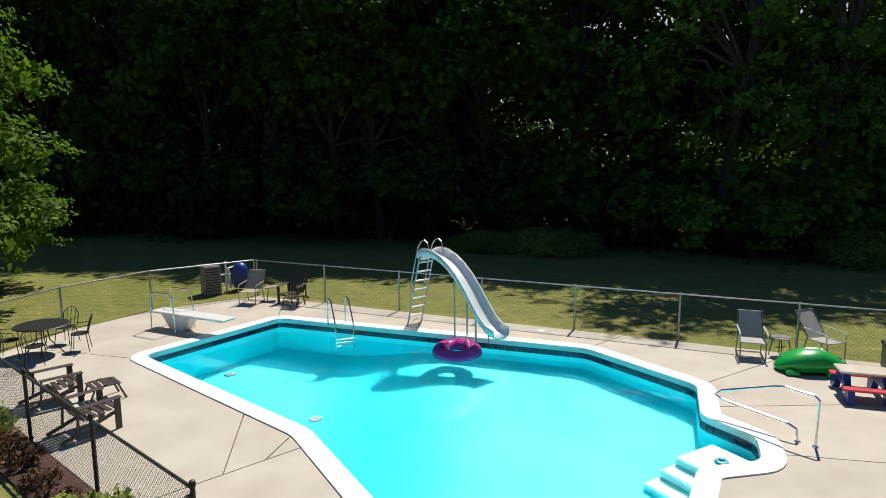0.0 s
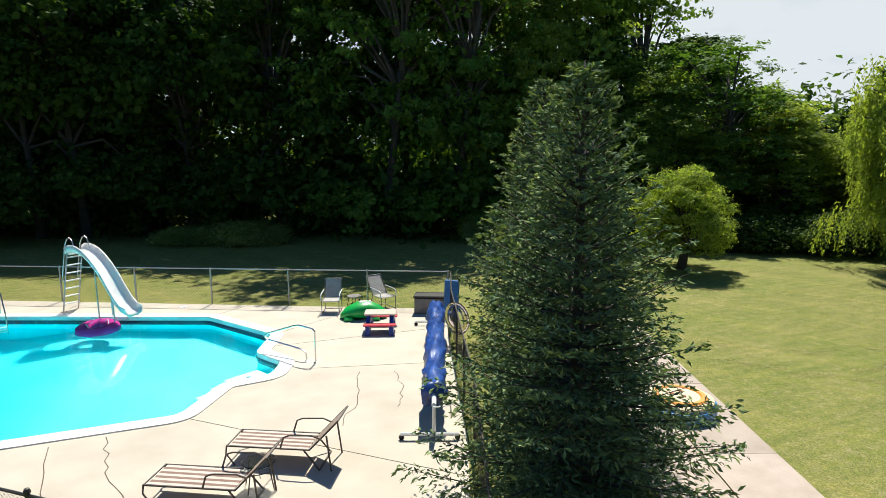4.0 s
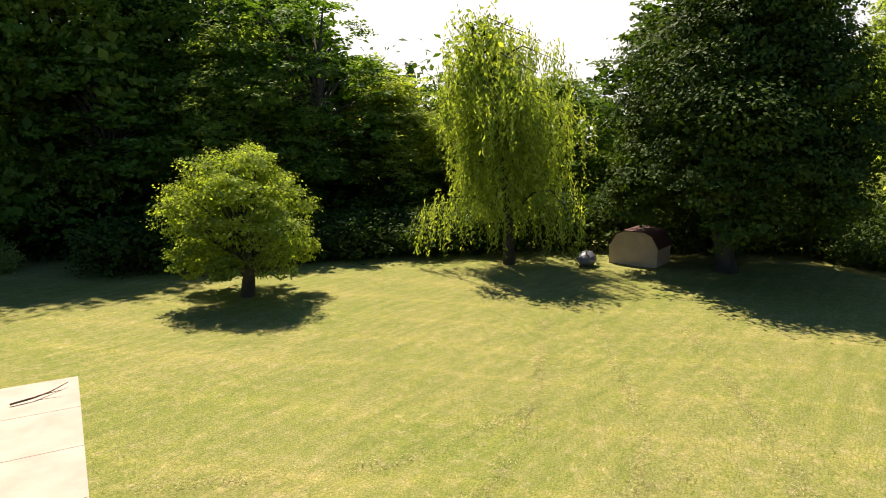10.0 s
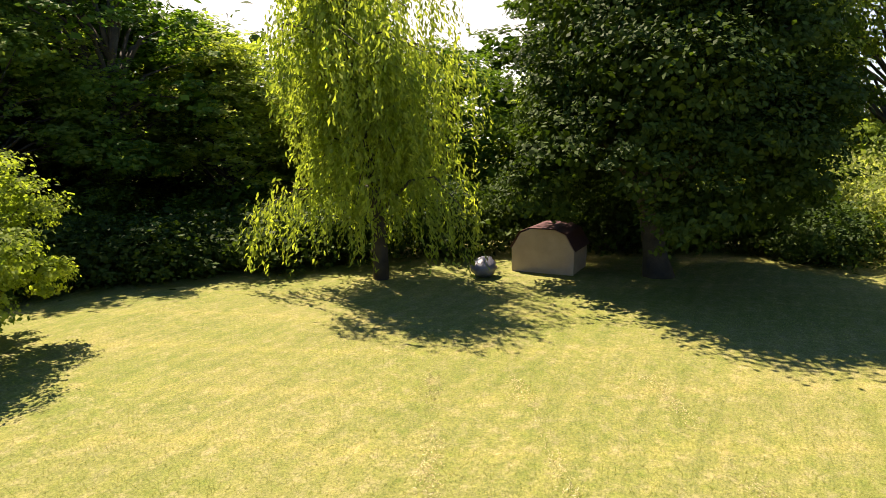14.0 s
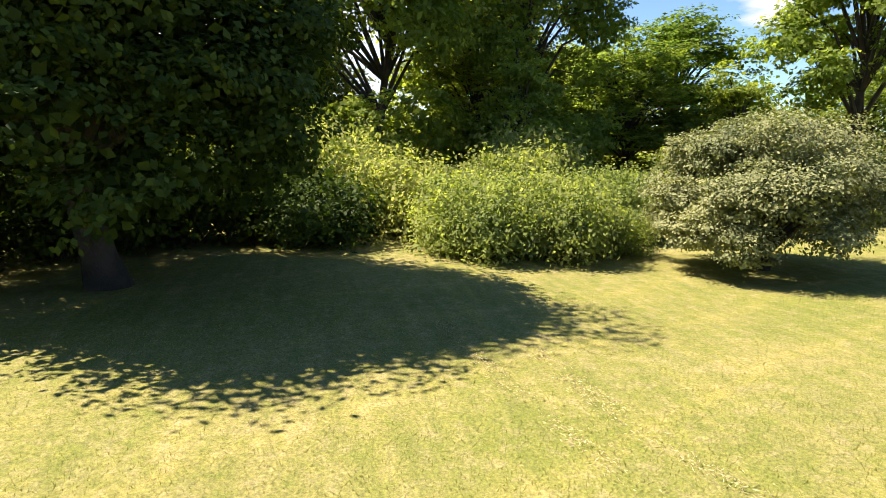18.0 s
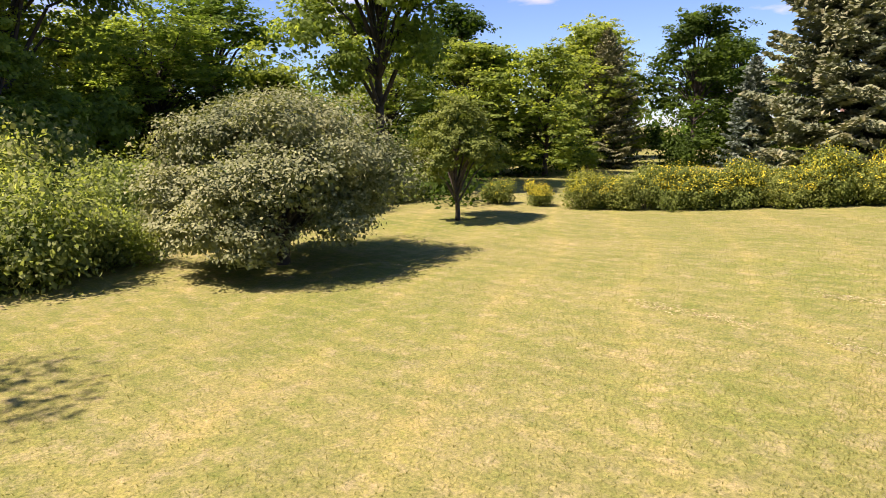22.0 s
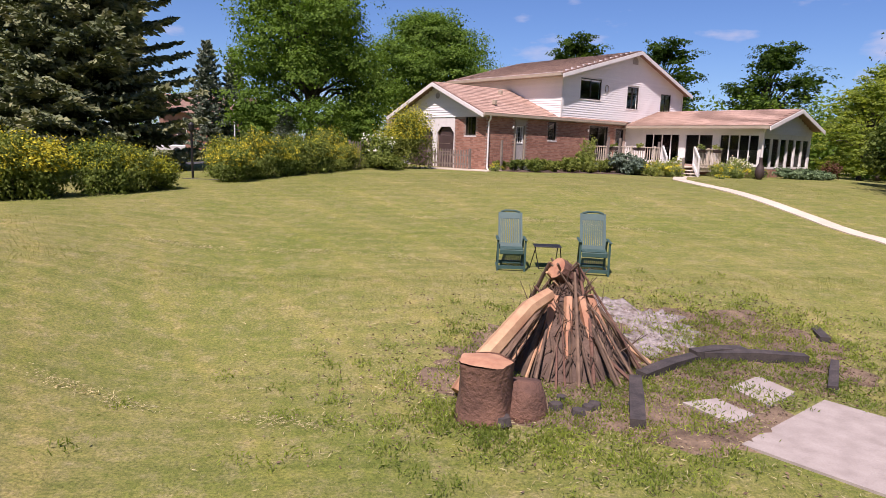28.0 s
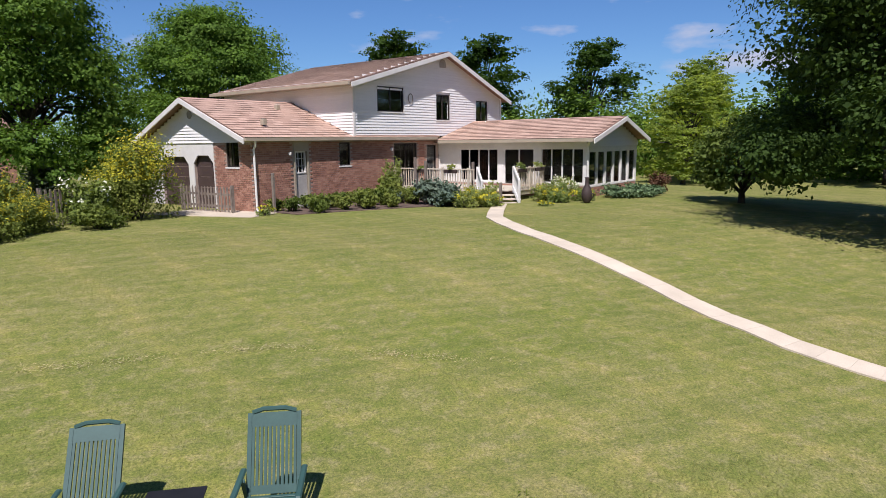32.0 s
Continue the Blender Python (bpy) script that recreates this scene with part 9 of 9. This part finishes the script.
# weeds, bark litter and chips round the fire pit
def litter(n, cx, cy, sx, sy, lift):
    x, y = cx + rng.normal(size=n) * sx, cy + rng.normal(size=n) * sy
    ok = (((x - 16.3) ** 2 + (y + 13.6) ** 2) > 0.9) & ~np.array([inside([(15.26, -10.7), (13.27, -12.1), (10.7, -7.9), (12.5, -6.5)], a, b) for a, b in zip(x, y)], bool)
    x, y = x[ok], y[ok]
    return np.stack([x, y, np.array([ground_z(a, b) for a, b in zip(x, y)]) + rng.uniform(0.02, lift, len(x))], 1)


tufts = np.concatenate([litter(420, 15.3, -12.8, 1.9, 1.15, 0.03), litter(260, 13.1, -14.1, 1.1, 0.9, 0.03), litter(160, 17.2, -11.2, 1.2, 0.8, 0.03)])
pw = np.repeat(tufts, 34, axis=0) + rng.normal(size=(len(tufts) * 34, 3)) * np.array([0.09, 0.09, 0.0])
pw[:, 2] += rng.uniform(0.0, 0.06, len(pw))
ob = part("fire_pit_weeds", quads_mesh("weeds", leaf_quads(rng, pw, 0.07, 0.22, 0, np.tile(np.array([0.0, 0.0, 0.8]), (len(pw), 1)) + rng.normal(size=(len(pw), 3)) * 0.5), LEAF_APPLE), LEAF_APPLE)
tagged(ob, "small green weeds round the fire pit", "weeds", kind="stuff")
lt = np.concatenate([litter(9000, 15.3, -13.1, 1.9, 1.3, 0.045), litter(6000, 13.3, -14.0, 1.1, 0.8, 0.05)])
ob = part("bark_litter", quads_mesh("litter", leaf_quads(rng, lt, 0.05, 0.4, 0, rng.normal(size=(len(lt), 3)) * np.array([1, 1, 0.2])), STICK), STICK)
tagged(ob, "brown bark crumbs and charcoal on the bare soil", "bark litter", kind="stuff")
ch = litter(7000, 15.6, -12.6, 2.2, 1.5, 0.05)
ob = part("wood_chips", quads_mesh("chips", leaf_quads(rng, ch, 0.07, 0.12, 0, rng.normal(size=(len(ch), 3)) * np.array([1, 1, 0.25])), STRAW), STRAW)
tagged(ob, "scattered wood chips and dry stalks", "wood chips", kind="stuff")
